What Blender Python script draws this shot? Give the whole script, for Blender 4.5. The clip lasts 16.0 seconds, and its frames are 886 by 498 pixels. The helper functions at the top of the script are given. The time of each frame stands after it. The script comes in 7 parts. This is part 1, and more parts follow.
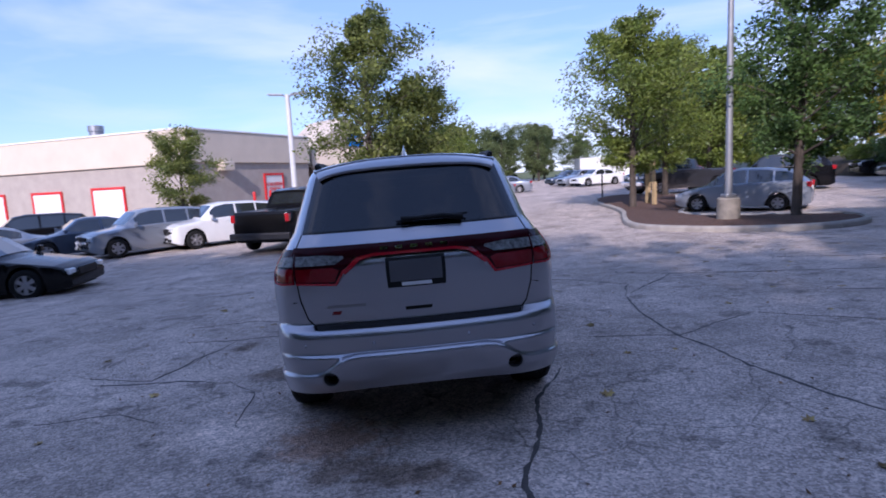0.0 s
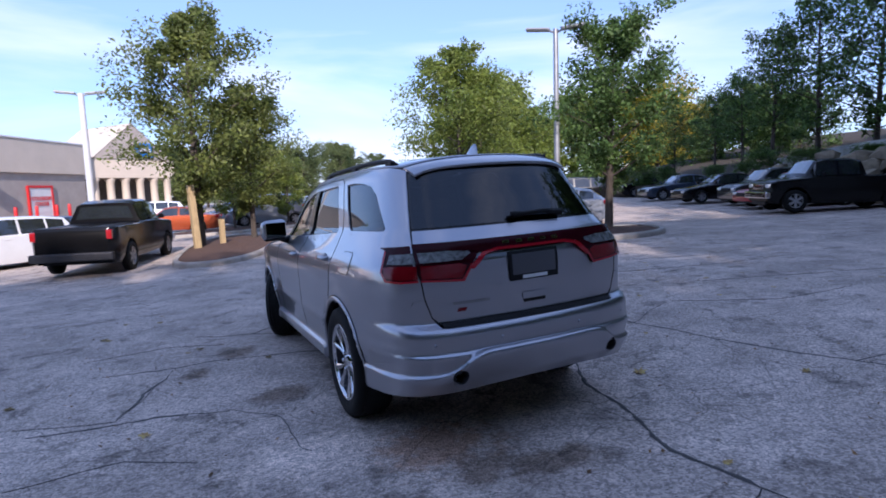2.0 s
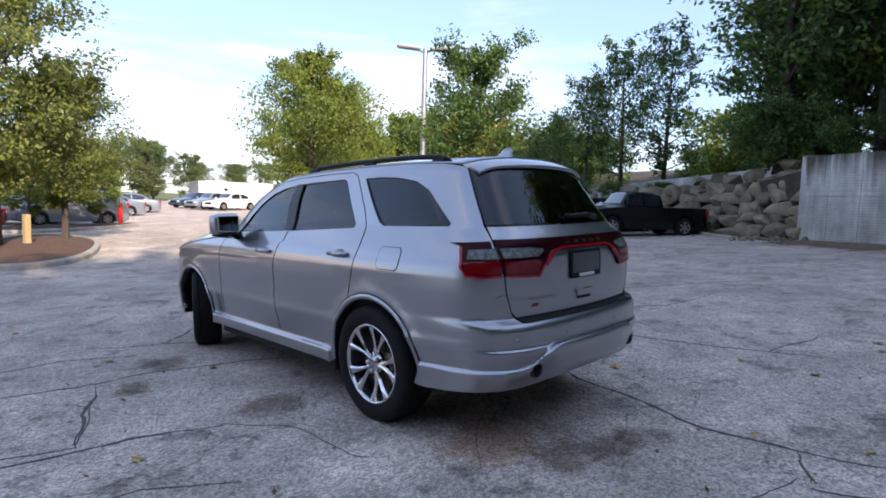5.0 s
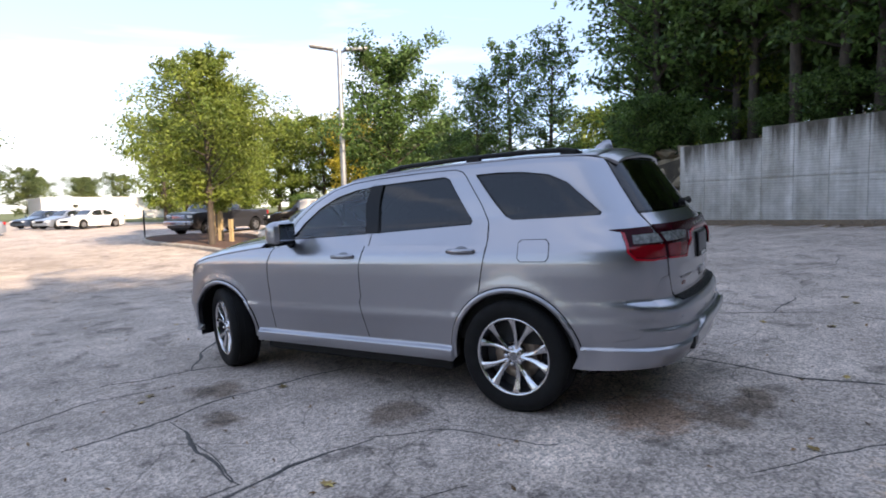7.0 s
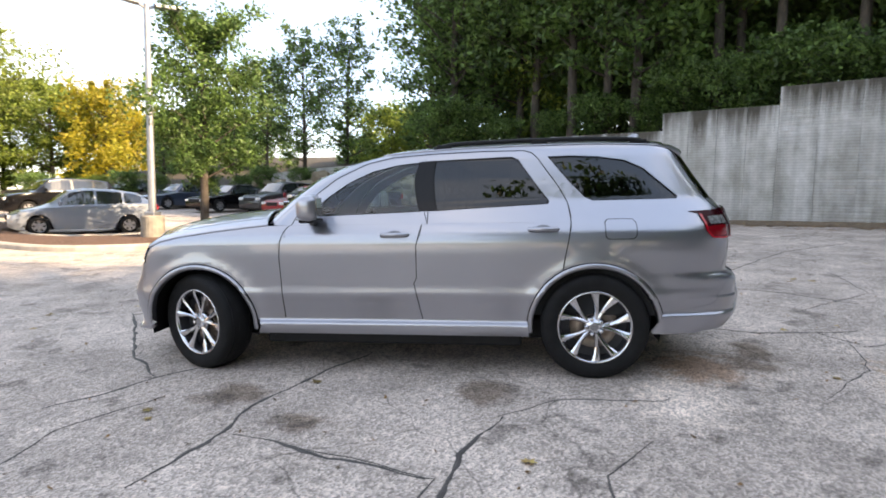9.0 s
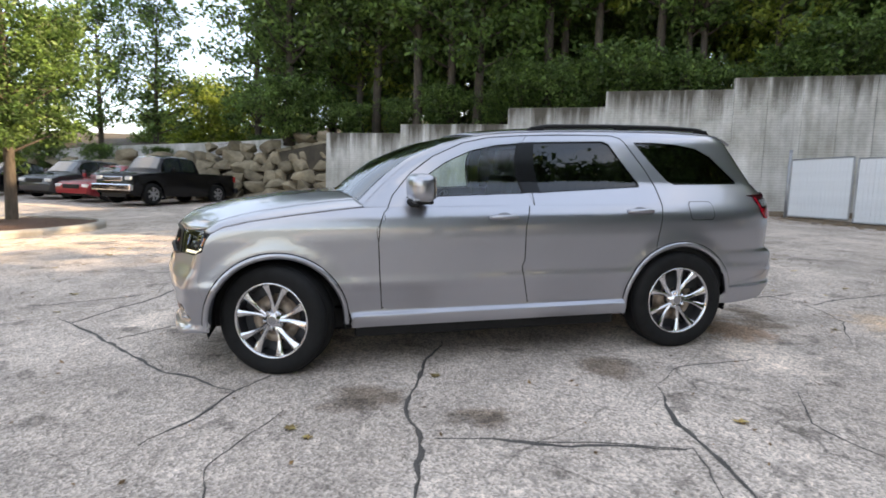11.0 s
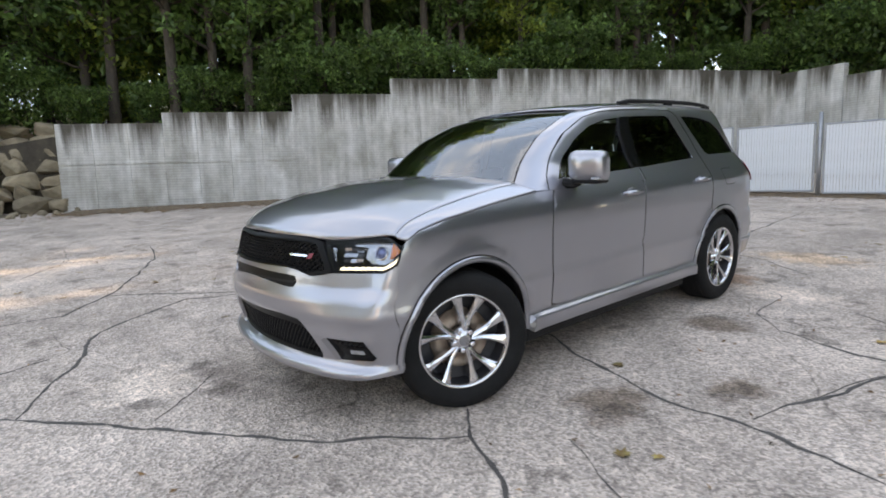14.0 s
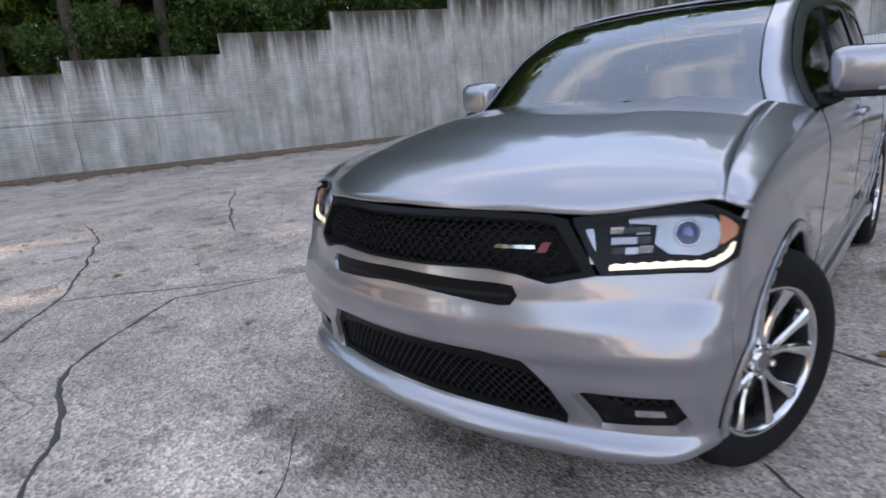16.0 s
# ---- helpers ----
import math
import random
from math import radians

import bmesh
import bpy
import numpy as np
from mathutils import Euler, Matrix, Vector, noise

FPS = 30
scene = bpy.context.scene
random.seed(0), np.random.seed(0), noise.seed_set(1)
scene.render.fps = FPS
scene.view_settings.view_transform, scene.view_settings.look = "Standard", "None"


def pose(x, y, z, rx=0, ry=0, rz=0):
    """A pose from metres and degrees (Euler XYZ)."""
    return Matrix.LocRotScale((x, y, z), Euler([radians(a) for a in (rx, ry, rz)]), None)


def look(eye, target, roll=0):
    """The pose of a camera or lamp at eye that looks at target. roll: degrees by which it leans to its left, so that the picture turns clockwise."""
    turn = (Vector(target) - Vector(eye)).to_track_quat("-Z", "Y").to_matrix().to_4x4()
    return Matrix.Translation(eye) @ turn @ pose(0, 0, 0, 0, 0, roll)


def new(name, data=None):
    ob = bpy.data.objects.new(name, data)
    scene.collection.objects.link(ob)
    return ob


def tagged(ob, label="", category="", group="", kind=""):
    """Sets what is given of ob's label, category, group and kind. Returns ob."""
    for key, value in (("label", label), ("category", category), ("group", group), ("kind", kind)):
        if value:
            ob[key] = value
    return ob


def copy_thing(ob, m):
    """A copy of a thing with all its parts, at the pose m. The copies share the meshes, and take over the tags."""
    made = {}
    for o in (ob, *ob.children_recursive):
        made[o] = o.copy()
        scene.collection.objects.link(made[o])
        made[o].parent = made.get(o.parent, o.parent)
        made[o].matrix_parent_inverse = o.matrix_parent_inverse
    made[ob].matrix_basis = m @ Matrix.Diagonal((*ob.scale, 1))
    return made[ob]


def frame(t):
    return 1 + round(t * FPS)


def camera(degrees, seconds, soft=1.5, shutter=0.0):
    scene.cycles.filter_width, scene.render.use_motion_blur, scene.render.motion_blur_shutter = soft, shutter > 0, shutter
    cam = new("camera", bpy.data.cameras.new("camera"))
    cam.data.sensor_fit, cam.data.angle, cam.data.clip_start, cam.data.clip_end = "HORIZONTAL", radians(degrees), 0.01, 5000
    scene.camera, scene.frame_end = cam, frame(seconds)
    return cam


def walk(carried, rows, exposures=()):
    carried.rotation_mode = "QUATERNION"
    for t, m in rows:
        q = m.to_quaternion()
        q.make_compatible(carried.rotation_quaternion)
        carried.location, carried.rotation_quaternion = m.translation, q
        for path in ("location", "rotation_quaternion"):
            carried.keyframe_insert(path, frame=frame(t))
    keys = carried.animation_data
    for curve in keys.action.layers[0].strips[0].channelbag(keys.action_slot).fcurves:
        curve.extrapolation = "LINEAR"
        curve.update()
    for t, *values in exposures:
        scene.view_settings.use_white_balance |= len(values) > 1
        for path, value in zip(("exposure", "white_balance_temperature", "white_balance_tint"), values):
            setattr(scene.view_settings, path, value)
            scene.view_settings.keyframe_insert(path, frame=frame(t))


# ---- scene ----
cam = camera(76.5, 16.0, soft=1.75, shutter=0.3)
PATH = [
    (0, (-0.103, -4.157, 1.599), (0.044, -2.179, 1.342), -3.0),
    (0.5, (-0.586, -4.151, 1.616), (-0.208, -2.202, 1.379), -2.4),
    (1, (-1.031, -4.009, 1.583), (-0.448, -2.112, 1.335), -2.3),
    (1.5, (-1.484, -3.885, 1.547), (-0.757, -2.038, 1.306), -1.4),
    (2, (-1.91, -3.725, 1.541), (-1.057, -1.93, 1.32), -2.0),
    (2.5, (-2.232, -3.49, 1.541), (-1.247, -1.762, 1.324), -3.1),
    (3, (-2.622, -3.315, 1.527), (-1.521, -1.661, 1.304), -2.6),
    (3.5, (-2.834, -3.129, 1.502), (-1.628, -1.55, 1.268), -0.5),
    (4, (-2.923, -3.005, 1.49), (-1.646, -1.484, 1.257), 0.8),
    (4.2, (-2.928, -3.005, 1.47), (-1.633, -1.497, 1.248), 1.0),
    (6.3, (-3.795, -2.226, 1.409), (-2.246, -0.974, 1.229), 0.6),
    (6.5, (-3.906, -2.064, 1.396), (-2.335, -0.842, 1.197), 0.0),
    (7, (-4.243, -1.607, 1.386), (-2.571, -0.522, 1.221), -1.4),
    (7.5, (-4.497, -1.076, 1.377), (-2.727, -0.159, 1.212), -1.7),
    (8, (-4.746, -0.545, 1.332), (-2.886, 0.176, 1.18), -0.6),
    (8.5, (-4.856, -0.023, 1.299), (-2.932, 0.485, 1.104), 0.5),
    (9, (-4.999, 0.522, 1.27), (-3.029, 0.812, 1.083), 1.0),
    (9.2, (-5.009, 0.745, 1.235), (-3.031, 0.961, 1.034), 0.7),
    (11.3, (-4.718, 3.049, 1.163), (-2.801, 2.52, 0.944), 1.6),
    (11.5, (-4.658, 3.208, 1.162), (-2.761, 2.615, 0.935), 1.1),
    (12, (-4.455, 3.707, 1.16), (-2.626, 2.925, 0.948), 0.0),
    (12.5, (-4.265, 4.167, 1.16), (-2.516, 3.215, 0.969), -0.0),
    (13, (-3.919, 4.537, 1.14), (-2.249, 3.455, 0.935), 0.3),
    (13.5, (-3.571, 4.896, 1.124), (-1.978, 3.705, 0.913), -0.5),
    (14, (-3.098, 5.093, 1.107), (-1.587, 3.806, 0.863), -1.8),
    (14.5, (-2.631, 5.282, 1.091), (-1.164, 3.947, 0.833), -2.5),
    (15, (-2.146, 5.299, 1.092), (-0.73, 3.92, 0.789), -3.4),
    (15.5, (-1.717, 5.208, 1.1), (-0.361, 3.789, 0.719), -3.6),
    (16, (-1.308, 5.064, 1.107), (0.011, 3.628, 0.663), -5.0),
]
# The parked car stands square on a lot that slopes; UP is the true vertical seen from the car.
UP = Vector((0.027, -0.038, 1.0)).normalized()
TILT = UP.rotation_difference(Vector((0, 0, 1))).to_matrix().to_4x4()
EXPO = [(0, 0.15, 5250, 30), (2.0, 0.4, 5400, 25), (4.2, 0.77, 6050, 19), (6.3, 0.98, 6700, 17), (7.2, 1.14, 6950, 17), (8.0, 1.52, 7500, 16), (9.2, 1.75, 8000, 15), (11.3, 1.8, 8450, 14), (13, 1.83, 8550, 14), (14.5, 1.74, 8250, 15), (16, 1.46, 7550, 18)]
walk(cam, [(t, look(eye, target, roll)) for t, eye, target, roll in PATH], EXPO)

# ---- light ----
SUN_AZ, SUN_EL = radians(-104), radians(30)
sun_dir = Vector((math.cos(SUN_AZ) * math.cos(SUN_EL), math.sin(SUN_AZ) * math.cos(SUN_EL), math.sin(SUN_EL)))
sun = new("sun", bpy.data.lights.new("sun", "SUN"))
sun.data.energy, sun.data.angle, sun.data.color = 5.0, radians(0.6), (1.0, 0.85, 0.64)
sun.matrix_world = look(sun_dir * 50, (0, 0, 0))
world = bpy.data.worlds.new("sky")
scene.world = world
world.use_nodes = True


def sky_nodes():
    nt = world.node_tree
    N, K = nt.nodes, nt.links
    N.clear()
    out, bg = N.new("ShaderNodeOutputWorld"), N.new("ShaderNodeBackground")
    sky = N.new("ShaderNodeTexSky")
    sky.sky_type, sky.sun_disc = "NISHITA", False
    sky.sun_elevation, sky.sun_rotation = SUN_EL, math.pi / 2 - SUN_AZ
    sky.air_density, sky.dust_density, sky.ozone_density = 1.0, 0.1, 3.0
    tc, mp = N.new("ShaderNodeTexCoord"), N.new("ShaderNodeMapping")
    mp.inputs["Scale"].default_value = (1.0, 1.0, 5.0)
    mp.inputs["Rotation"].default_value = (0.12, 0.1, 0.4)
    no, ra, mx = N.new("ShaderNodeTexNoise"), N.new("ShaderNodeValToRGB"), N.new("ShaderNodeMix")
    no.inputs["Scale"].default_value, no.inputs["Detail"].default_value, no.inputs["Roughness"].default_value = 1.5, 6, 0.5
    no.inputs["Distortion"].default_value = 0.5
    ra.color_ramp.elements[0].position, ra.color_ramp.elements[1].position = 0.5, 0.72
    ra.color_ramp.elements[1].color = (0.75, 0.75, 0.75, 1)
    mx.data_type = "RGBA"
    mx.inputs["B"].default_value = (6.4, 6.6, 6.9, 1)
    bg.inputs["Strength"].default_value = 0.14
    K.new(tc.outputs["Generated"], mp.inputs["Vector"])
    K.new(mp.outputs[0], no.inputs["Vector"])
    K.new(no.outputs["Fac"], ra.inputs[0])
    K.new(ra.outputs[0], mx.inputs["Factor"])
    veil = N.new("ShaderNodeMix")
    veil.data_type = "RGBA"
    veil.inputs["Factor"].default_value = 0.45
    veil.inputs["B"].default_value = (3.4, 4.5, 6.2, 1)
    K.new(sky.outputs[0], veil.inputs["A"])
    K.new(veil.outputs["Result"], mx.inputs["A"])
    K.new(mx.outputs["Result"], bg.inputs[0])
    K.new(bg.outputs[0], out.inputs[0])


sky_nodes()


# ---- materials ----
def mat(name, base, rough=0.6, metal=0.0, var=0.15, scale=3.0, bump=0.0, bscale=40.0, coat=0.0, spec=0.5, base2=None, obj_var=0.0, isl_var=0.0,
        transl=0.0, emit=0.0, stretch=(1, 1, 1), glass=False, alpha=1.0):
    m = bpy.data.materials.new(name)
    m.use_nodes = True
    nt = m.node_tree
    N, K = nt.nodes, nt.links
    b = N["Principled BSDF"]
    b.inputs["Roughness"].default_value, b.inputs["Metallic"].default_value = rough, metal
    b.inputs["Specular IOR Level"].default_value = spec
    b.inputs["Coat Weight"].default_value, b.inputs["Coat Roughness"].default_value = coat, 0.03
    if glass:
        b.inputs["Transmission Weight"].default_value = 1.0
        b.inputs["IOR"].default_value = 1.45
    b.inputs["Alpha"].default_value = alpha
    if emit:
        b.inputs["Emission Color"].default_value, b.inputs["Emission Strength"].default_value = (*base, 1), emit
    tc, mp = N.new("ShaderNodeTexCoord"), N.new("ShaderNodeMapping")
    mp.inputs["Scale"].default_value = stretch
    K.new(tc.outputs["Object"], mp.inputs["Vector"])
    n1 = N.new("ShaderNodeTexNoise")
    n1.inputs["Scale"].default_value, n1.inputs["Detail"].default_value, n1.inputs["Roughness"].default_value = scale, 7, 0.62
    K.new(mp.outputs[0], n1.inputs["Vector"])
    rp = N.new("ShaderNodeValToRGB")
    b2 = base2 or tuple(c * (1 + var) for c in base)
    rp.color_ramp.elements[0].color = (*(c * (1 - var) for c in base), 1)
    rp.color_ramp.elements[1].color = (*b2, 1)
    rp.color_ramp.elements[0].position, rp.color_ramp.elements[1].position = 0.32, 0.68
    K.new(n1.outputs["Fac"], rp.inputs[0])
    col = rp.outputs[0]
    if obj_var or isl_var:
        if obj_var:
            src = N.new("ShaderNodeObjectInfo").outputs["Random"]
        else:
            src = N.new("ShaderNodeNewGeometry").outputs["Random Per Island"]
        mr = N.new("ShaderNodeMapRange")
        v = obj_var or isl_var
        mr.inputs["To Min"].default_value, mr.inputs["To Max"].default_value = 1 - v, 1 + v
        K.new(src, mr.inputs["Value"])
        hs = N.new("ShaderNodeHueSaturation")
        K.new(mr.outputs[0], hs.inputs["Value"])
        K.new(col, hs.inputs["Color"])
        col = hs.outputs[0]
    K.new(col, b.inputs["Base Color"])
    if bump:
        n2, bp = N.new("ShaderNodeTexNoise"), N.new("ShaderNodeBump")
        n2.inputs["Scale"].default_value, n2.inputs["Detail"].default_value = bscale, 5
        K.new(mp.outputs[0], n2.inputs["Vector"])
        bp.inputs["Strength"].default_value, bp.inputs["Distance"].default_value = bump, 0.02
        K.new(n2.outputs["Fac"], bp.inputs["Height"])
        K.new(bp.outputs[0], b.inputs["Normal"])
    if transl:
        tr, ms = N.new("ShaderNodeBsdfTranslucent"), N.new("ShaderNodeMixShader")
        ms.inputs[0].default_value = transl
        K.new(col, tr.inputs["Color"])
        K.new(b.outputs[0], ms.inputs[1])
        K.new(tr.outputs[0], ms.inputs[2])
        K.new(ms.outputs[0], N["Material Output"].inputs["Surface"])
    return m


def asphalt_material():
    m = mat("asphalt", (0.455, 0.385, 0.335), rough=0.9, var=0.2, scale=0.35, bump=0.0, spec=0.3)
    nt = m.node_tree
    N, K = nt.nodes, nt.links
    b = N["Principled BSDF"]
    base = b.inputs["Base Color"].links[0].from_socket
    tc = N.new("ShaderNodeTexCoord")
    # stone chips
    vo = N.new("ShaderNodeTexVoronoi")
    vo.inputs["Scale"].default_value = 75
    K.new(tc.outputs["Object"], vo.inputs["Vector"])
    chip = N.new("ShaderNodeMapRange")
    chip.inputs["To Min"].default_value, chip.inputs["To Max"].default_value = 0.6, 1.5
    sep = N.new("ShaderNodeSeparateColor")
    K.new(vo.outputs["Color"], sep.inputs[0])
    K.new(sep.outputs[0], chip.inputs["Value"])
    # worn pale and oily dark patches
    n3, r3 = N.new("ShaderNodeTexNoise"), N.new("ShaderNodeMapRange")
    n3.inputs["Scale"].default_value, n3.inputs["Detail"].default_value, n3.inputs["Roughness"].default_value = 1.6, 9, 0.7
    K.new(tc.outputs["Object"], n3.inputs["Vector"])
    r3.inputs["From Min"].default_value, r3.inputs["From Max"].default_value = 0.3, 0.7
    r3.inputs["To Min"].default_value, r3.inputs["To Max"].default_value = 0.66, 1.28
    K.new(n3.outputs["Fac"], r3.inputs["Value"])
    # hairline cracks
    wn, add = N.new("ShaderNodeTexNoise"), N.new("ShaderNodeMixRGB")
    wn.inputs["Scale"].default_value, wn.inputs["Detail"].default_value = 2.2, 8
    K.new(tc.outputs["Object"], wn.inputs["Vector"])
    add.blend_type, add.inputs[0].default_value = "ADD", 0.32
    K.new(tc.outputs["Object"], add.inputs[1])
    K.new(wn.outputs["Color"], add.inputs[2])
    vc = N.new("ShaderNodeTexVoronoi")
    vc.feature = "DISTANCE_TO_EDGE"
    vc.inputs["Scale"].default_value = 1.15
    K.new(add.outputs[0], vc.inputs["Vector"])
    cr = N.new("ShaderNodeMapRange")
    cr.inputs["From Min"].default_value, cr.inputs["From Max"].default_value = 0.001, 0.010
    cr.inputs["To Min"].default_value, cr.inputs["To Max"].default_value = 0.5, 1.0
    K.new(vc.outputs["Distance"], cr.inputs["Value"])
    vd, cd = N.new("ShaderNodeTexVoronoi"), N.new("ShaderNodeMapRange")
    vd.feature = "DISTANCE_TO_EDGE"
    vd.inputs["Scale"].default_value = 3.1
    K.new(add.outputs[0], vd.inputs["Vector"])
    cd.inputs["From Min"].default_value, cd.inputs["From Max"].default_value = 0.001, 0.02
    cd.inputs["To Min"].default_value, cd.inputs["To Max"].default_value = 0.62, 1.0
    K.new(vd.outputs["Distance"], cd.inputs["Value"])
    fb, fbm, mxd = N.new("ShaderNodeTexNoise"), N.new("ShaderNodeMapRange"), N.new("ShaderNodeMix")
    fb.inputs["Scale"].default_value, fb.inputs["Detail"].default_value = 0.9, 3
    K.new(tc.outputs["Object"], fb.inputs["Vector"])
    fbm.inputs["From Min"].default_value, fbm.inputs["From Max"].default_value = 0.5, 0.62
    K.new(fb.outputs["Fac"], fbm.inputs["Value"])
    K.new(fbm.outputs[0], mxd.inputs["Factor"])
    mxd.inputs["A"].default_value = 1.0
    K.new(cd.outputs[0], mxd.inputs["B"])
    fade, fm = N.new("ShaderNodeTexNoise"), N.new("ShaderNodeMapRange")
    fade.inputs["Scale"].default_value = 0.5
    K.new(tc.outputs["Object"], fade.inputs["Vector"])
    fm.inputs["From Min"].default_value, fm.inputs["From Max"].default_value = 0.44, 0.58
    K.new(fade.outputs["Fac"], fm.inputs["Value"])
    mxc = N.new("ShaderNodeMix")
    K.new(fm.outputs[0], mxc.inputs["Factor"])
    mxc.inputs["A"].default_value = 1.0
    K.new(cr.outputs[0], mxc.inputs["B"])
    gr, gm = N.new("ShaderNodeTexNoise"), N.new("ShaderNodeMapRange")
    gr.inputs["Scale"].default_value, gr.inputs["Detail"].default_value, gr.inputs["Roughness"].default_value = 17, 8, 0.8
    K.new(tc.outputs["Object"], gr.inputs["Vector"])
    gm.inputs["From Min"].default_value, gm.inputs["From Max"].default_value = 0.33, 0.67
    gm.inputs["To Min"].default_value, gm.inputs["To Max"].default_value = 0.76, 1.24
    K.new(gr.outputs["Fac"], gm.inputs["Value"])
    sp, sr = N.new("ShaderNodeTexNoise"), N.new("ShaderNodeMapRange")
    sp.inputs["Scale"].default_value, sp.inputs["Detail"].default_value, sp.inputs["Roughness"].default_value = 2.6, 5, 0.6
    K.new(tc.outputs["Object"], sp.inputs["Vector"])
    sr.inputs["From Min"].default_value, sr.inputs["From Max"].default_value = 0.585, 0.64
    sr.inputs["To Min"].default_value, sr.inputs["To Max"].default_value = 1.0, 0.6
    K.new(sp.outputs["Fac"], sr.inputs["Value"])
    cur = base
    for s in (chip.outputs[0], r3.outputs[0], mxc.outputs["Result"], mxd.outputs["Result"], sr.outputs[0], gm.outputs[0]):
        mm = N.new("ShaderNodeMixRGB")
        mm.blend_type, mm.inputs[0].default_value = "MULTIPLY", 1.0
        K.new(cur, mm.inputs[1])
        K.new(s, mm.inputs[2])
        cur = mm.outputs[0]
    K.new(cur, b.inputs["Base Color"])
    bp, mul = N.new("ShaderNodeBump"), N.new("ShaderNodeMath")
    mul.operation = "MULTIPLY"
    K.new(vo.outputs["Distance"], mul.inputs[0])
    K.new(mxc.outputs["Result"], mul.inputs[1])
    bp.inputs["Strength"].default_value, bp.inputs["Distance"].default_value = 0.7, 0.012
    K.new(mul.outputs[0], bp.inputs["Height"])
    K.new(bp.outputs[0], b.inputs["Normal"])
    return m


def node_chain(m):
    nt = m.node_tree
    return nt.nodes, nt.links, nt.nodes["Principled BSDF"]


def ramp(N, K, src, p0, p1, c0, c1):
    r = N.new("ShaderNodeValToRGB")
    r.color_ramp.elements[0].position, r.color_ramp.elements[1].position = p0, p1
    r.color_ramp.elements[0].color, r.color_ramp.elements[1].color = (*c0, 1), (*c1, 1)
    K.new(src, r.inputs[0])
    return r.outputs[0]


def times(N, K, a, b, f=1.0):
    mm = N.new("ShaderNodeMixRGB")
    mm.blend_type, mm.inputs[0].default_value = "MULTIPLY", f
    K.new(a, mm.inputs[1])
    K.new(b, mm.inputs[2])
    return mm.outputs[0]


def concrete_wall_material():
    """Cast concrete: black growth hanging from the coping in uneven tongues, pale lime runs, faint board lines."""
    m = mat("stained_concrete", (0.52, 0.51, 0.495), rough=0.9, var=0.22, scale=0.7, bump=0.25, bscale=25)
    N, K, b = node_chain(m)
    base = b.inputs["Base Color"].links[0].from_socket
    tc = N.new("ShaderNodeTexCoord")
    geo = N.new("ShaderNodeNewGeometry")

    def streak(scale, sz, detail, rough):
        mp, n = N.new("ShaderNodeMapping"), N.new("ShaderNodeTexNoise")
        mp.inputs["Scale"].default_value = (1, 1, sz)
        n.inputs["Scale"].default_value, n.inputs["Detail"].default_value, n.inputs["Roughness"].default_value = scale, detail, rough
        K.new(geo.outputs["Position"], mp.inputs["Vector"])
        K.new(mp.outputs[0], n.inputs["Vector"])
        return n.outputs["Fac"]

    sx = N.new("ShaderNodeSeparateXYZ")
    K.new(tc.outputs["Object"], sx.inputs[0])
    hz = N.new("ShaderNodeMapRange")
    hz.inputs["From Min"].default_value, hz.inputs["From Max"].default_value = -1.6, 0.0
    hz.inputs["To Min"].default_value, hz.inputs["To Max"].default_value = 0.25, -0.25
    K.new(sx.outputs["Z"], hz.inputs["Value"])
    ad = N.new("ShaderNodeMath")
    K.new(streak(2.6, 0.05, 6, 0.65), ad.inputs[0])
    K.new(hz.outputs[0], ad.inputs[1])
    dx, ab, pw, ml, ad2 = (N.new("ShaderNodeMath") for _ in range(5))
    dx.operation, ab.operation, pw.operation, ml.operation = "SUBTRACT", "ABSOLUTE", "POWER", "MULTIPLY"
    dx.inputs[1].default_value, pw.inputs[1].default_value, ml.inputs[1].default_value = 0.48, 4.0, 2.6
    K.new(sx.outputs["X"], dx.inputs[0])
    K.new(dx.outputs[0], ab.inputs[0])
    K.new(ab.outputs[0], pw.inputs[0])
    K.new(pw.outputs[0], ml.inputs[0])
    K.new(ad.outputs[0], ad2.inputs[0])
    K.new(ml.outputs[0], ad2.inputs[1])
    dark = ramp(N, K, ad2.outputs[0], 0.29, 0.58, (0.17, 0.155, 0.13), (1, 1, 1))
    runs = ramp(N, K, streak(4.0, 0.04, 4, 0.55), 0.38, 0.66, (0.86, 0.855, 0.84), (1.18, 1.18, 1.18))
    patch = ramp(N, K, streak(1.1, 0.7, 8, 0.65), 0.34, 0.62, (0.66, 0.65, 0.6), (1.1, 1.1, 1.1))
    w = N.new("ShaderNodeTexWave")
    w.bands_direction, w.inputs["Scale"].default_value, w.inputs["Distortion"].default_value, w.inputs["Detail Scale"].default_value = "Z", 3.7, 0.6, 3.0
    K.new(tc.outputs["Object"], w.inputs["Vector"])
    boards = ramp(N, K, w.outputs["Fac"], 0.0, 0.5, (0.8, 0.8, 0.79), (1, 1, 1))
    cur = base
    for q, f in ((dark, 1.0), (runs, 1.0), (patch, 0.9), (boards, 0.7)):
        cur = times(N, K, cur, q, f)
    K.new(cur, b.inputs["Base Color"])
    return m


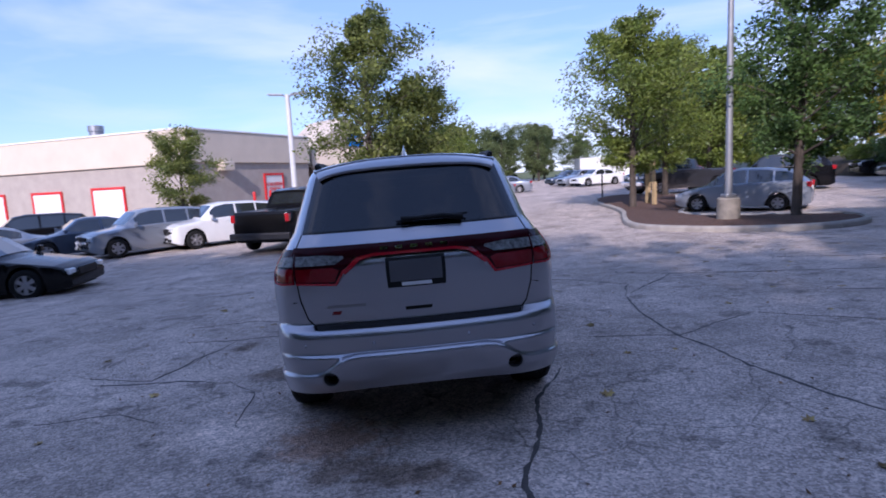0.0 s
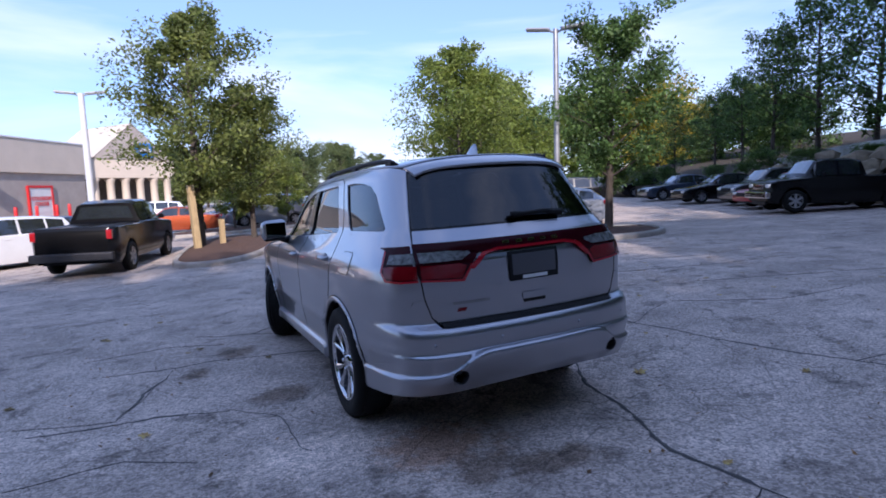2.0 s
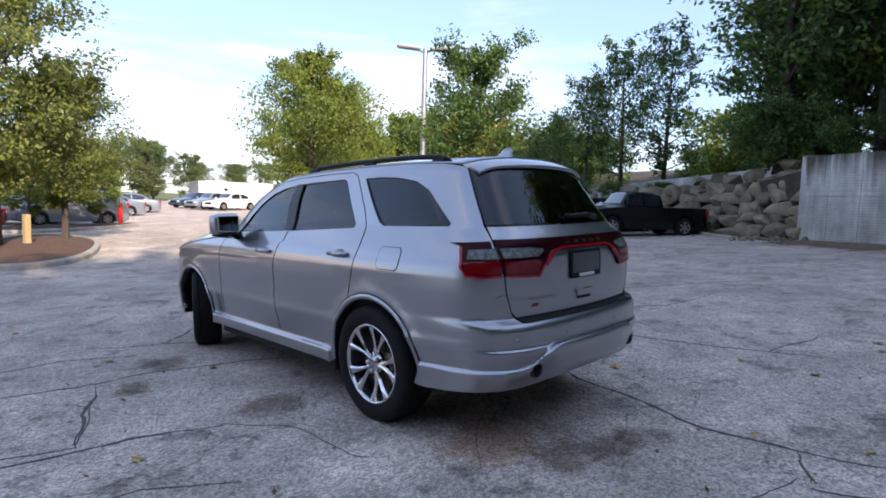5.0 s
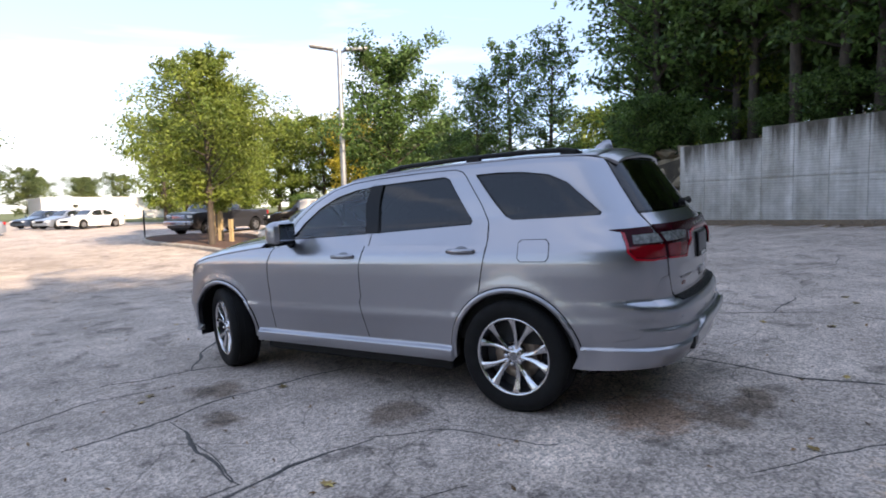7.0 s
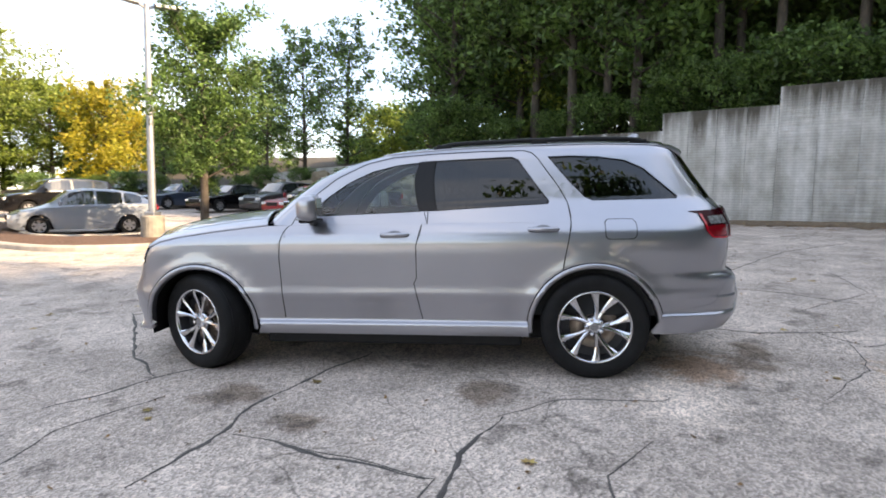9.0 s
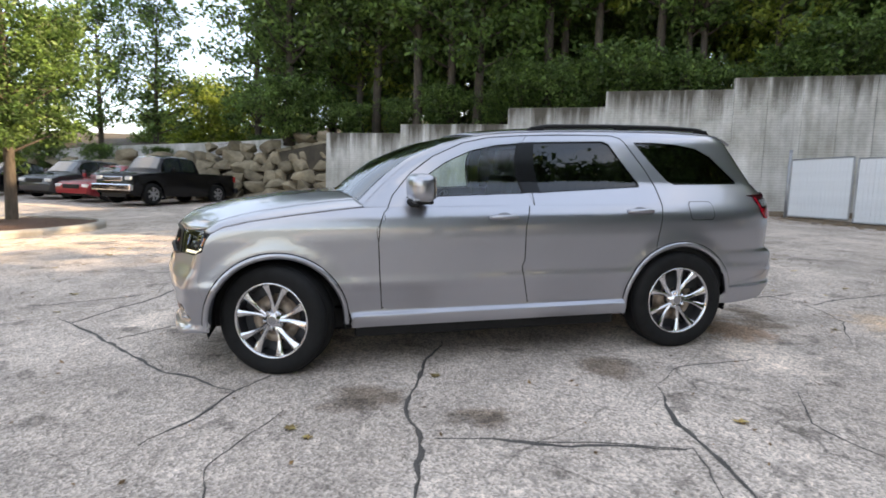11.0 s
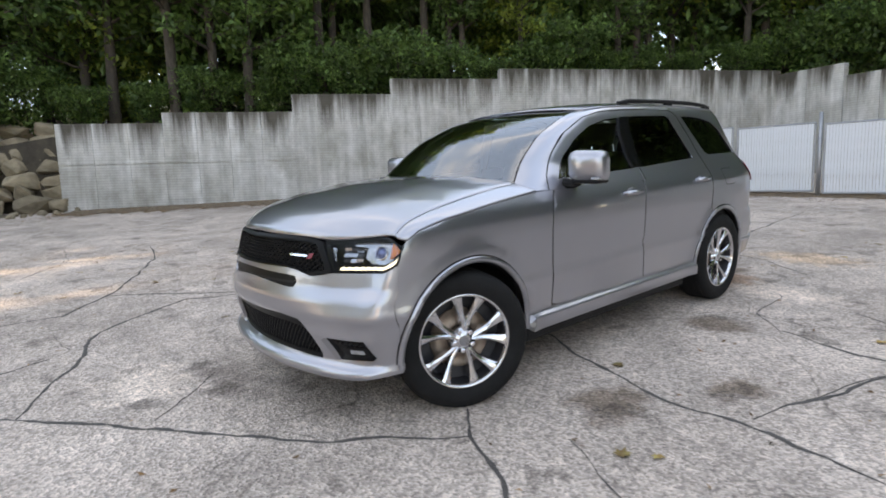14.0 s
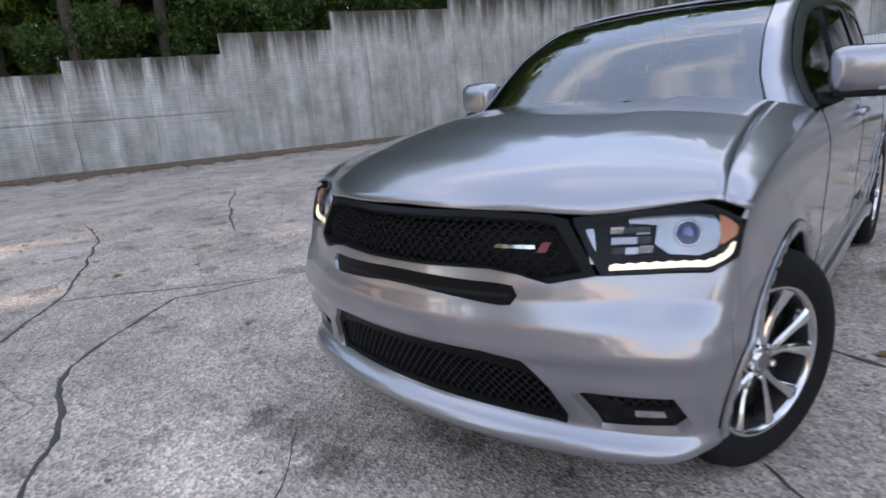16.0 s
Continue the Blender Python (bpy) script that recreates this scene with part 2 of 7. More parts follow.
def stain(m, x, y, rx, ry, tone, seed):
    """An oil spot or a worn pale patch with a ragged edge on the ground."""
    N, K, b = node_chain(m)
    cur = b.inputs["Base Color"].links[0].from_socket
    tc, mp, n, ln = N.new("ShaderNodeTexCoord"), N.new("ShaderNodeMapping"), N.new("ShaderNodeTexNoise"), N.new("ShaderNodeVectorMath")
    mp.inputs["Location"].default_value = (-x / rx, -y / ry, 0)
    mp.inputs["Scale"].default_value = (1 / rx, 1 / ry, 0)
    ln.operation = "LENGTH"
    n.inputs["Scale"].default_value, n.inputs["Detail"].default_value, n.inputs["Roughness"].default_value = 4.5 + seed, 8, 0.7
    K.new(tc.outputs["Object"], mp.inputs["Vector"])
    K.new(tc.outputs["Object"], n.inputs["Vector"])
    K.new(mp.outputs[0], ln.inputs[0])
    mul, ad = N.new("ShaderNodeMath"), N.new("ShaderNodeMath")
    mul.operation, ad.operation = "MULTIPLY", "ADD"
    mul.inputs[1].default_value = 1.9
    K.new(n.outputs["Fac"], mul.inputs[0])
    K.new(mul.outputs[0], ad.inputs[0])
    K.new(ln.outputs["Value"], ad.inputs[1])
    f = ramp(N, K, ad.outputs[0], 0.0, 1.0, tone, (1, 1, 1))
    r = f.node
    mr = N.new("ShaderNodeMapRange")
    mr.inputs["From Min"].default_value, mr.inputs["From Max"].default_value = 1.3, 1.7
    K.new(ad.outputs[0], mr.inputs["Value"])
    K.new(mr.outputs[0], r.inputs[0])
    K.new(times(N, K, cur, f), b.inputs["Base Color"])


ASPHALT = asphalt_material()
OIL, PALE, TAN = (0.5, 0.46, 0.42), (1.5, 1.48, 1.45), (1.3, 1.12, 0.92)
for i, (sx_, sy_, rx_, ry_, tone) in enumerate(((-1.27, 0.76, 0.42, 0.34, OIL), (-0.52, -1.2, 0.34, 0.3, OIL), (-1.42, 2.5, 0.3, 0.4, OIL), (-0.1, -1.35, 0.5, 0.24, OIL), (-1.85, 1.85, 0.2, 0.3, OIL),
                                            (0.55, 3.86, 0.75, 0.3, (0.7, 0.69, 0.69)), (-1.3, -0.5, 0.75, 0.5, PALE), (0.85, 4.3, 0.6, 0.4, PALE), (-0.95, -2.35, 0.9, 0.6, TAN), (-0.6, -0.8, 0.6, 0.5, (0.75, 0.6, 0.5)))):
    stain(ASPHALT, sx_, sy_, rx_, ry_, tone, i * 0.37)
WALL_CONC = concrete_wall_material()
TAR = mat("tar_sealant", (0.065, 0.058, 0.053), rough=0.7, var=0.3, scale=9, bump=0.3, bscale=60)
GRASS = mat("grass_ground", (0.07, 0.11, 0.03), rough=0.95, var=0.4, scale=1.2, bump=0.6, bscale=25, base2=(0.16, 0.17, 0.05))
SOIL = mat("woodland_soil", (0.05, 0.04, 0.028), rough=1, var=0.4, scale=2, bump=0.8, bscale=12)
KERB = mat("kerb_concrete", (0.36, 0.33, 0.29), rough=0.9, var=0.25, scale=2.5, bump=0.3, bscale=30)
MULCH = mat("brown_mulch", (0.10, 0.055, 0.038), rough=1, var=0.5, scale=14, bump=1.0, bscale=45)
BARK = mat("tree_bark", (0.075, 0.06, 0.048), rough=0.95, var=0.4, scale=5, bump=0.9, bscale=18, stretch=(3, 3, 0.6))
LEAF_A = mat("leaf_green", (0.13, 0.21, 0.035), rough=0.5, var=0.35, scale=0.9, transl=0.42, isl_var=0.45, base2=(0.25, 0.3, 0.05))
LEAF_B = mat("leaf_dark", (0.06, 0.13, 0.04), rough=0.5, var=0.4, scale=0.8, transl=0.5, isl_var=0.65, base2=(0.17, 0.27, 0.065))
LEAF_E = mat("leaf_light", (0.16, 0.25, 0.045), rough=0.5, var=0.4, scale=0.7, transl=0.55, isl_var=0.5, base2=(0.3, 0.36, 0.06))
LEAF_C = mat("leaf_yellow", (0.55, 0.40, 0.03), rough=0.5, var=0.3, scale=0.6, transl=0.5, isl_var=0.35, base2=(0.32, 0.32, 0.04))
LEAF_D = mat("leaf_olive", (0.12, 0.18, 0.045), rough=0.5, var=0.35, scale=0.9, transl=0.45, isl_var=0.4, base2=(0.24, 0.27, 0.06))
LEAF_F = mat("leaf_far", (0.09, 0.14, 0.045), rough=0.7, var=0.3, scale=0.15, transl=0.25, isl_var=0.4, base2=(0.16, 0.19, 0.06))
ROCK = mat("boulder_stone", (0.21, 0.172, 0.118), rough=0.9, var=0.35, scale=2.2, bump=0.7, bscale=9, obj_var=0.3)
GALV = mat("galvanised_steel", (0.34, 0.35, 0.37), rough=0.45, metal=0.7, var=0.12, scale=6)
WOOD_POST = mat("timber_post", (0.42, 0.31, 0.16), rough=0.85, var=0.25, scale=6, bump=0.3, stretch=(6, 6, 0.7))


# ---- building helpers ----
def part(name, bm, material, parent=None, label="", smooth=False):
    me = bpy.data.meshes.new(name)
    bm.normal_update()
    bm.to_mesh(me)
    bm.free()
    if smooth:
        me.polygons.foreach_set("use_smooth", [True] * len(me.polygons))
    for m in material if isinstance(material, (list, tuple)) else [material]:
        me.materials.append(m)
    ob = new(name, me)
    if parent is not None:
        ob.parent = parent
    if label:
        ob["label"] = label
    return ob


def raw(name, verts, faces, material, parent=None, label="", smooth=False):
    me = bpy.data.meshes.new(name)
    me.from_pydata([tuple(v) for v in verts], [], faces)
    if smooth:
        me.polygons.foreach_set("use_smooth", [True] * len(me.polygons))
    for m in material if isinstance(material, (list, tuple)) else [material]:
        me.materials.append(m)
    ob = new(name, me)
    if parent is not None:
        ob.parent = parent
    if label:
        ob["label"] = label
    return ob


def empty(name, m, label, category, group="", kind=""):
    e = new(name)
    e.empty_display_size = 0.2
    e.matrix_world = m
    return tagged(e, label, category, group, kind)


def box(bm, x0, x1, y0, y1, z0, z1, bev=0.0):
    r = bmesh.ops.create_cube(bm, size=1, matrix=Matrix.Translation(((x0 + x1) / 2, (y0 + y1) / 2, (z0 + z1) / 2)) @ Matrix.Diagonal((x1 - x0, y1 - y0, z1 - z0, 1)))
    if bev:
        es = list({e for v in r["verts"] for e in v.link_edges})
        bmesh.ops.bevel(bm, geom=es, offset=bev, segments=2, affect="EDGES", profile=0.5)


def boxm(*a, bev=0.0):
    bm = bmesh.new()
    box(bm, *a, bev=bev)
    return bm


def tube(bm, pts, radii, n=10, cap=True):
    """A tube through points, with a radius at each."""
    rings = []
    prev = None
    for i, p in enumerate(pts):
        p = Vector(p)
        a, b = Vector(pts[max(i - 1, 0)]), Vector(pts[min(i + 1, len(pts) - 1)])
        d = (b - a).normalized()
        if prev is None:
            side = d.orthogonal().normalized()
        else:
            side = (prev - d * prev.dot(d)).normalized()
        prev = side
        up = d.cross(side)
        r = radii[i] if isinstance(radii, (list, tuple)) else radii
        rings.append([bm.verts.new(p + (side * math.cos(2 * math.pi * k / n) + up * math.sin(2 * math.pi * k / n)) * r) for k in range(n)])
    for q, s in zip(rings, rings[1:]):
        for k in range(n):
            bm.faces.new((q[k], q[(k + 1) % n], s[(k + 1) % n], s[k]))
    if cap:
        bm.faces.new(rings[0][::-1])
        bm.faces.new(rings[-1])
    return rings


def lathe(bm, prof, n=32, axis="x", m=Matrix()):
    """Turns (radius, offset) pairs about an axis."""
    rings = []
    for r, o in prof:
        ring = []
        for k in range(n):
            a = 2 * math.pi * k / n
            v = {"x": (o, r * math.cos(a), r * math.sin(a)), "y": (r * math.cos(a), o, r * math.sin(a)), "z": (r * math.cos(a), r * math.sin(a), o)}[axis]
            ring.append(bm.verts.new(m @ Vector(v)))
        rings.append(ring)
    for q, s in zip(rings, rings[1:]):
        for k in range(n):
            bm.faces.new((q[k], q[(k + 1) % n], s[(k + 1) % n], s[k]))
    return rings


def ground_z(x, y):
    s = y if y < 8 else 8 + 2 * (1 - math.exp(-(y - 8) / 2))
    dip = 0.2 * math.exp(-((x - 13.2) ** 2 + (y - 15.6) ** 2) / 16)
    return 0.027 * max(min(x, 26), -26) - 0.038 * max(s, -24) - dip


# ---- the setting ----
def build_ground():
    xs = sorted({round(v, 2) for v in [*np.arange(-30, 31, 1.5), *(-45, -70, -110, -180, -300, -600, -1500), *(45, 70, 110, 180, 300, 600, 1500)]})
    ys = sorted({round(v, 2) for v in [*np.arange(-24, 46, 1.5), *(55, 70, 90, 120, 180, 300, 600, 1500), *(-40, -60, -100, -200, -500, -1500)]})
    verts = [(x, y, ground_z(x, y)) for y in ys for x in xs]
    n = len(xs)
    faces = [(j * n + i, j * n + i + 1, (j + 1) * n + i + 1, (j + 1) * n + i) for j in range(len(ys) - 1) for i in range(n - 1)]
    g = raw("ground", verts, faces, [ASPHALT, GRASS])
    for f in g.data.polygons:
        c = f.center
        f.use_smooth = True
        far = c.y > 120 or c.x < -46 or c.y < -24 or c.x > 45 or (c.x > 24 and c.y > 34)
        f.material_index = 1 if far else 0
    tagged(g, "worn grey asphalt parking lot running to grass", "ground", kind="structure")


build_ground()

WALL_A, WALL_D = Vector((19.3, 2.4, 0)), Vector((-0.49, -0.872, 0)).normalized()
WALL_N = Vector((WALL_D.y, -WALL_D.x, 0))  # points to the lot


def wall_point(s, off, z):
    p = WALL_A + WALL_D * s + WALL_N * off
    return Vector((p.x, p.y, z))


BOARD = mat("board_marks", (0.36, 0.36, 0.35), rough=0.9, var=0.2, scale=0.8)


def build_wall():
    """Stepped retaining wall: cast panels, each with grooves, open joints and a coping edge."""
    wall = empty("retaining_wall", Matrix(), "stepped grey concrete retaining wall with dark water streaks", "wall", kind="structure")
    runs = [(0.0, 3.25, 3.28), (3.25, 7.48, 3.62), (7.48, 10.93, 4.21), (10.93, 15.0, 4.75), (15.0, 27.0, 5.12)]
    ang = math.atan2(WALL_D.y, WALL_D.x)
    for s0, s1, top in runs:
        n = max(2, round((s1 - s0) / 0.98))
        step = (s1 - s0) / n
        for i in range(n):
            a, b = s0 + i * step, s0 + (i + 1) * step
            bm = bmesh.new()
            h = top - 0.0
            low = -0.2 - top
            # plain head, ribbed body
            L = b - a - 0.02
            box(bm, -0.011, L + 0.011, -0.3, -0.03, low, -0.003)
            box(bm, 0, L, -0.029, 0.0, -0.55, 0.0, bev=0.01)
            z = -0.55
            k = 0
            while z > low + 0.1:
                d = 0.085
                off = 0.0 if k % 2 == 0 else -0.012
                if abs(z + top - 1.95) < 0.043:
                    d, off = 0.03, -0.026
                box(bm, 0, L, -0.029, off, max(z - d, low), z)
                z -= d
                k += 1
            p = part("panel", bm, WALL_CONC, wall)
            o = wall_point(b - 0.01, 0.3, top)
            p.matrix_world = Matrix.Translation(o) @ Matrix.Rotation(ang + math.pi, 4, "Z")
    # the return wall behind the gates
    runs2 = [((6.0, -21.2), (3.35, -20.5), 4.95), ((3.35, -20.5), (-13, -16.6), 4.47)]
    for (x0, y0), (x1, y1), top in runs2:
        d = Vector((x1 - x0, y1 - y0, 0))
        n = max(2, round(d.length / 1.2))
        for i in range(n):
            bm = boxm(0.006, d.length / n - 0.006, -0.3, 0, -top - 0.2, 0, bev=0.012)
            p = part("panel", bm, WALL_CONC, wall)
            p.matrix_world = Matrix.Translation((x0 + d.x * i / n, y0 + d.y * i / n, top)) @ Matrix.Rotation(math.atan2(d.y, d.x), 4, "Z")


build_wall()


# ---- trees ----
def tree_meshes(seed, height, radius, trunk_r, clear, leaf, count, shape="cone", lean=0.0, limbs=22, droop=0.0):
    """Trunk with limbs, and a crown of single leaves set in clumps on the twigs."""
    rnd = random.Random(seed)
    bm = bmesh.new()
    top = Vector((lean * height, rnd.uniform(-0.03, 0.03) * height, height * 0.93))
    tp = [Vector((top.x * f ** 1.5 + rnd.uniform(-0.03, 0.03) * trunk_r * 8 * f, top.y * f ** 1.5, top.z * f)) for f in (0, 0.03, 0.15, 0.3, 0.45, 0.6, 0.75, 0.9, 1)]
    tube(bm, tp, [trunk_r * k for k in (1.5, 1.12, 1, 0.9, 0.75, 0.58, 0.4, 0.22, 0.08)], n=9)
    centres = []

    def env(f):
        if shape == "cone":
            return (0.35 + 1.0 * f / 0.3 if f < 0.3 else 1.35 * (1 - f) ** 0.75 / 0.7 ** 0.75) / 1.35 + 0.05
        if shape == "tall":
            return 0.55 + 0.45 * math.sin(math.pi * min(1, f * 0.95 + 0.12))
        return math.sin(math.pi * (0.12 + 0.83 * f)) ** 0.6

    def on_trunk(z):
        f = min(1, z / top.z)
        return Vector((top.x * f ** 1.5, top.y * f ** 1.5, z))

    for i in range(limbs):
        f = (i + rnd.random()) / limbs
        z = clear + (top.z - clear) * f
        az = i * 2.39996 + rnd.uniform(-0.5, 0.5)
        reach = radius * env(f) * rnd.uniform(0.62, 1.18)
        rise = reach * rnd.uniform(0.35, 0.9) * (0.6 + 0.7 * f) - droop * reach
        b = on_trunk(z * 0.94)
        tip = on_trunk(z) + Vector((math.cos(az) * reach, math.sin(az) * reach, rise))
        tip.z = min(tip.z, height * 1.02)
        mid = b.lerp(tip, 0.5) + Vector((rnd.uniform(-1, 1), rnd.uniform(-1, 1), rnd.uniform(-0.3, 0.8))) * reach * 0.08
        r0 = trunk_r * 0.34 * (1 - 0.6 * f)
        tube(bm, [b, mid, tip], [r0, r0 * 0.6, r0 * 0.12], n=5, cap=False)
        for k in range(5):
            q = 0.35 + 0.65 * (k + rnd.random()) / 5
            p = b.lerp(mid, q * 2) if q < 0.5 else mid.lerp(tip, q * 2 - 1)
            tw = p + Vector((rnd.gauss(0, 1), rnd.gauss(0, 1), rnd.gauss(0.25, 0.7))) * reach * 0.24
            tube(bm, [p, tw], [r0 * 0.25, r0 * 0.06], n=4, cap=False)
            centres.append((tw, reach * 0.15 + 0.09))
            centres.append((p.lerp(tw, 0.5), reach * 0.13 + 0.07))
        centres.append((tip, reach * 0.1 + 0.08))
    nr = np.random.RandomState(seed)
    idx = nr.randint(0, len(centres), count)
    C = np.array([tuple(c[0]) for c in centres])[idx]
    S = np.array([c[1] for c in centres])[idx]
    Q = nr.normal(0, 1, (count, 3))
    Q /= np.linalg.norm(Q, axis=1)[:, None]
    P = C + Q * (nr.uniform(0, 1, (count, 1)) ** 0.45) * S[:, None] * np.array([1.75, 1.75, 1.35])
    nrm = nr.normal(0, 1, (count, 3)) + np.array([0, 0, 0.55])
    nrm /= np.linalg.norm(nrm, axis=1)[:, None]
    t = np.cross(nrm, nr.normal(0, 1, (count, 3)))
    t /= np.linalg.norm(t, axis=1)[:, None] + 1e-9
    u = np.cross(nrm, t)
    sz = leaf * nr.uniform(0.6, 1.25, count)[:, None]
    V = np.concatenate([P - t * sz, P + u * sz * 0.5 + nrm * sz * 0.12, P + t * sz, P - u * sz * 0.5 + nrm * sz * 0.12], axis=1).reshape(-1, 3)
    trunk = bpy.data.meshes.new("trunk")
    bm.normal_update()
    bm.to_mesh(trunk)
    bm.free()
    trunk.polygons.foreach_set("use_smooth", [True] * len(trunk.polygons))
    trunk.materials.append(BARK)
    crown = bpy.data.meshes.new("crown")
    crown.from_pydata(V.tolist(), [], np.arange(count * 4).reshape(-1, 4).tolist())
    return trunk, crown


def tree(meshes, leafmat, x, y, z, rot, scale, label, group="", stretch=1.0):
    e = empty("tree", pose(x, y, z, 0, 0, rot) @ Matrix.Diagonal((scale, scale, scale * stretch, 1)), label, "tree", group)
    t = new("trunk", meshes[0])
    t.parent = e
    me = meshes[1]
    if not me.materials:
        me.materials.append(leafmat)
    c = new("crown", me)
    c.parent = e
    c.material_slots[0].link = "OBJECT"
    c.material_slots[0].material = leafmat
    return e


PEAR_A = tree_meshes(11, 7.9, 2.7, 0.13, 1.5, 0.075, 26000, "cone", limbs=36)
PEAR_B = tree_meshes(12, 8.6, 2.6, 0.15, 1.6, 0.075, 26000, "cone", limbs=36)
MAPLE = tree_meshes(13, 8.3, 2.15, 0.15, 1.9, 0.085, 20000, "round", lean=0.08, limbs=30)
SMALL = tree_meshes(14, 6.2, 2.0, 0.10, 1.2, 0.09, 12000, "round", limbs=20)
WOOD = [tree_meshes(20 + i, 14.0, 3.1, 0.2, 2.6 + i * 0.8, 0.16, 6000, "tall", limbs=38) for i in range(4)]
FAR = [tree_meshes(40 + i, 11.0, 4.2, 0.22, 1.0, 0.2, 9000, "round", limbs=28) for i in range(3)]
BUSH = tree_meshes(50, 3.0, 2.0, 0.06, 0.15, 0.11, 5500, "round", limbs=30)

tree(PEAR_A, LEAF_A, 9.4, 18.1, ground_z(9.4, 18.1), 20, 1.0, "green young pear tree tied to timber posts on the island")
tree(PEAR_B, LEAF_A, 12.9, 22.5, ground_z(12.9, 22.5), 130, 0.92, "green pear tree beside a timber post on the island")
tree(MAPLE, LEAF_B, 10.3, 9.85, ground_z(10.3, 9.85), 40, 0.8, "dark green leaning tree beside the lamp pedestal")
tree(PEAR_B, LEAF_D, -1.1, 18.2, ground_z(-1.1, 18.2), 75, 1.0, "olive green pear tree on a mulched kerb island")
tree(PEAR_A, LEAF_D, 0.9, 19.6, ground_z(0.9, 19.6), 200, 0.78, "slim olive green tree on a mulched kerb island")
tree(SMALL, LEAF_D, -10.6, 24.4, ground_z(-10.6, 24.4), 0, 0.78, "small olive tree in front of the workshop wall")

rw = random.Random(5)
# wood above the wall and behind the gates, the shade of the near lot
for i in range(30):
    s = -4 + i * 1.35
    for row in range(2):
        p = wall_point(s + rw.uniform(-0.6, 0.6), -(2.2 + row * 4.2 + rw.uniform(-0.8, 1.4)), 3.6)
        tree(WOOD[rw.randrange(4)], rw.choice((LEAF_B, LEAF_B, LEAF_E)), p.x, p.y, 2.9 + min(1.6, max(0, s * 0.1)), rw.uniform(0, 360), rw.uniform(0.8, 1.0) * (0.76 if 13 < s < 23 else 1.0), "tall dark green tree of the wood above the wall", "trees above the wall")
for i in range(17):
    p = wall_point(-3 + i * 1.8 + rw.uniform(-0.5, 0.5), -(1.1 + rw.uniform(0, 0.7)), 0)
    tree(BUSH, LEAF_B, p.x, p.y, 3.0 + min(1.7, max(0, i * 0.12)), rw.uniform(0, 360), rw.uniform(0.4, 0.85), "leafy undergrowth along the top of the wall", "undergrowth above the wall")
    p = wall_point(-3 + i * 1.8 + rw.uniform(-0.8, 0.8), -(3.4 + rw.uniform(0, 2.4)), 0)
    if i % 5 in (0, 3):
        continue
    tree(BUSH, rw.choice((LEAF_B, LEAF_B, LEAF_E)), p.x, p.y, 3.3 + min(1.7, max(0, i * 0.12)), rw.uniform(0, 360), rw.uniform(1.1, 1.9), "tall light green shrub between the trunks above the wall", "undergrowth above the wall", stretch=rw.uniform(1.0, 1.5))
for i in range(14):
    x = 3.5 - i * 2.6
    tree(WOOD[rw.randrange(4)], rw.choice((LEAF_B, LEAF_E)), x, -20.5 + (3.35 - x) * 0.24 - rw.uniform(2.2, 4.5), 3.2, rw.uniform(0, 360), rw.uniform(0.9, 1.05) * (1.15 if x < -2 else 0.85), "tall green tree of the wood behind the gates", "trees behind the gates")
for i in range(15):
    x = 6.5 - i * 2.1
    yw = -20.5 + (3.35 - x) * 0.24
    tree(BUSH, LEAF_B, x, yw - rw.uniform(1.3, 2.2), 4.0, rw.uniform(0, 360), rw.uniform(0.7, 1.1), "leafy undergrowth behind the return wall", "undergrowth above the wall")
    tree(WOOD[rw.randrange(4)], LEAF_B, x + rw.uniform(-0.8, 0.8), yw - rw.uniform(6.5, 8.5), 3.4, rw.uniform(0, 360), rw.uniform(0.95, 1.1) * (1.1 if x < -2 else 0.88), "tall green tree of the wood behind the gates", "trees behind the gates")
    # lighter leaf colour here stands in for sunlit foliage behind the trunks
    tree(FAR[rw.randrange(3)], rw.choice((LEAF_E, LEAF_A)), x * 1.5 - 2 + rw.uniform(-1, 1), yw - rw.uniform(12, 15), 3.6, rw.uniform(0, 360), rw.uniform(1.1, 1.4) * (1.0 if x < -1 else 0.62), "broad green tree deep in the wood", "trees behind the gates")
    if -16 < x < -2:
        tree(FAR[rw.randrange(3)], LEAF_B, x + rw.uniform(-0.5, 0.5), yw - rw.uniform(4, 5.5), 3.6, rw.uniform(0, 360), rw.uniform(1.05, 1.2), "broad green tree behind the return wall", "trees behind the gates")
for i in range(9):
    p = wall_point(2 + i * 2.8, -rw.uniform(10, 13), 0)
    # pale leaves again put the look of sunlight into the deep row
    tree(FAR[rw.randrange(3)], rw.choice((LEAF_A, LEAF_E)), p.x, p.y, 4.2, rw.uniform(0, 360), rw.uniform(0.7, 0.95) * (0.72 if 3 < i < 8 else 1.0), "broad green tree deep in the wood", "trees above the wall")
# the row along the bank to the far corner
for i in (0, 1, 3, 4, 5, 6, 7, 8):
    f = i / 12
    tree(WOOD[rw.randrange(4)], LEAF_B, 26.5 + 3.2 * f + rw.uniform(-0.8, 0.8), 3.5 + 30 * f, 1.9 - 1.2 * f, rw.uniform(0, 360), float(np.interp(f, (0, 0.2, 0.4, 0.6, 1), (0.9, 0.74, 0.52, 0.38, 0.3))) * rw.uniform(0.88, 1.1), "dark green tree on the bank behind the parked cars", "trees on the bank")


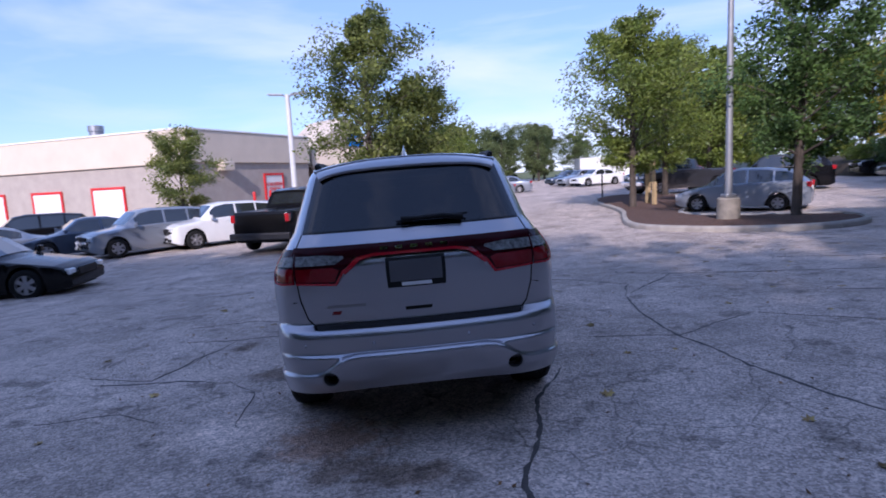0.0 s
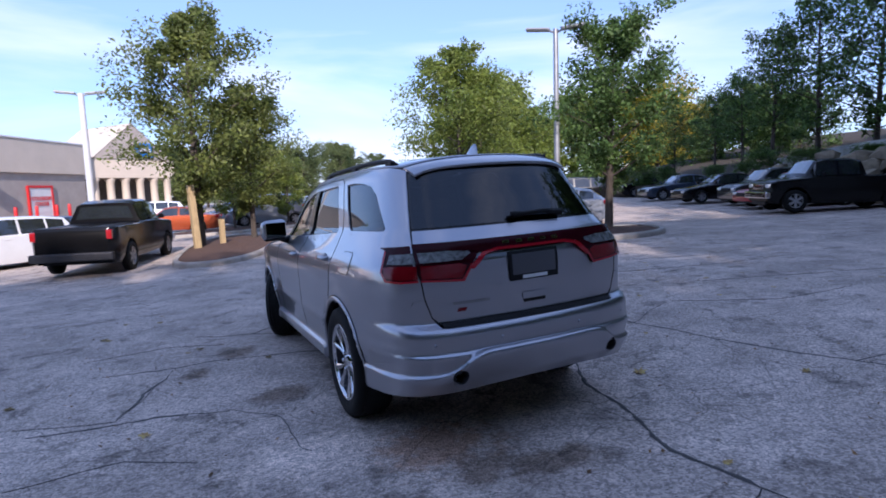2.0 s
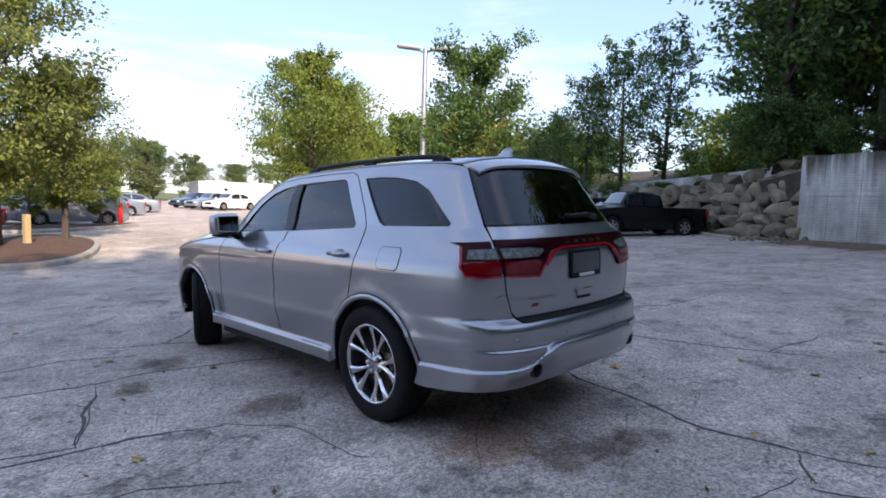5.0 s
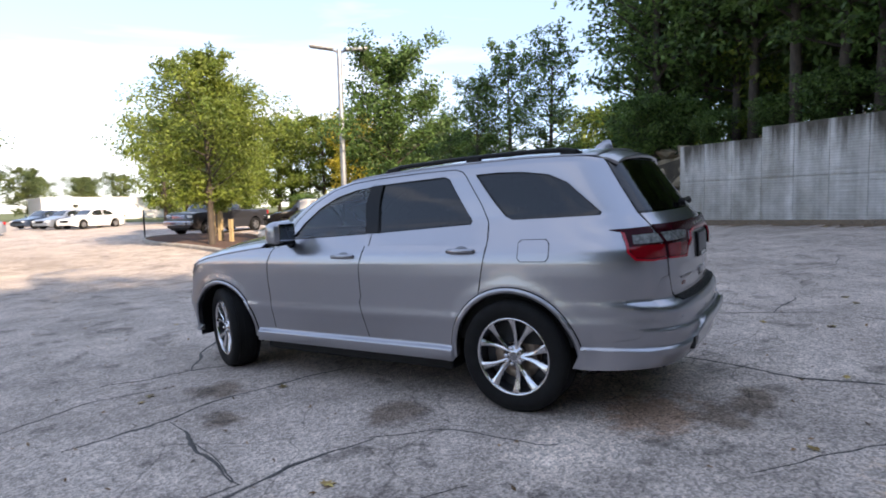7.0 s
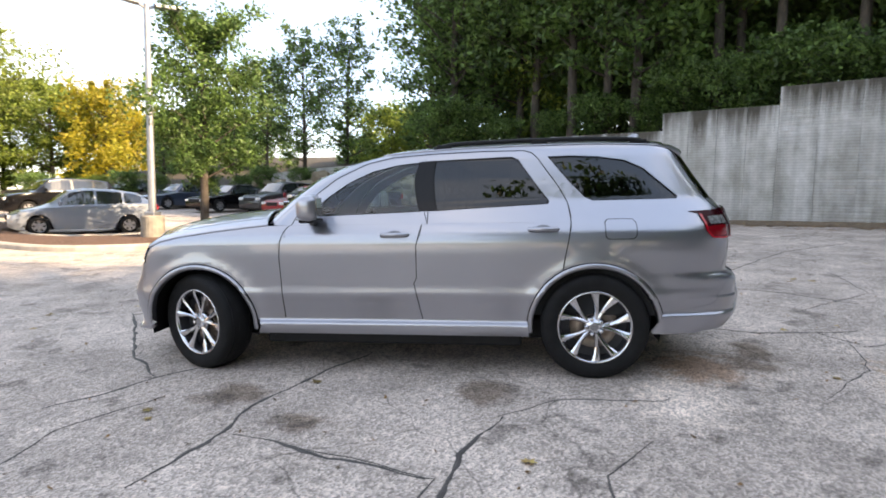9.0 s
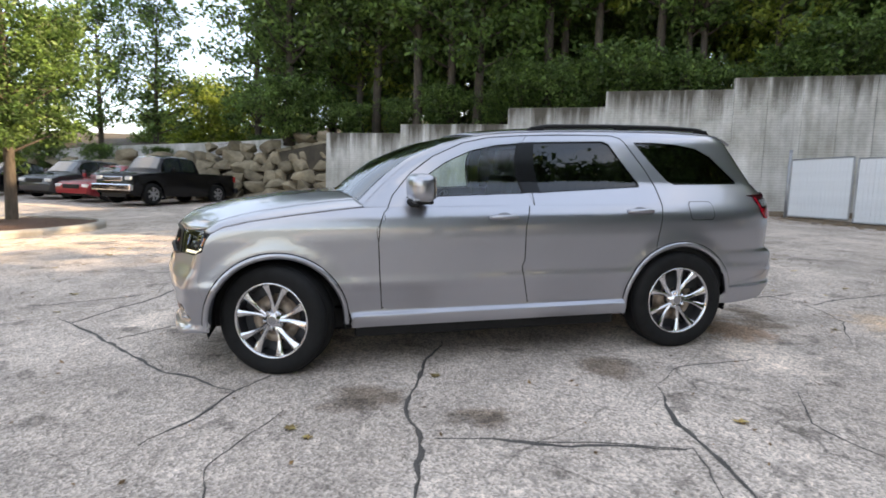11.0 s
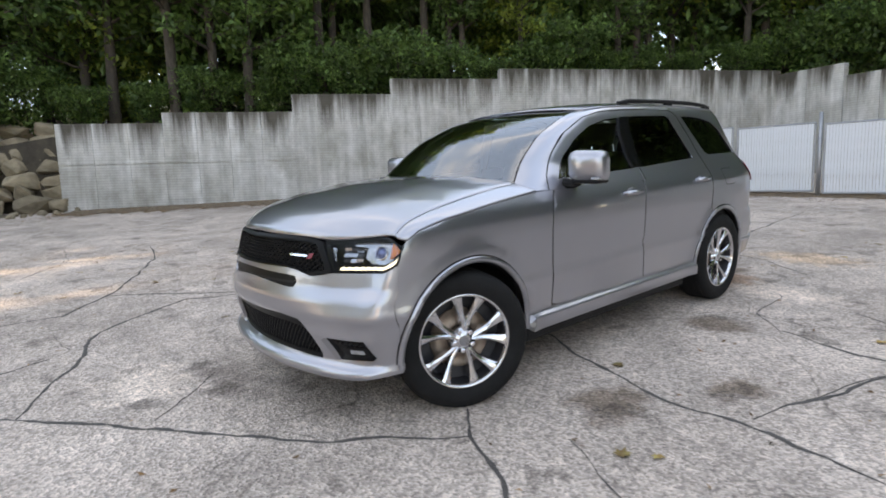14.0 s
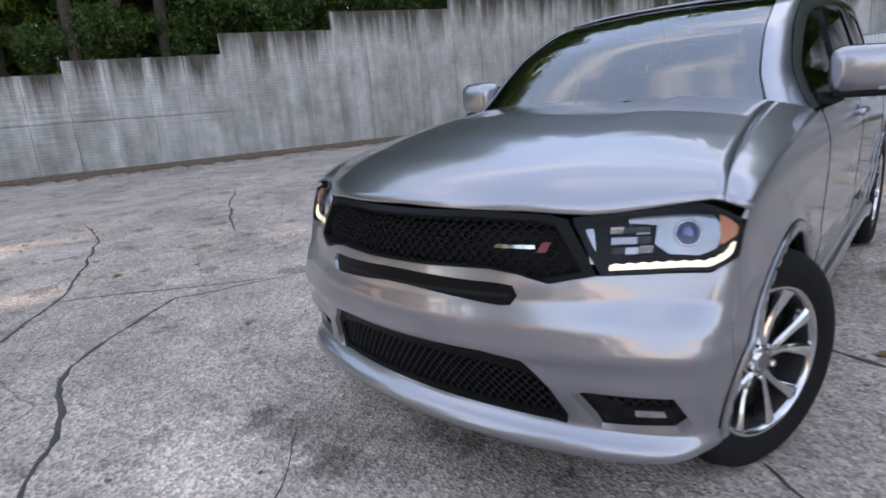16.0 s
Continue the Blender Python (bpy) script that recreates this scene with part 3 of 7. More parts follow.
for i in range(13):
    f = i / 12
    sz = float(np.interp(f, (0, 0.2, 0.5, 1), (0.5, 0.36, 0.4, 0.5))) * rw.uniform(0.8, 1.2)
    tree(BUSH, rw.choice((LEAF_B, LEAF_B, LEAF_E)), 24.6 + 4.5 * f + rw.uniform(-1.0, 1.2), 3.0 + 30 * f, 1.9 - 1.3 * f, rw.uniform(0, 360), sz, "dense green shrub on the bank under the trees", "shrubs on the bank")


# ---- the silver car ----
PAINT = mat("silver_paint", (0.345, 0.348, 0.385), rough=0.32, metal=0.9, var=0.02, scale=2, coat=1.0)
PAINT.node_tree.nodes["Principled BSDF"].inputs["Coat IOR"].default_value = 1.8
PAINT.node_tree.nodes["Principled BSDF"].inputs["Coat Roughness"].default_value = 0.015
GLOSSBLK = mat("gloss_black", (0.006, 0.006, 0.007), rough=0.15, var=0.1, spec=0.25)
PLASTIC = mat("black_plastic", (0.008, 0.008, 0.009), rough=0.5, spec=0.25, var=0.2, scale=20, bump=0.15, bscale=220)
RUBBER = mat("tyre_rubber", (0.009, 0.009, 0.0095), rough=0.75, spec=0.22, var=0.25, scale=12, bump=0.2, bscale=90)
POLISH = mat("polished_alloy", (0.66, 0.66, 0.68), rough=0.16, metal=1.0, var=0.05, scale=8)
DARKALLOY = mat("dark_alloy", (0.045, 0.045, 0.05), rough=0.5, metal=0.6, var=0.15, scale=10)
DISC = mat("brake_disc", (0.32, 0.25, 0.2), rough=0.5, metal=0.8, var=0.3, scale=14)
CHROME = mat("chrome", (0.75, 0.75, 0.77), rough=0.08, metal=1.0, var=0.02)
REDLENS = mat("red_lens", (0.20, 0.003, 0.008), rough=0.12, var=0.2, scale=8, coat=0.4, spec=0.3)
REDGLOW = mat("bright_red_lens", (0.42, 0.008, 0.02), rough=0.15, var=0.1, scale=8, coat=0.5)
DARKRED = mat("smoked_red_lens", (0.035, 0.003, 0.007), rough=0.2, var=0.2, scale=8, coat=0.0, spec=0.12)
CLEARLENS = mat("pale_lens", (0.28, 0.28, 0.29), rough=0.12, var=0.35, scale=30, coat=1.0, bump=0.3, bscale=120)
SMOKELENS = mat("smoked_clear_lens", (0.16, 0.165, 0.16), rough=0.15, var=0.6, scale=35, coat=0.15, spec=0.3, bump=0.4, bscale=110)
LAMPSILVER = mat("lamp_silver", (0.4, 0.41, 0.43), rough=0.2, metal=0.8, var=0.15, scale=12)
AMBER = mat("amber_lens", (0.55, 0.13, 0.01), rough=0.15, var=0.2, coat=1.0)
DRL = mat("running_light", (1.0, 0.93, 0.72), rough=0.3, emit=0.4)
LAMPBLACK = mat("lamp_black", (0.004, 0.004, 0.0045), rough=0.4, var=0.15, spec=0.15)
CLOTH = mat("dark_upholstery", (0.016, 0.016, 0.017), rough=0.8, var=0.25, scale=15, bump=0.2, bscale=120)
WHITEBAR = mat("pale_lettering", (0.75, 0.75, 0.75), rough=0.4, var=0.03)


def tint_glass(name, tint, clear):
    """Thin vehicle glass: a mirror-smooth coat over a tinted clear pane."""
    m = bpy.data.materials.new(name)
    m.use_nodes = True
    N, K = m.node_tree.nodes, m.node_tree.links
    N.clear()
    out, mx = N.new("ShaderNodeOutputMaterial"), N.new("ShaderNodeMixShader")
    tr, gl, fr = N.new("ShaderNodeBsdfTransparent"), N.new("ShaderNodeBsdfGlossy"), N.new("ShaderNodeFresnel")
    tr.inputs["Color"].default_value = (*tint, 1)
    gl.inputs["Roughness"].default_value = 0.015
    gl.inputs["Color"].default_value = (0.95, 0.97, 1.0, 1)
    fr.inputs["IOR"].default_value = clear
    K.new(fr.outputs[0], mx.inputs[0])
    K.new(tr.outputs[0], mx.inputs[1])
    K.new(gl.outputs[0], mx.inputs[2])
    K.new(mx.outputs[0], out.inputs[0])
    return m


GLASS_DARK = tint_glass("privacy_glass", (0.035, 0.037, 0.045), 1.6)
GLASS_MID = tint_glass("tinted_glass", (0.75, 0.84, 0.8), 1.65)
GLASS_CLEAR = tint_glass("lamp_glass", (0.93, 0.95, 0.97), 1.22)

suv = empty("parked_suv", TILT, "silver metallic SUV with dark windows and turned front wheels", "car")

YC = 1.0
T_W = ((.18, .22, .26, .30, .34, .40, .46, .56, .60, .625, .66, .74, .92, 1.01, 1.07, 1.12, 1.17, 1.22, 1.29, 1.45, 1.61, 1.66, 1.70, 1.74),
       (.76, .80, .86, .885, .895, .897, .902, .915, .923, .9245, .9195, .922, .929, .925, .912, .886, .856, .826, .785, .738, .688, .664, .625, .54))
T_YR = ((.2, .32, .38, .45, .55, .585, .60, .70, .735, .76, .80, .95, 1.10, 1.135, 1.2, 1.28, 1.45, 1.63, 1.68, 1.74),
        (-.90, -.96, -1.02, -1.07, -1.105, -1.115, -1.09, -1.095, -1.075, -1.02, -1.025, -1.035, -1.035, -1.02, -1.0, -.93, -.815, -.70, -.64, -.54))
T_YF = ((.18, .24, .27, .30, .33, .36, .42, .56, .60, .68, .74, .80, .87, .95, .99, 1.02, 1.05),
        (3.66, 3.76, 3.83, 3.855, 3.85, 3.80, 3.815, 3.855, 3.88, 3.89, 3.875, 3.865, 3.85, 3.825, 3.80, 3.75, 3.62))
T_YU = ((1.05, 1.2, 1.35, 1.476, 1.606, 1.66, 1.70, 1.74), (2.82, 2.66, 2.49, 2.31, 1.985, 1.72, 1.45, 1.0))
T_BF = ((.2, .3, .5, .6, .75, .95, 1.05), (.20, .20, .21, .28, .40, .46, .46))


def soften(table, sigma):
    """The same profile with its kinks rounded off."""
    z = np.arange(0.1, 1.85, 0.005)
    v = np.interp(z, *table)
    k = np.exp(-0.5 * (np.arange(-12, 13) * 0.005 / sigma) ** 2)
    pad = np.concatenate([np.full(12, v[0]), v, np.full(12, v[-1])])
    return z, np.convolve(pad, k / k.sum(), "valid")


T_W = soften(T_W, 0.012)
T_YR = soften(T_YR, 0.007)
T_YF = soften(T_YF, 0.010)
T_YU = soften(T_YU, 0.02)
ARCH = ((0.0, 0.365), (3.045, 0.365))
ARCH_R = 0.465


def skin(p, z, up=False):
    flip = 1
    if p < 0:
        p, flip = -p, -1
    elif p > 4:
        p, flip = 8 - p, -1
    X, Y = (-p, -1) if p < 1 else (-1, p - 2) if p < 3 else (p - 4, 1)
    n = 8.0 if Y < 0 else (10.0 if up else 12.0)
    r = (abs(X) ** n + abs(Y) ** n) ** (-1 / n)
    X, Y = X * r, Y * r
    w = np.interp(z, *T_W)
    x = w * X
    if Y < 0:
        yr = np.interp(z, *T_YR)
        y = YC + (YC - yr) * Y + 0.10 * X * X * Y ** 6
        x *= 1 - 0.025 * Y * Y
    else:
        yf = np.interp(z, *(T_YU if up else T_YF))
        b = 0.22 if up else np.interp(z, *T_BF)
        y = YC + (yf - YC) * Y - b * X * X * Y ** (4 if up else 15)
        x *= 1 - 0.05 * Y * Y if up else 1 + 0.012 * Y * Y
    if not up and abs(X) > 0.7:
        for ya, za in ARCH:
            d = math.hypot(y - ya, z - za)
            x -= 0.013 * math.exp(-((d - ARCH_R - 0.01) / 0.06) ** 2) * min(1, (abs(X) - 0.7) * 10)
    return Vector((x * flip, y, z))


def skin_n(p, z, up=False):
    e = 0.004
    a = skin(p + e, z, up) - skin(p - e, z, up)
    b = skin(p, z + e, up) - skin(p, z - e, up)
    n = b.cross(a)
    return n.normalized() if n.length > 1e-12 else Vector((0, 0, 1))


def solve_p(f, lo, hi):
    s = f(lo) < f(hi)
    for _ in range(34):
        m = (lo + hi) / 2
        if (f(m) < 0) == s:
            lo = m
        else:
            hi = m
    return (lo + hi) / 2


def S(y, z, up=False):
    """Skin place on the left side at y, z."""
    return (solve_p(lambda p: skin(p, z, up).y - y, 0.0, 4.0), z)


def R(x, z):
    """Skin place on the rear at x, z."""
    p = solve_p(lambda q: -skin(q, z).x - abs(x), 0.0, 1.25)
    return (p if x <= 0 else -p, z)


def F(x, z, up=False):
    """Skin place on the front at x, z."""
    p = solve_p(lambda q: -skin(q, z, up).x - abs(x), 2.75, 4.0)
    return (p if x <= 0 else 8 - p, z)


PCUTS = [*np.arange(-1.5, -1, 0.03), *np.arange(-1, 1, 0.05), *np.arange(1, 1.25, 0.02), *np.arange(1.25, 2.75, 0.03), *np.arange(2.75, 3.1, 0.02), *np.arange(3.1, 4.9, 0.05), *np.arange(4.9, 5.4, 0.02)]


def flat_fill(loops, pcuts, zcuts):
    bm = bmesh.new()
    for loop in loops:
        vs = [bm.verts.new((p, z, 0)) for p, z in loop]
        for a, b in zip(vs, vs[1:] + vs[:1]):
            bm.edges.new((a, b))
    bmesh.ops.triangle_fill(bm, use_beauty=True, use_dissolve=False, edges=bm.edges[:], normal=(0, 0, 1))
    ps = [p for p, z in loops[0]]
    zs = [z for p, z in loops[0]]
    for c in pcuts:
        if min(ps) < c < max(ps):
            bmesh.ops.bisect_plane(bm, geom=bm.verts[:] + bm.edges[:] + bm.faces[:], dist=1e-5, plane_co=(c, 0, 0), plane_no=(1, 0, 0))
    for c in zcuts:
        if min(zs) < c < max(zs):
            bmesh.ops.bisect_plane(bm, geom=bm.verts[:] + bm.edges[:] + bm.faces[:], dist=1e-5, plane_co=(0, c, 0), plane_no=(0, 1, 0))
    return bm


def dense(loop, step=0.04):
    out = []
    for (p, z), (q, w) in zip(loop, loop[1:] + loop[:1]):
        n = max(1, int(math.hypot(p - q, z - w) / step))
        out += [(p + (q - p) * i / n, z + (w - z) * i / n) for i in range(n)]
    return out


def panel(name, loop, material, parent, up=False, holes=(), off=0.0, rim=0.014, mirror=False, label="", zstep=0.03, grow=None):
    """A piece of the car's skin with turned-in edges. mirror: the same on the right side."""
    bm = flat_fill([dense(loop)] + [dense(h) for h in holes], PCUTS, np.arange(0.18, 1.75, zstep))
    nrm = {}
    for v in bm.verts:
        p, z = v.co.x, v.co.y
        n = skin_n(p, z, up)
        v.co = skin(p, z, up) + n * (off + (grow(p, z) if grow else 0))
        if grow:
            at = lambda a, b: skin(a, b, up) + n * grow(a, b)
            n = (at(p, z + 0.002) - at(p, z - 0.002)).cross(at(p + 0.002, z) - at(p - 0.002, z)).normalized()
        nrm[v] = n
    if rim:
        edges = [e for e in bm.edges if e.is_boundary]
        r = bmesh.ops.extrude_edge_only(bm, edges=edges)
        src = {}
        for e in edges:
            for v in e.verts:
                src[v.co.to_tuple(6)] = nrm[v]
        for v in [g for g in r["geom"] if isinstance(g, bmesh.types.BMVert)]:
            n = src[v.co.to_tuple(6)]
            v.co = v.co - n * rim
            nrm[v] = n
    bmesh.ops.recalc_face_normals(bm, faces=bm.faces[:])
    tot = sum((f.normal.dot(nrm[f.verts[0]]) * f.calc_area() for f in bm.faces))
    if tot < 0:
        bmesh.ops.reverse_faces(bm, faces=bm.faces[:])
    bm.verts.index_update()
    normals = [tuple(nrm[v]) for v in bm.verts]
    objs = []
    for side in (1, -1) if mirror else (1,):
        if side < 0:
            for v in bm.verts:
                v.co.x = -v.co.x
            bmesh.ops.reverse_faces(bm, faces=bm.faces[:])
            normals = [(-a, b, c) for a, b, c in normals]
        me = bpy.data.meshes.new(name)
        bm.to_mesh(me)
        me.polygons.foreach_set("use_smooth", [True] * len(me.polygons))
        me.normals_split_custom_set_from_vertices(normals)
        me.materials.append(material)
        ob = new(name, me)
        ob.parent = parent
        if label:
            ob["label"] = label
        objs.append(ob)
    bm.free()
    return objs if mirror else objs[0]


def arc(cy, cz, r, a0, a1, n=18, rz=None):
    return [S(cy + r * math.cos(radians(a)), cz + (rz or r) * math.sin(radians(a))) for a in np.linspace(a0, a1, n)]


G = 0.003  # half of a panel gap


def seam_strip(pts, width, mirror=True, up=False, parent=None, off=0.0016):
    """A black strip along skin places, standing in for the shade inside a panel gap."""
    out = []
    P = [skin(p, z, up) for p, z in pts]
    Nn = [skin_n(p, z, up) for p, z in pts]
    for side in (1, -1) if mirror else (1,):
        bm = bmesh.new()
        pv = None
        for i in range(len(P)):
            t = (P[min(i + 1, len(P) - 1)] - P[max(i - 1, 0)]).normalized()
            b = Nn[i].cross(t).normalized() * width / 2
            q = [P[i] - b - Nn[i] * 0.006, P[i] - b + Nn[i] * off, P[i] + b + Nn[i] * off, P[i] + b - Nn[i] * 0.006]
            q = [bm.verts.new((c.x * side, c.y, c.z)) for c in q]
            if pv:
                for k in range(3):
                    bm.faces.new((pv[k], pv[k + 1], q[k + 1], q[k]))
            pv = q
        bmesh.ops.recalc_face_normals(bm, faces=bm.faces[:])
        out.append(part("gap_strip" if mirror else "single_gap_strip", bm, PLASTIC, parent or suv))
    return out


def finer(pts, step=0.04):
    out = []
    for a, b in zip(pts, pts[1:]):
        n = max(1, int(math.dist(a, b) / step))
        out += [(a[0] + (b[0] - a[0]) * i / n, a[1] + (b[1] - a[1]) * i / n) for i in range(n)]
    return out + [pts[-1]]


def seam(yz, width=0.007, up=False):
    seam_strip([S(y, z, up) for y, z in finer(yz)], width, True, up)
# side windows (left side, y and z)
FWIN = [S(y, z, True) for y, z in ((2.15, 1.195), (2.03, 1.325), (1.86, 1.44), (1.65, 1.535), (1.45, 1.578), (1.27, 1.594), (1.262, 1.222))]
RWIN = [S(y, z, True) for y, z in ((1.16, 1.602), (0.8, 1.612), (0.585, 1.616), (0.535, 1.595), (0.435, 1.45), (0.312, 1.287), (0.32, 1.262), (1.155, 1.224))]
QWIN = [S(y, z, True) for y, z in ((0.323, 1.61), (0.157, 1.612), (-0.038, 1.6), (-0.23, 1.568), (-0.361, 1.505), (-0.455, 1.42), (-0.588, 1.302), (-0.58, 1.284), (0.005, 1.28), (0.062, 1.306), (0.16, 1.41))]
BELT = 1.135


def roof_edge(y):
    return float(np.interp(y, (-0.66, -0.4, 0.0, 0.5, 1.0, 1.4, 1.62, 1.8), (1.64, 1.672, 1.69, 1.692, 1.683, 1.665, 1.645, 1.606)))


# doors: lower skin and, above the belt, the frame round the glass
fdoor = [S(2.335, 0.44), S(2.30, 0.42), S(1.262, 0.42), S(1.256 + G, 0.437), S(1.309 + G, 0.696), S(1.288 + G, 0.738), S(1.285 + G, 0.98), S(1.245 + G, BELT),
         S(2.275, BELT), S(2.31, 1.10), S(2.34, 1.022), S(2.352, 0.898), S(2.345, 0.66)]
rdoor = [S(1.256 - G, 0.437), S(1.25, 0.42), S(0.478, 0.42), *arc(0, 0.365, 0.474, 7, 62, 14), S(0.205, 0.90), S(0.185, 1.0), S(0.165, BELT),
         S(1.245 - G, BELT), S(1.285 - G, 0.98), S(1.288 - G, 0.738), S(1.309 - G, 0.696)]
front_doors = panel("front_door", fdoor, PAINT, suv, mirror=True)
rear_doors = panel("rear_door", rdoor, PAINT, suv, mirror=True)
U = lambda y, z: S(y, z, True)
fframe = [U(2.275, BELT + 0.001), U(2.24, 1.21), U(2.10, 1.365), U(1.93, 1.488), U(1.70, 1.588), U(1.5, 1.63), U(1.205 + G, 1.648), U(1.205 + G, BELT + 0.001)]
rframe = [U(1.205 - G, BELT + 0.001), U(1.205 - G, 1.648), U(0.8, 1.658), U(0.5, 1.656), U(0.435, 1.635), U(0.395, 1.595), U(0.25, 1.39), U(0.185, 1.27), U(0.165, BELT + 0.001)]
ff = panel("window_frame", fframe, PAINT, suv, up=True, holes=[FWIN], mirror=True)
rf = panel("window_frame", rframe, PAINT, suv, up=True, holes=[RWIN], mirror=True)
for a, b in zip(front_doors + rear_doors, ff + rf):
    b.parent = a
BPIL = [U(1.272, 1.226), U(1.274, 1.596), U(1.152, 1.602), U(1.15, 1.226)]
panel("pillar_trim", BPIL, GLOSSBLK, suv, up=True, off=0.003, mirror=True, rim=0.006)
for nm, loop, gm in (("front_side_window", FWIN, GLASS_MID), ("rear_side_window", RWIN, GLASS_DARK), ("quarter_window", QWIN, GLASS_DARK)):
    panel(nm, loop, gm, suv, up=True, off=-0.012, rim=0, mirror=True)
    # black rubber seal round the pane
    ps, zs = np.mean([q[0] for q in loop]), np.mean([q[1] for q in loop])
    inner = [(ps + (p - ps) * 0.965, zs + (z - zs) * 0.955) for p, z in loop]
    panel("window_seal", loop, GLOSSBLK, suv, up=True, holes=[inner], off=-0.004, rim=0.01, mirror=True)

# quarter panel with the D-pillar, up to the roof
qp = [*[a for a in arc(0, 0.365, ARCH_R, 62, 180, 26)], S(-0.475, 0.49), S(-0.60, 0.505), S(-0.80, 0.545), R(-0.80, 0.70), R(-0.735, 0.894),
      R(-0.678, 0.907), R(-0.688, 1.0), R(-0.692, 1.20), R(-0.665, 1.29), R(-0.565, 1.64), (S(-0.5, 1.655, True)), U(-0.4, roof_edge(-0.4)), U(0.0, roof_edge(0)), U(0.5, roof_edge(0.5)), U(1.0, roof_edge(1.0)),
      U(1.0, 1.664), U(0.8, 1.664), U(0.5, 1.662), U(0.43, 1.641), U(0.389, 1.598), U(0.244, 1.39), U(0.179, 1.27), U(0.159, BELT), S(0.179, 1.0), S(0.20, 0.90)]
TAIL_L = [S(-0.712, 1.178), R(-0.80, 1.192), R(-0.70, 1.20), R(-0.70, 1.005), R(-0.78, 1.0), S(-0.80, 1.01), S(-0.755, 1.06)]
panel("quarter_panel", qp, PAINT, suv, holes=[QWIN, [(p, z) for p, z in TAIL_L]], mirror=True)
# A-pillar and cant rail
cant = [U(1.0, roof_edge(1.0)), U(1.4, roof_edge(1.4)), U(1.62, roof_edge(1.62)), U(1.78, 1.606), U(2.09, 1.476), U(2.26, 1.36), U(2.42, 1.20), U(2.45, BELT + 0.002),
        U(2.281, BELT + 0.002), U(2.246, 1.213), U(2.106, 1.369), U(1.936, 1.493), U(1.704, 1.594), U(1.5, 1.636), U(1.205, 1.654), U(1.0, 1.662)]
panel("roof_pillar", cant, PAINT, suv, up=True, mirror=True)

# front fender
fend = [S(2.341, 0.45), S(2.33, 0.42), S(2.53, 0.42), *arc(3.045, 0.365, ARCH_R, 176, 15, 30), S(3.505, 0.52), S(3.50, 0.78), S(3.495, 0.86), S(3.478, 0.925), S(3.44, 0.975),
        S(3.36, 1.015), S(3.2, 1.05), S(2.9, 1.09), S(2.6, 1.122), S(2.45, BELT), S(2.281, BELT), S(2.316, 1.10), S(2.346, 1.022), S(2.358, 0.898), S(2.351, 0.66)]
panel("front_fender", fend, PAINT, suv, mirror=True)

# shut lines of the doors, drawn black in place of gap shade
GAP_LINES = (
    (((2.338, 0.425), (2.348, 0.66), (2.355, 0.898), (2.343, 1.022), (2.313, 1.10), (2.278, BELT)), False),
    (((1.253, 0.422), (1.256, 0.437), (1.309, 0.696), (1.288, 0.738), (1.285, 0.98), (1.245, BELT)), False),
    (((0.224, 0.80), (0.205, 0.90), (0.183, 1.0), (0.162, BELT)), False),
    (((0.162, BELT), (0.182, 1.27), (0.247, 1.39), (0.392, 1.596), (0.432, 1.638), (0.5, 1.659), (0.8, 1.661), (1.205, 1.651), (1.5, 1.633), (1.702, 1.591), (1.933, 1.490), (2.103, 1.367), (2.243, 1.211), (2.278, BELT)), True),
    (((1.205, BELT), (1.205, 1.225)), True),
)
for pts, u_ in GAP_LINES:
    seam(pts, 0.0065, u_)

# arch mouldings, sills
for ya, a0, a1 in ((0.0, -4, 184), (3.045, -4, 184)):
    outer = [S(ya + (ARCH_R + 0.012) * math.cos(radians(a)), 0.365 + (ARCH_R + 0.012) * math.sin(radians(a))) for a in np.linspace(a0, a1, 40)]
    inn = [S(ya + (ARCH_R - 0.022) * math.cos(radians(a)), 0.365 + (ARCH_R - 0.022) * math.sin(radians(a))) for a in np.linspace(a1, a0, 40)]
    def bead(p, z, ya=ya):
        d = math.hypot(skin(p, z).y - ya, z - 0.365) - ARCH_R + 0.005
        return 0.012 * max(0, 1 - (d / 0.02) ** 2)
    panel("arch_moulding", outer + inn, PAINT, suv, off=0.004, rim=0.06, mirror=True, zstep=0.02, grow=bead)
    seam([(ya + (ARCH_R + 0.016) * math.cos(radians(a)), 0.365 + (ARCH_R + 0.016) * math.sin(radians(a))) for a in np.linspace(a0 + 4, a1 - 4, 60)], 0.007)
sill = [S(2.55, 0.315), S(2.55, 0.418), S(0.478, 0.418), S(0.468, 0.315)]
panel("side_sill", sill, PAINT, suv, off=0.002, rim=0.05, mirror=True, zstep=0.0065, grow=lambda p, z: 0.034 / (1 + math.exp((z - 0.398) / 0.0045)))

# rear: liftgate, glass, lamps, bumper
RGLASS = [R(-0.655, 1.292), R(-0.56, 1.635), R(0.56, 1.635), R(0.655, 1.292)]
gate = [R(-0.60, 0.762), R(-0.638, 0.80), R(-0.672, 0.905), R(-0.682, 1.0), R(-0.687, 1.20), R(-0.66, 1.28), R(0.66, 1.28), R(0.687, 1.20), R(0.682, 1.0), R(0.672, 0.905), R(0.638, 0.80), R(0.60, 0.762)]
liftgate = panel("liftgate", gate, PAINT, suv)
seam_strip(finer([R(-0.66, 1.28), R(-0.69, 1.20), R(-0.686, 1.0), R(-0.675, 0.905), R(-0.641, 0.798), R(-0.602, 0.758)]), 0.008)
panel("rear_window", RGLASS, GLASS_DARK, suv, off=0.0, rim=0.01)
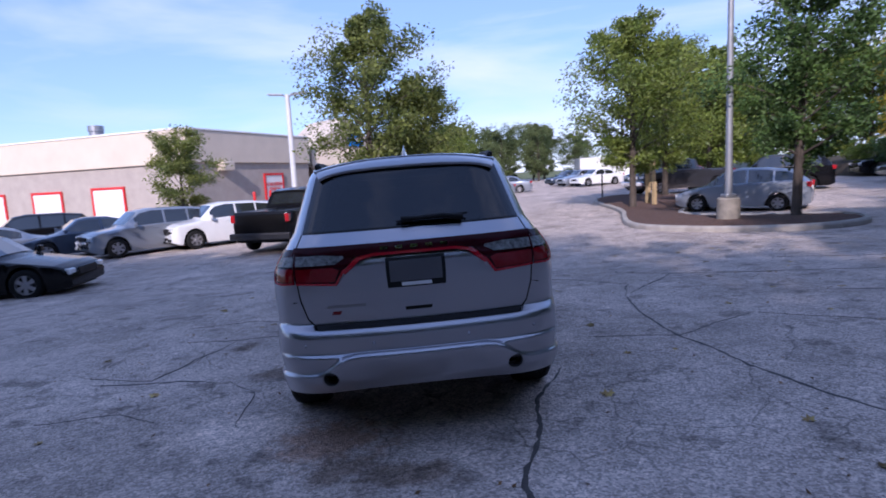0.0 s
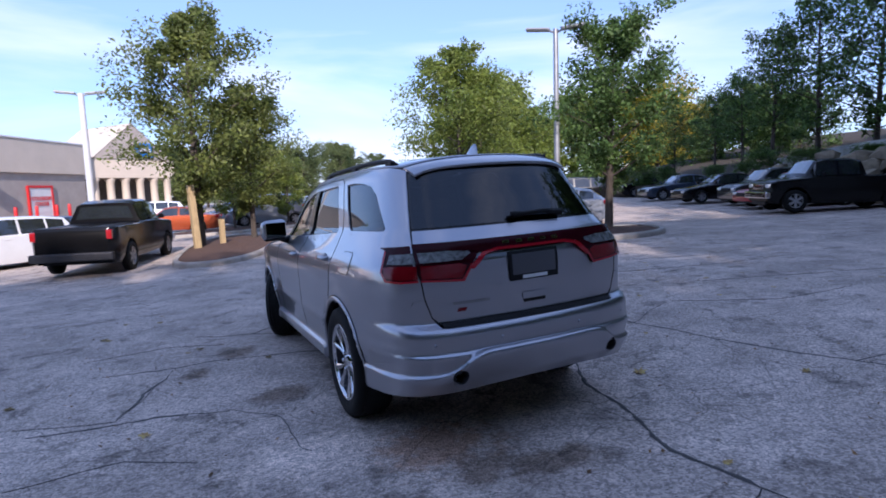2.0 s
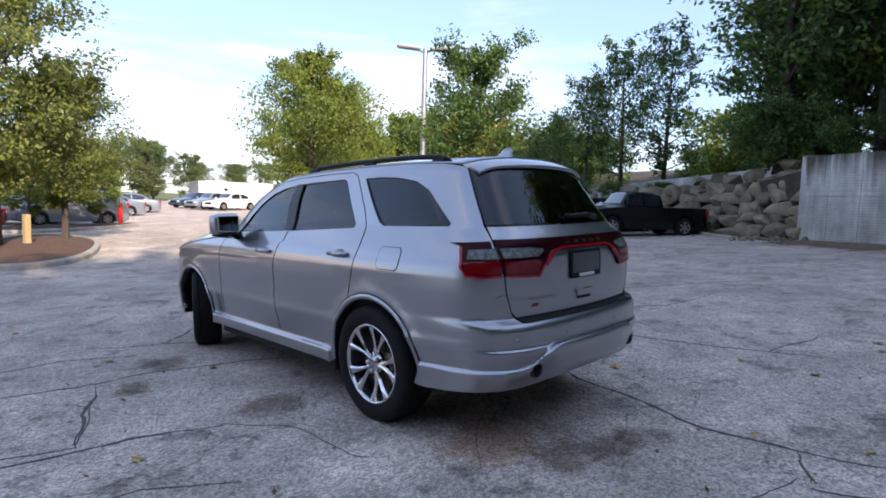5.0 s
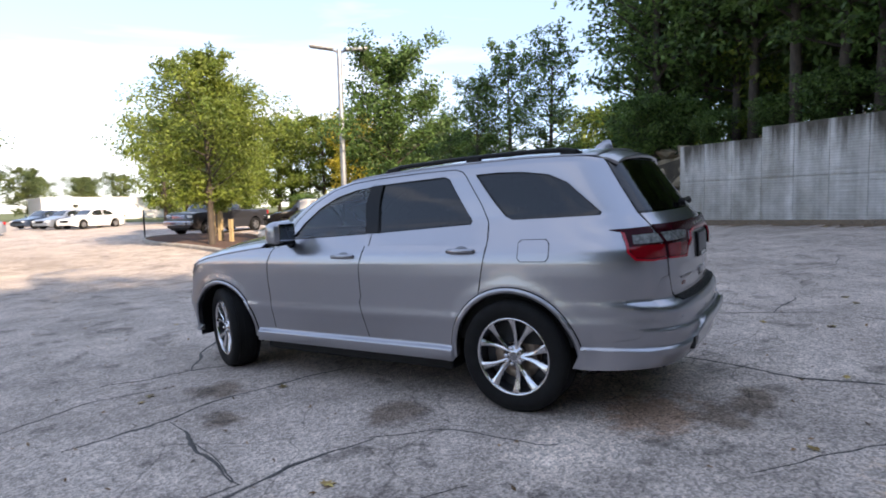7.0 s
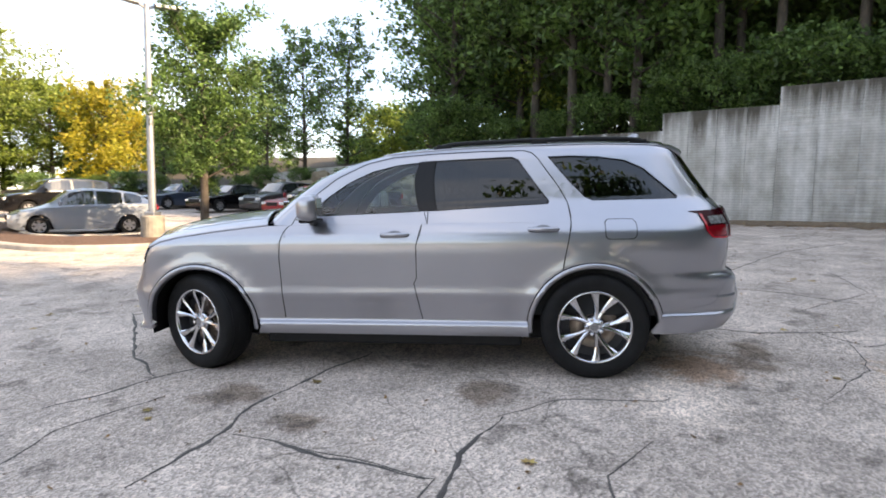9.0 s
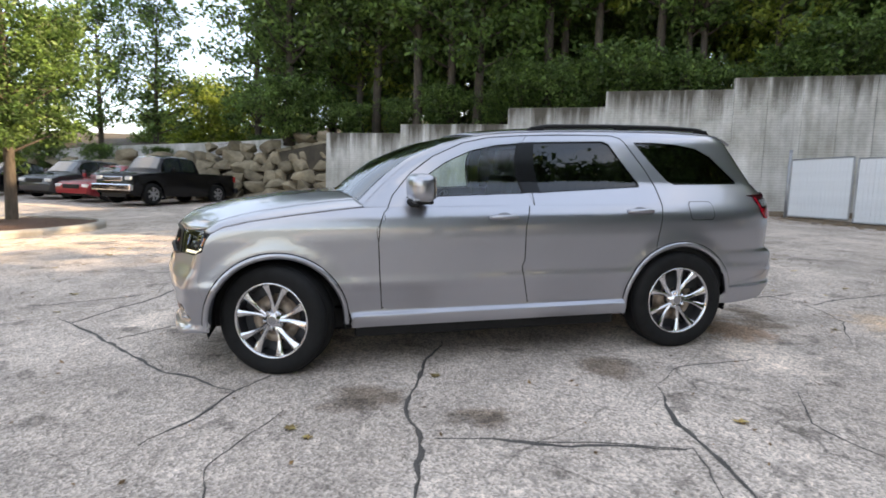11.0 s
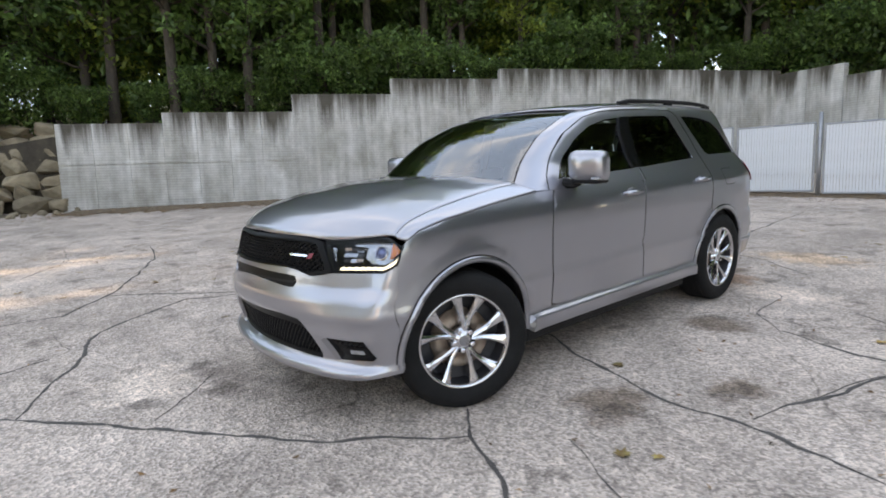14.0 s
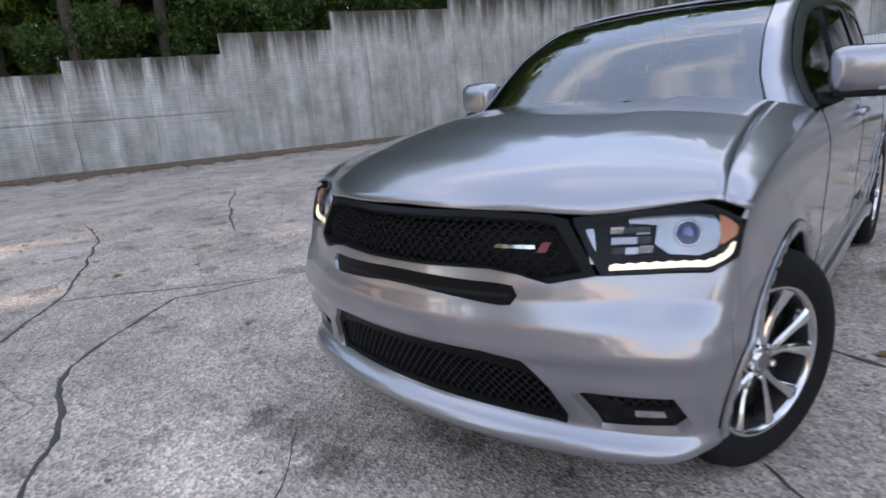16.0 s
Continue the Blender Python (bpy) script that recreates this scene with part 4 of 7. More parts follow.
panel("gate_frame", [R(-0.66, 1.28), R(-0.565, 1.64), R(0.565, 1.64), R(0.66, 1.28)], GLOSSBLK, liftgate, holes=[[R(-0.648, 1.296), R(-0.553, 1.63), R(0.553, 1.63), R(0.648, 1.296)]], off=-0.002, rim=0.02)
for sgn in (1, -1):
    m = (lambda L: L) if sgn > 0 else (lambda L: [(-p, z) for p, z in L][::-1])
    lamp = panel("tail_lamp", m(TAIL_L), DARKRED, suv, off=0.006, rim=0.03, label="smoked red tail lamp with a pale reversing lens")
    panel("tail_lamp_bar", m([S(-0.768, 1.085), R(-0.80, 1.092), R(-0.70, 1.092), R(-0.70, 1.022), R(-0.78, 1.018), S(-0.798, 1.028)]), REDLENS, lamp, off=0.009, rim=0.004)
    panel("tail_lamp_rim", m([S(-0.714, 1.176), S(-0.757, 1.058), S(-0.80, 1.008), R(-0.78, 0.999), R(-0.70, 1.004), R(-0.70, 1.016), R(-0.78, 1.011), S(-0.806, 1.02), S(-0.77, 1.062), S(-0.735, 1.168)]), REDGLOW, lamp, off=0.0105, rim=0.003)
    panel("reversing_lens", m([S(-0.79, 1.103), S(-0.775, 1.152), R(-0.70, 1.158), R(-0.70, 1.103)]), SMOKELENS, lamp, off=0.01, rim=0.006)
    inner = panel("gate_lamp", m([R(-0.685, 1.005), R(-0.685, 1.2), R(-0.40, 1.2), R(-0.32, 1.165), R(-0.40, 1.08), R(-0.455, 0.99)]), DARKRED, liftgate, off=0.012, rim=0.03, label="smoked red lamp on the liftgate")
    panel("gate_lamp_bar", m([R(-0.68, 1.02), R(-0.68, 1.09), R(-0.47, 1.09), R(-0.432, 1.075), R(-0.463, 1.01)]), REDLENS, inner, off=0.0155, rim=0.004)
    panel("gate_lamp_rim", m([R(-0.685, 1.004), R(-0.685, 1.015), R(-0.46, 1.002), R(-0.406, 1.082), R(-0.392, 1.078), R(-0.452, 0.988)]), REDGLOW, inner, off=0.017, rim=0.003)
    panel("gate_lamp_lens", m([R(-0.68, 1.103), R(-0.68, 1.156), R(-0.41, 1.16), R(-0.40, 1.135), R(-0.455, 1.105)]), SMOKELENS, inner, off=0.016, rim=0.006)
panel("lamp_band", [R(-0.69, 1.175), R(-0.69, 1.202), R(0.69, 1.202), R(0.69, 1.175), R(0.36, 1.145), R(0.24, 1.13), R(-0.24, 1.13), R(-0.36, 1.145)], DARKRED, liftgate, off=0.018, rim=0.02)
panel("lamp_strip", [R(-0.42, 1.06), R(-0.33, 1.132), R(-0.24, 1.15), R(0.24, 1.15), R(0.33, 1.132), R(0.42, 1.06), R(0.395, 1.05), R(0.31, 1.118), R(0.23, 1.135), R(-0.23, 1.135), R(-0.31, 1.118), R(-0.395, 1.05)], REDGLOW, liftgate, off=0.022, rim=0.012)
for i in range(5):
    x = (i - 2) * 0.085
    panel("badge_letter", [R(x - 0.02, 1.166), R(x - 0.02, 1.182), R(x + 0.02, 1.182), R(x + 0.02, 1.166)], CHROME, liftgate, holes=[[R(x - 0.011, 1.171), R(x - 0.011, 1.177), R(x + 0.011, 1.177), R(x + 0.011, 1.171)]], off=0.021, rim=0.004)
pf = panel("plate_frame", [R(-0.165, 0.952), R(-0.168, 1.118), R(0.168, 1.118), R(0.165, 0.952)], PLASTIC, liftgate, off=0.014, rim=0.02)
panel("plate_insert", [R(-0.148, 0.985), R(-0.148, 1.102), R(0.148, 1.102), R(0.148, 0.985)], mat("plate_grey", (0.09, 0.09, 0.1), rough=0.35, var=0.1), pf, off=0.016, rim=0.004)
panel("plate_lettering", [R(-0.085, 0.959), R(-0.085, 0.979), R(0.085, 0.979), R(0.085, 0.959)], WHITEBAR, pf, off=0.017, rim=0.002)
panel("gate_handle_recess", [R(-0.075, 0.815), R(-0.085, 0.87), R(0.085, 0.87), R(0.075, 0.815)], PLASTIC, liftgate, off=0.002, rim=0.004)
panel("gate_handle", [R(-0.082, 0.838), R(-0.088, 0.874), R(0.088, 0.874), R(0.082, 0.838)], PAINT, liftgate, off=0.014, rim=0.016)
panel("badge_lettering", [R(-0.52, 0.858), R(-0.52, 0.874), R(-0.30, 0.874), R(-0.30, 0.858)], mat("badge_grey", (0.25, 0.25, 0.26), rough=0.3, metal=0.6, var=0.05), liftgate, off=0.004, rim=0.004)
panel("badge_mark", [R(-0.50, 0.818), R(-0.49, 0.838), R(-0.44, 0.838), R(-0.45, 0.818)], REDLENS, liftgate, off=0.004, rim=0.004)
LEDGE = [np.linspace(0, 1.3, 131)]
LEDGE.append(0.50 + 0.112 / (1 + np.exp((LEDGE[0] - 0.575) / 0.045)) - 0.034 * np.maximum(0, LEDGE[0] - 0.8))
ledge = [(p, float(np.interp(p, *LEDGE))) for p in (1.283, 1.2, 1.1, 1.0, 0.9, *np.linspace(0.8, 0.38, 29), 0.3, 0.15)]
ledge = ledge + [(0, 0.612)] + [(-p, z) for p, z in ledge[::-1]]
upper = [R(-0.603, 0.738), R(-0.643, 0.795), R(-0.678, 0.902), R(-0.735, 0.888), R(-0.80, 0.70), S(-0.80, 0.54), S(-0.60, 0.503)]
bumper = panel("rear_bumper", ledge + [(-p, z) for p, z in upper[::-1]] + upper, PAINT, suv, off=0.002, rim=0.05, zstep=0.018)
low = [(1.278, 0.335), (1.2, 0.335), (1.1, 0.345), (1.0, 0.36), (0.85, 0.372), (0.62, 0.382), (0.4, 0.398), (0.2, 0.405)]
bores = [[(R(x, 0.468)[0] + 0.056 * math.cos(a), 0.466 + 0.05 * math.sin(a)) for a in np.linspace(0, 2 * math.pi, 25)[:-1]] for x in (-0.53, 0.53)]
valance = panel("bumper_valance", ledge + [(-p, z) for p, z in low] + [(0, 0.407)] + low[::-1], PAINT, bumper, holes=bores, off=0.002, rim=0.06, zstep=0.007,
                grow=lambda p, z: 0.026 / (1 + math.exp((z - float(np.interp(abs(p), *LEDGE)) + 0.014) / 0.0035)) * float(np.interp(abs(p), (1.0, 1.28), (1, 0.5))))
panel("step_pad", [R(-0.585, 0.737), R(-0.60, 0.768), R(0.60, 0.768), R(0.585, 0.737)], PLASTIC, bumper, off=0.006, rim=0.01)
for x in (-0.53, 0.53):
    c = skin(*R(x, 0.468))
    m = Matrix.Translation((x, c.y - 0.022, 0.466))
    bm = bmesh.new()
    lathe(bm, [(0.043, 0.12), (0.044, 0.0), (0.041, -0.004), (0.038, 0.0), (0.037, 0.11)], 28, "y", m)
    part("exhaust_tip", bm, DARKALLOY, valance, "dark round exhaust tip", smooth=True)
    bm = bmesh.new()
    lathe(bm, [(0.001, 0.1), (0.039, 0.1)], 24, "y", m)
    lathe(bm, [(0.07, 0.09), (0.044, 0.05)], 24, "y", m)
    part("exhaust_bore", bm, RUBBER, valance, smooth=True)
for x in (-0.66, -0.27, 0.27, 0.66):
    bm = bmesh.new()
    p, z = R(x, 0.655)
    lathe(bm, [(0.001, -0.003), (0.009, -0.003), (0.010, 0.004)], 12, "y", Matrix.Translation(skin(p, z) + skin_n(p, z) * 0.004))
    part("parking_sensor", bm, PAINT, bumper, smooth=True)


def surf_grid(name, fn, nu, nv, material, parent, smooth=True, thick=0.0):
    """A sheet from fn(u, v), with a turned-down edge of that thickness."""
    vs = [[fn(i / nu, j / nv) for i in range(nu + 1)] for j in range(nv + 1)]
    V = [v for row in vs for v in row]
    Fc = [(j * (nu + 1) + i, j * (nu + 1) + i + 1, (j + 1) * (nu + 1) + i + 1, (j + 1) * (nu + 1) + i) for j in range(nv) for i in range(nu)]
    ob = raw(name, V, Fc, material, parent, smooth=smooth)
    if thick:
        md = ob.modifiers.new("thick", "SOLIDIFY")
        md.thickness, md.offset = thick, -1
    return ob


def roof_pt(u, v):
    y = -0.52 + (1.60 + 0.52) * v
    e = skin(*S(y, roof_edge(y), True), True)
    s = 2 * u - 1
    crown = 0.055 * (1 - abs(s) ** 2.6) * (1 - 0.35 * v ** 6)
    y2 = e.y + (0.07 * v ** 6 if v > 0.5 else -0.05 * (1 - v) ** 6) * (1 - s * s)
    return (abs(e.x) * s, y2, e.z + crown - 0.012 * v ** 6 * (1 - s * s))


surf_grid("roof", roof_pt, 40, 40, PAINT, suv, thick=-0.01)


def spoiler_sec(s):
    """Upper front, upper rear, lower rear and the foot on the glass, across the car from s = -1 to 1."""
    u = 0.5 + s / 2
    f = roof_pt(u, 0)
    zr = 1.664 - 0.022 * s * s - 0.03 * s ** 8
    yr = -0.71 + 0.055 * s * s
    g = skin(*R(abs(s) * 0.565, 1.634))
    x = f[0]
    return [(x, f[1], f[2] + 0.003), (x * 0.985, f[1] + (yr - f[1]) * 0.5, (f[2] + zr) / 2 + 0.009), (x * 0.96, yr + 0.012, zr + 0.002), (x * 0.955, yr, zr - 0.008), (x * 0.95, yr + 0.012, zr - 0.02), (math.copysign(abs(g.x), s), g.y - 0.006, 1.634)]


def strip_between(i0, i1, name, material, parent, n=36):
    secs = [spoiler_sec(-1 + 2 * i / n) for i in range(n + 1)]
    m = i1 - i0 + 1
    V = [q for sc in secs for q in sc[i0:i1 + 1]]
    Fc = [(i * m + j, i * m + j + 1, (i + 1) * m + j + 1, (i + 1) * m + j) for i in range(n) for j in range(m - 1)]
    return raw(name, V, Fc, material, parent, smooth=True)


sp = strip_between(0, 4, "spoiler", PAINT, suv)
strip_between(4, 5, "spoiler_underside", GLOSSBLK, sp)
for s_ in (-1, 1):
    raw("spoiler_end", spoiler_sec(s_), [tuple(range(6))], PAINT, sp)


# hood and wings' tops
def top_edge_z(y):
    return float(np.interp(y, (2.45, 2.6, 2.9, 3.2, 3.36, 3.44), (BELT, 1.122, 1.09, 1.05, 1.015, 0.975)))


P_END = S(3.44, 0.975)[0]


HOOD_V = np.linspace(0, 1, 201)
HOOD_Z = np.interp(HOOD_V, (0, 0.15, 0.36, 0.64, 0.86, 0.94, 0.98, 1), (1.228, 1.222, 1.203, 1.158, 1.102, 1.062, 1.025, 1.0))
for _ in range(60):
    HOOD_Z[1:-1] = (HOOD_Z[:-2] + 2 * HOOD_Z[1:-1] + HOOD_Z[2:]) / 4


def hood_pt(u, v):
    """u across (0 left), v from the cowl to the nose; the nose follows the top of lamps and grille."""
    s = 2 * u - 1
    k = abs(s)
    pf = 4 - (4 - P_END) * k
    nosept = skin(pf, float(np.interp(k, (0, 0.4, 0.55, 0.62, 0.85, 1), (1.0, 0.988, 0.974, 0.976, 0.997, 0.975))))
    ye = 2.45 + (3.44 - 2.45) * v
    e = skin(*S(ye, top_edge_z(ye)))
    q = 0.4 * k ** 2 + 0.6 * k ** 6
    zc = float(np.interp(v, HOOD_V, HOOD_Z))
    z = zc + (top_edge_z(ye) - zc) * q + (nosept.z - 1.0 + 0.025 * q) * v ** 6
    c = v ** 4
    x = (1 - c) * abs(e.x) * k + c * abs(nosept.x)
    yb = 2.63 - 0.18 * s * s
    bulge = 0.006 * math.exp(-((k - 0.5) / 0.09) ** 2) * (1 - v) ** 0.5
    return (math.copysign(x, s), yb + (nosept.y - yb) * v, z + bulge)


HS = 0.86


def hood_only(u, v):
    w = HS + 0.02 * v
    return hood_pt(0.5 + (u - 0.5) * w, v)


surf_grid("hood", hood_only, 44, 40, PAINT, suv, thick=-0.012)
for a, b in ((0.0, 0.5 - HS / 2 - 0.0008), (0.5 + HS / 2 + 0.0008, 1.0)):
    surf_grid("wing_top", lambda u, v, a=a, b=b: hood_pt(a + (b - a) * u - (0.01 * v * (u if a == 0 else u - 1)), v), 10, 40, PAINT, suv, thick=-0.012)
surf_grid("cowl", lambda u, v: ((2 * u - 1) * 0.72, 2.62 - 0.16 * (2 * u - 1) ** 2 + 0.14 * v, 1.165 + 0.0 * v - 0.03 * (2 * u - 1) ** 2), 20, 3, PLASTIC, suv, thick=0.02)


def screen_pt(u, v):
    z = 1.155 + (1.666 - 1.155) * v
    return skin(4.915 - 1.83 * u, z, True)


wsc = surf_grid("windscreen", screen_pt, 40, 20, tint_glass("screen_glass", (0.5, 0.62, 0.56), 2.8), suv)
fr_loop = lambda a, b, c, d: [(a, b), (a, d), (c, d), (c, b)]
panel("windscreen_border", [(3.06, 1.15), (3.06, 1.667), (4.94, 1.667), (4.94, 1.15)], GLOSSBLK, suv, up=True, holes=[[(3.105, 1.2), (3.105, 1.655), (4.895, 1.655), (4.895, 1.2)]], off=-0.003, rim=0)
panel("screen_pillar", [(2.985, 1.15), (2.985, 1.64), (3.07, 1.667), (3.07, 1.15)], PAINT, suv, up=True, off=0.003, rim=0.01, mirror=True)


# front bumper with its openings
def both(L):
    """A loop from its left half, listed from one centre end to the other."""
    return L + [(8 - p, z) for p, z in L[::-1]]


GRILLE = both([F(-0.33, 0.838), F(-0.41, 0.825), F(-0.49, 0.80), F(-0.60, 0.822), F(-0.575, 0.87), F(-0.515, 0.965), F(-0.47, 0.978), F(-0.3, 0.99)])
SLOT = both([F(-0.05, 0.764), F(-0.36, 0.735), F(-0.395, 0.738), F(-0.412, 0.765), F(-0.398, 0.793), F(-0.36, 0.799), F(-0.05, 0.813)])
LOWG = both([F(-0.48, 0.365), F(-0.525, 0.362), F(-0.532, 0.40), F(-0.49, 0.495), F(-0.42, 0.575), F(-0.3, 0.592)])
FOG = [F(-0.62, 0.368), F(-0.81, 0.375), F(-0.84, 0.40), F(-0.805, 0.497), F(-0.59, 0.494), F(-0.55, 0.478)]
FOGR = [(8 - p, z) for p, z in FOG[::-1]]
nose = both([F(-0.45, 0.272), F(-0.75, 0.295), S(3.54, 0.315), S(3.485, 0.315), S(3.508, 0.40), S(3.510, 0.52), S(3.506, 0.78), S(3.50, 0.857), F(-0.905, 0.857), F(-0.85, 0.825), F(-0.72, 0.819), F(-0.60, 0.817), F(-0.49, 0.796), F(-0.41, 0.821), F(-0.33, 0.834)])
front_bumper = panel("front_bumper", nose, PAINT, suv, holes=[SLOT, LOWG, FOG, FOGR], rim=0.045, zstep=0.02)


def inside(poly, p, z):
    c = False
    for (x0, y0), (x1, y1) in zip(poly, poly[1:] + poly[:1]):
        if (y0 > z) != (y1 > z) and p < (x1 - x0) * (z - y0) / (y1 - y0) + x0:
            c = not c
    return c


def lattice(name, poly, parent, pitch_p, pitch_z, amp, off, shrink=0.94):
    """Honeycomb grille: wavy bars whose crests meet."""
    cp, cz = np.mean([q[0] for q in poly]), np.mean([q[1] for q in poly])
    sh = [(cp + (p - cp) * shrink, cz + (z - cz) * shrink) for p, z in poly]
    bm = bmesh.new()
    ps = [q[0] for q in poly]
    zs = [q[1] for q in poly]
    rows = int((max(zs) - min(zs)) / pitch_z) + 2
    for r in range(rows):
        z0 = min(zs) + r * pitch_z
        line = []
        n = int((max(ps) - min(ps)) / (pitch_p / 4)) + 1
        for i in range(n):
            p = min(ps) + i * pitch_p / 4
            ph = (0.5, 1, 0.5, 0)[i % 4] if r % 2 == 0 else (0.5, 0, 0.5, 1)[i % 4]
            ph = (1, 1, 0, 0)[i % 4] if r % 2 == 0 else (0, 0, 1, 1)[i % 4]
            line.append((p, z0 + (ph - 0.5) * amp))
        prev = None
        for p, z in line:
            if not inside(sh, p, z):
                prev = None
                continue
            c, n3 = skin(p, z), skin_n(p, z)
            t = 0.0025
            q = [bm.verts.new(c + n3 * off + Vector((0, 0, t))), bm.verts.new(c + n3 * off - Vector((0, 0, t))),
                 bm.verts.new(c + n3 * (off - 0.018) - Vector((0, 0, t))), bm.verts.new(c + n3 * (off - 0.018) + Vector((0, 0, t)))]
            if prev:
                for k in range(4):
                    bm.faces.new((prev[k], prev[(k + 1) % 4], q[(k + 1) % 4], q[k]))
            prev = q
    bmesh.ops.recalc_face_normals(bm, faces=bm.faces[:])
    return part(name, bm, PLASTIC, parent, "black honeycomb mesh")


def inset(poly, k, kz=None):
    cp, cz = np.mean([q[0] for q in poly]), np.mean([q[1] for q in poly])
    return [(cp + (p - cp) * k, cz + (z - cz) * (kz or k)) for p, z in poly]


grille = panel("grille", GRILLE, LAMPBLACK, suv, holes=[inset(GRILLE, 0.945, 0.86)], off=0.008, rim=0.05, label="black grille with a honeycomb mesh")
lattice("grille_mesh", GRILLE, grille, 0.034, 0.0175, 0.0085, -0.012, 0.93)
panel("grille_back", inset(GRILLE, 1.0), PLASTIC, grille, off=-0.06, rim=0)
panel("badge", [F(-0.34, 0.896), F(-0.34, 0.906), F(-0.445, 0.903), F(-0.445, 0.893)], CHROME, grille, off=0.004, rim=0.006)
panel("badge_stripe", [F(-0.452, 0.884), F(-0.462, 0.91), F(-0.485, 0.91), F(-0.475, 0.884)], REDLENS, grille, off=0.005, rim=0.006)
panel("upper_slot", SLOT, LAMPBLACK, front_bumper, off=-0.012, rim=0)
panel("slot_bar", [(p, z - 0.008) for p, z in inset(SLOT, 0.96, 0.2)], PLASTIC, front_bumper, off=-0.008, rim=0.004)
lg = panel("lower_grille", inset(LOWG, 1.0), LAMPBLACK, front_bumper, holes=[both([F(-0.47, 0.375), F(-0.505, 0.38), F(-0.475, 0.475), F(-0.43, 0.515), F(-0.3, 0.53)])], off=-0.02, rim=0.03)
lattice("lower_mesh", LOWG, lg, 0.034, 0.0165, 0.0115, -0.03, 0.97)
panel("lower_back", LOWG, PLASTIC, lg, off=-0.075, rim=0)
for sgn in (0, 1):
    fm = (lambda L: L) if sgn == 0 else (lambda L: [(8 - p, z) for p, z in L[::-1]])
    fog = panel("fog_lamp", fm(inset(FOG, 0.98)), GLOSSBLK, front_bumper, off=-0.03, rim=0.01)
    panel("fog_lens", fm([F(-0.68, 0.405), F(-0.81, 0.412), F(-0.805, 0.445), F(-0.68, 0.44)]), GLOSSBLK, fog, off=-0.015, rim=0.02)
    lattice("fog_mesh", fm([F(-0.63, 0.455), F(-0.80, 0.46), F(-0.785, 0.488), F(-0.635, 0.486)]), fog, 0.035, 0.0125, 0.008, -0.012, 1.0)
    panel("fog_lens_glass", fm([F(-0.71, 0.413), F(-0.785, 0.418), F(-0.78, 0.437), F(-0.71, 0.433)]), CLEARLENS, fog, off=-0.012, rim=0.008)
    # headlamp: housing, chrome bowl, projector, amber corner, running-light strip, clear cover
    HL = [F(-0.612, 0.822), F(-0.72, 0.824), F(-0.85, 0.83), F(-0.905, 0.862), S(3.482, 0.90), S(3.474, 0.925), S(3.458, 0.95), F(-0.875, 0.972), F(-0.80, 0.992), F(-0.66, 0.985), F(-0.525, 0.97), F(-0.57, 0.89)]
    head = panel("headlamp", fm(HL), LAMPBLACK, suv, off=-0.055, rim=0, label="headlamp with a lit running-light strip")
    panel("lamp_rim", fm(HL), LAMPBLACK, head, holes=[fm(inset(HL, 0.93, 0.88))], off=0.0, rim=0.05)
    low = [(-0.63, 0.829), (-0.70, 0.831), (-0.77, 0.833), (-0.84, 0.837), (-0.895, 0.866), (-0.915, 0.896)]
    rail = [(float(np.interp(k / 24, np.linspace(0, 1, 6), [a for a, b in low])), float(np.interp(k / 24, np.linspace(0, 1, 6), [b for a, b in low]))) for k in range(25)]
    bead = [F(a + 0.006 * max(0, k - 14) / 10, b + 0.019 - 0.009 * max(0, k - 18) / 6 + (0.0022 if k % 2 else -0.0022)) for k, (a, b) in enumerate(rail)]
    panel("running_light", fm([F(*q) for q in rail] + bead[::-1]), DRL, head, off=-0.012, rim=0.01)
    panel("amber_lens", fm([F(-0.865, 0.897), F(-0.90, 0.915), F(-0.91, 0.928), F(-0.885, 0.955), F(-0.85, 0.97)]), AMBER, head, off=-0.01, rim=0.01)
    rq = random.Random(61 + sgn)
    for i in range(3):
        for j in range(3):
            x0, z0 = -0.632 - i * 0.03 + j * 0.006, 0.876 + j * 0.027
            panel("reflector_facet", fm([F(x0, z0), F(x0 - 0.029, z0), F(x0 - 0.029, z0 + 0.017), F(x0, z0 + 0.017)]), LAMPSILVER if (i + j) % 3 else DARKALLOY, head, off=-0.03 + rq.uniform(-0.006, 0.006), rim=0.008, grow=lambda p, z, a=rq.uniform(-0.9, 0.9), c=z0: a * (z - c))
    panel("lamp_bowl", fm([F(-0.725, 0.9), F(-0.76, 0.872), F(-0.82, 0.87), F(-0.855, 0.892), F(-0.862, 0.94), F(-0.83, 0.978), F(-0.77, 0.98), F(-0.655, 0.972), F(-0.66, 0.958), F(-0.722, 0.95)]), LAMPSILVER, head, off=-0.036, rim=0.006)
    panel("lamp_bezel", fm([F(-0.585, 0.85), F(-0.602, 0.85), F(-0.58, 0.945), F(-0.562, 0.945)]), LAMPSILVER, head, off=-0.02, rim=0.006)
    p, z = fm([F(-0.79, 0.925)])[0]
    c, n3 = skin(p, z), skin_n(p, z)
    bm = bmesh.new()
    ax = n3.to_track_quat("Z", "Y").to_matrix().to_4x4()
    lathe(bm, [(0.034, -0.03), (0.036, 0.004), (0.031, 0.006), (0.031, 0.0)], 24, "z", Matrix.Translation(c - n3 * 0.03) @ ax)
    part("projector_ring", bm, CHROME, head, smooth=True)
    bm = bmesh.new()
    lathe(bm, [(0.0305, -0.006), (0.027, 0.004), (0.018, 0.011), (0.008, 0.0145), (0.001, 0.015)], 24, "z", Matrix.Translation(c - n3 * 0.03) @ ax)
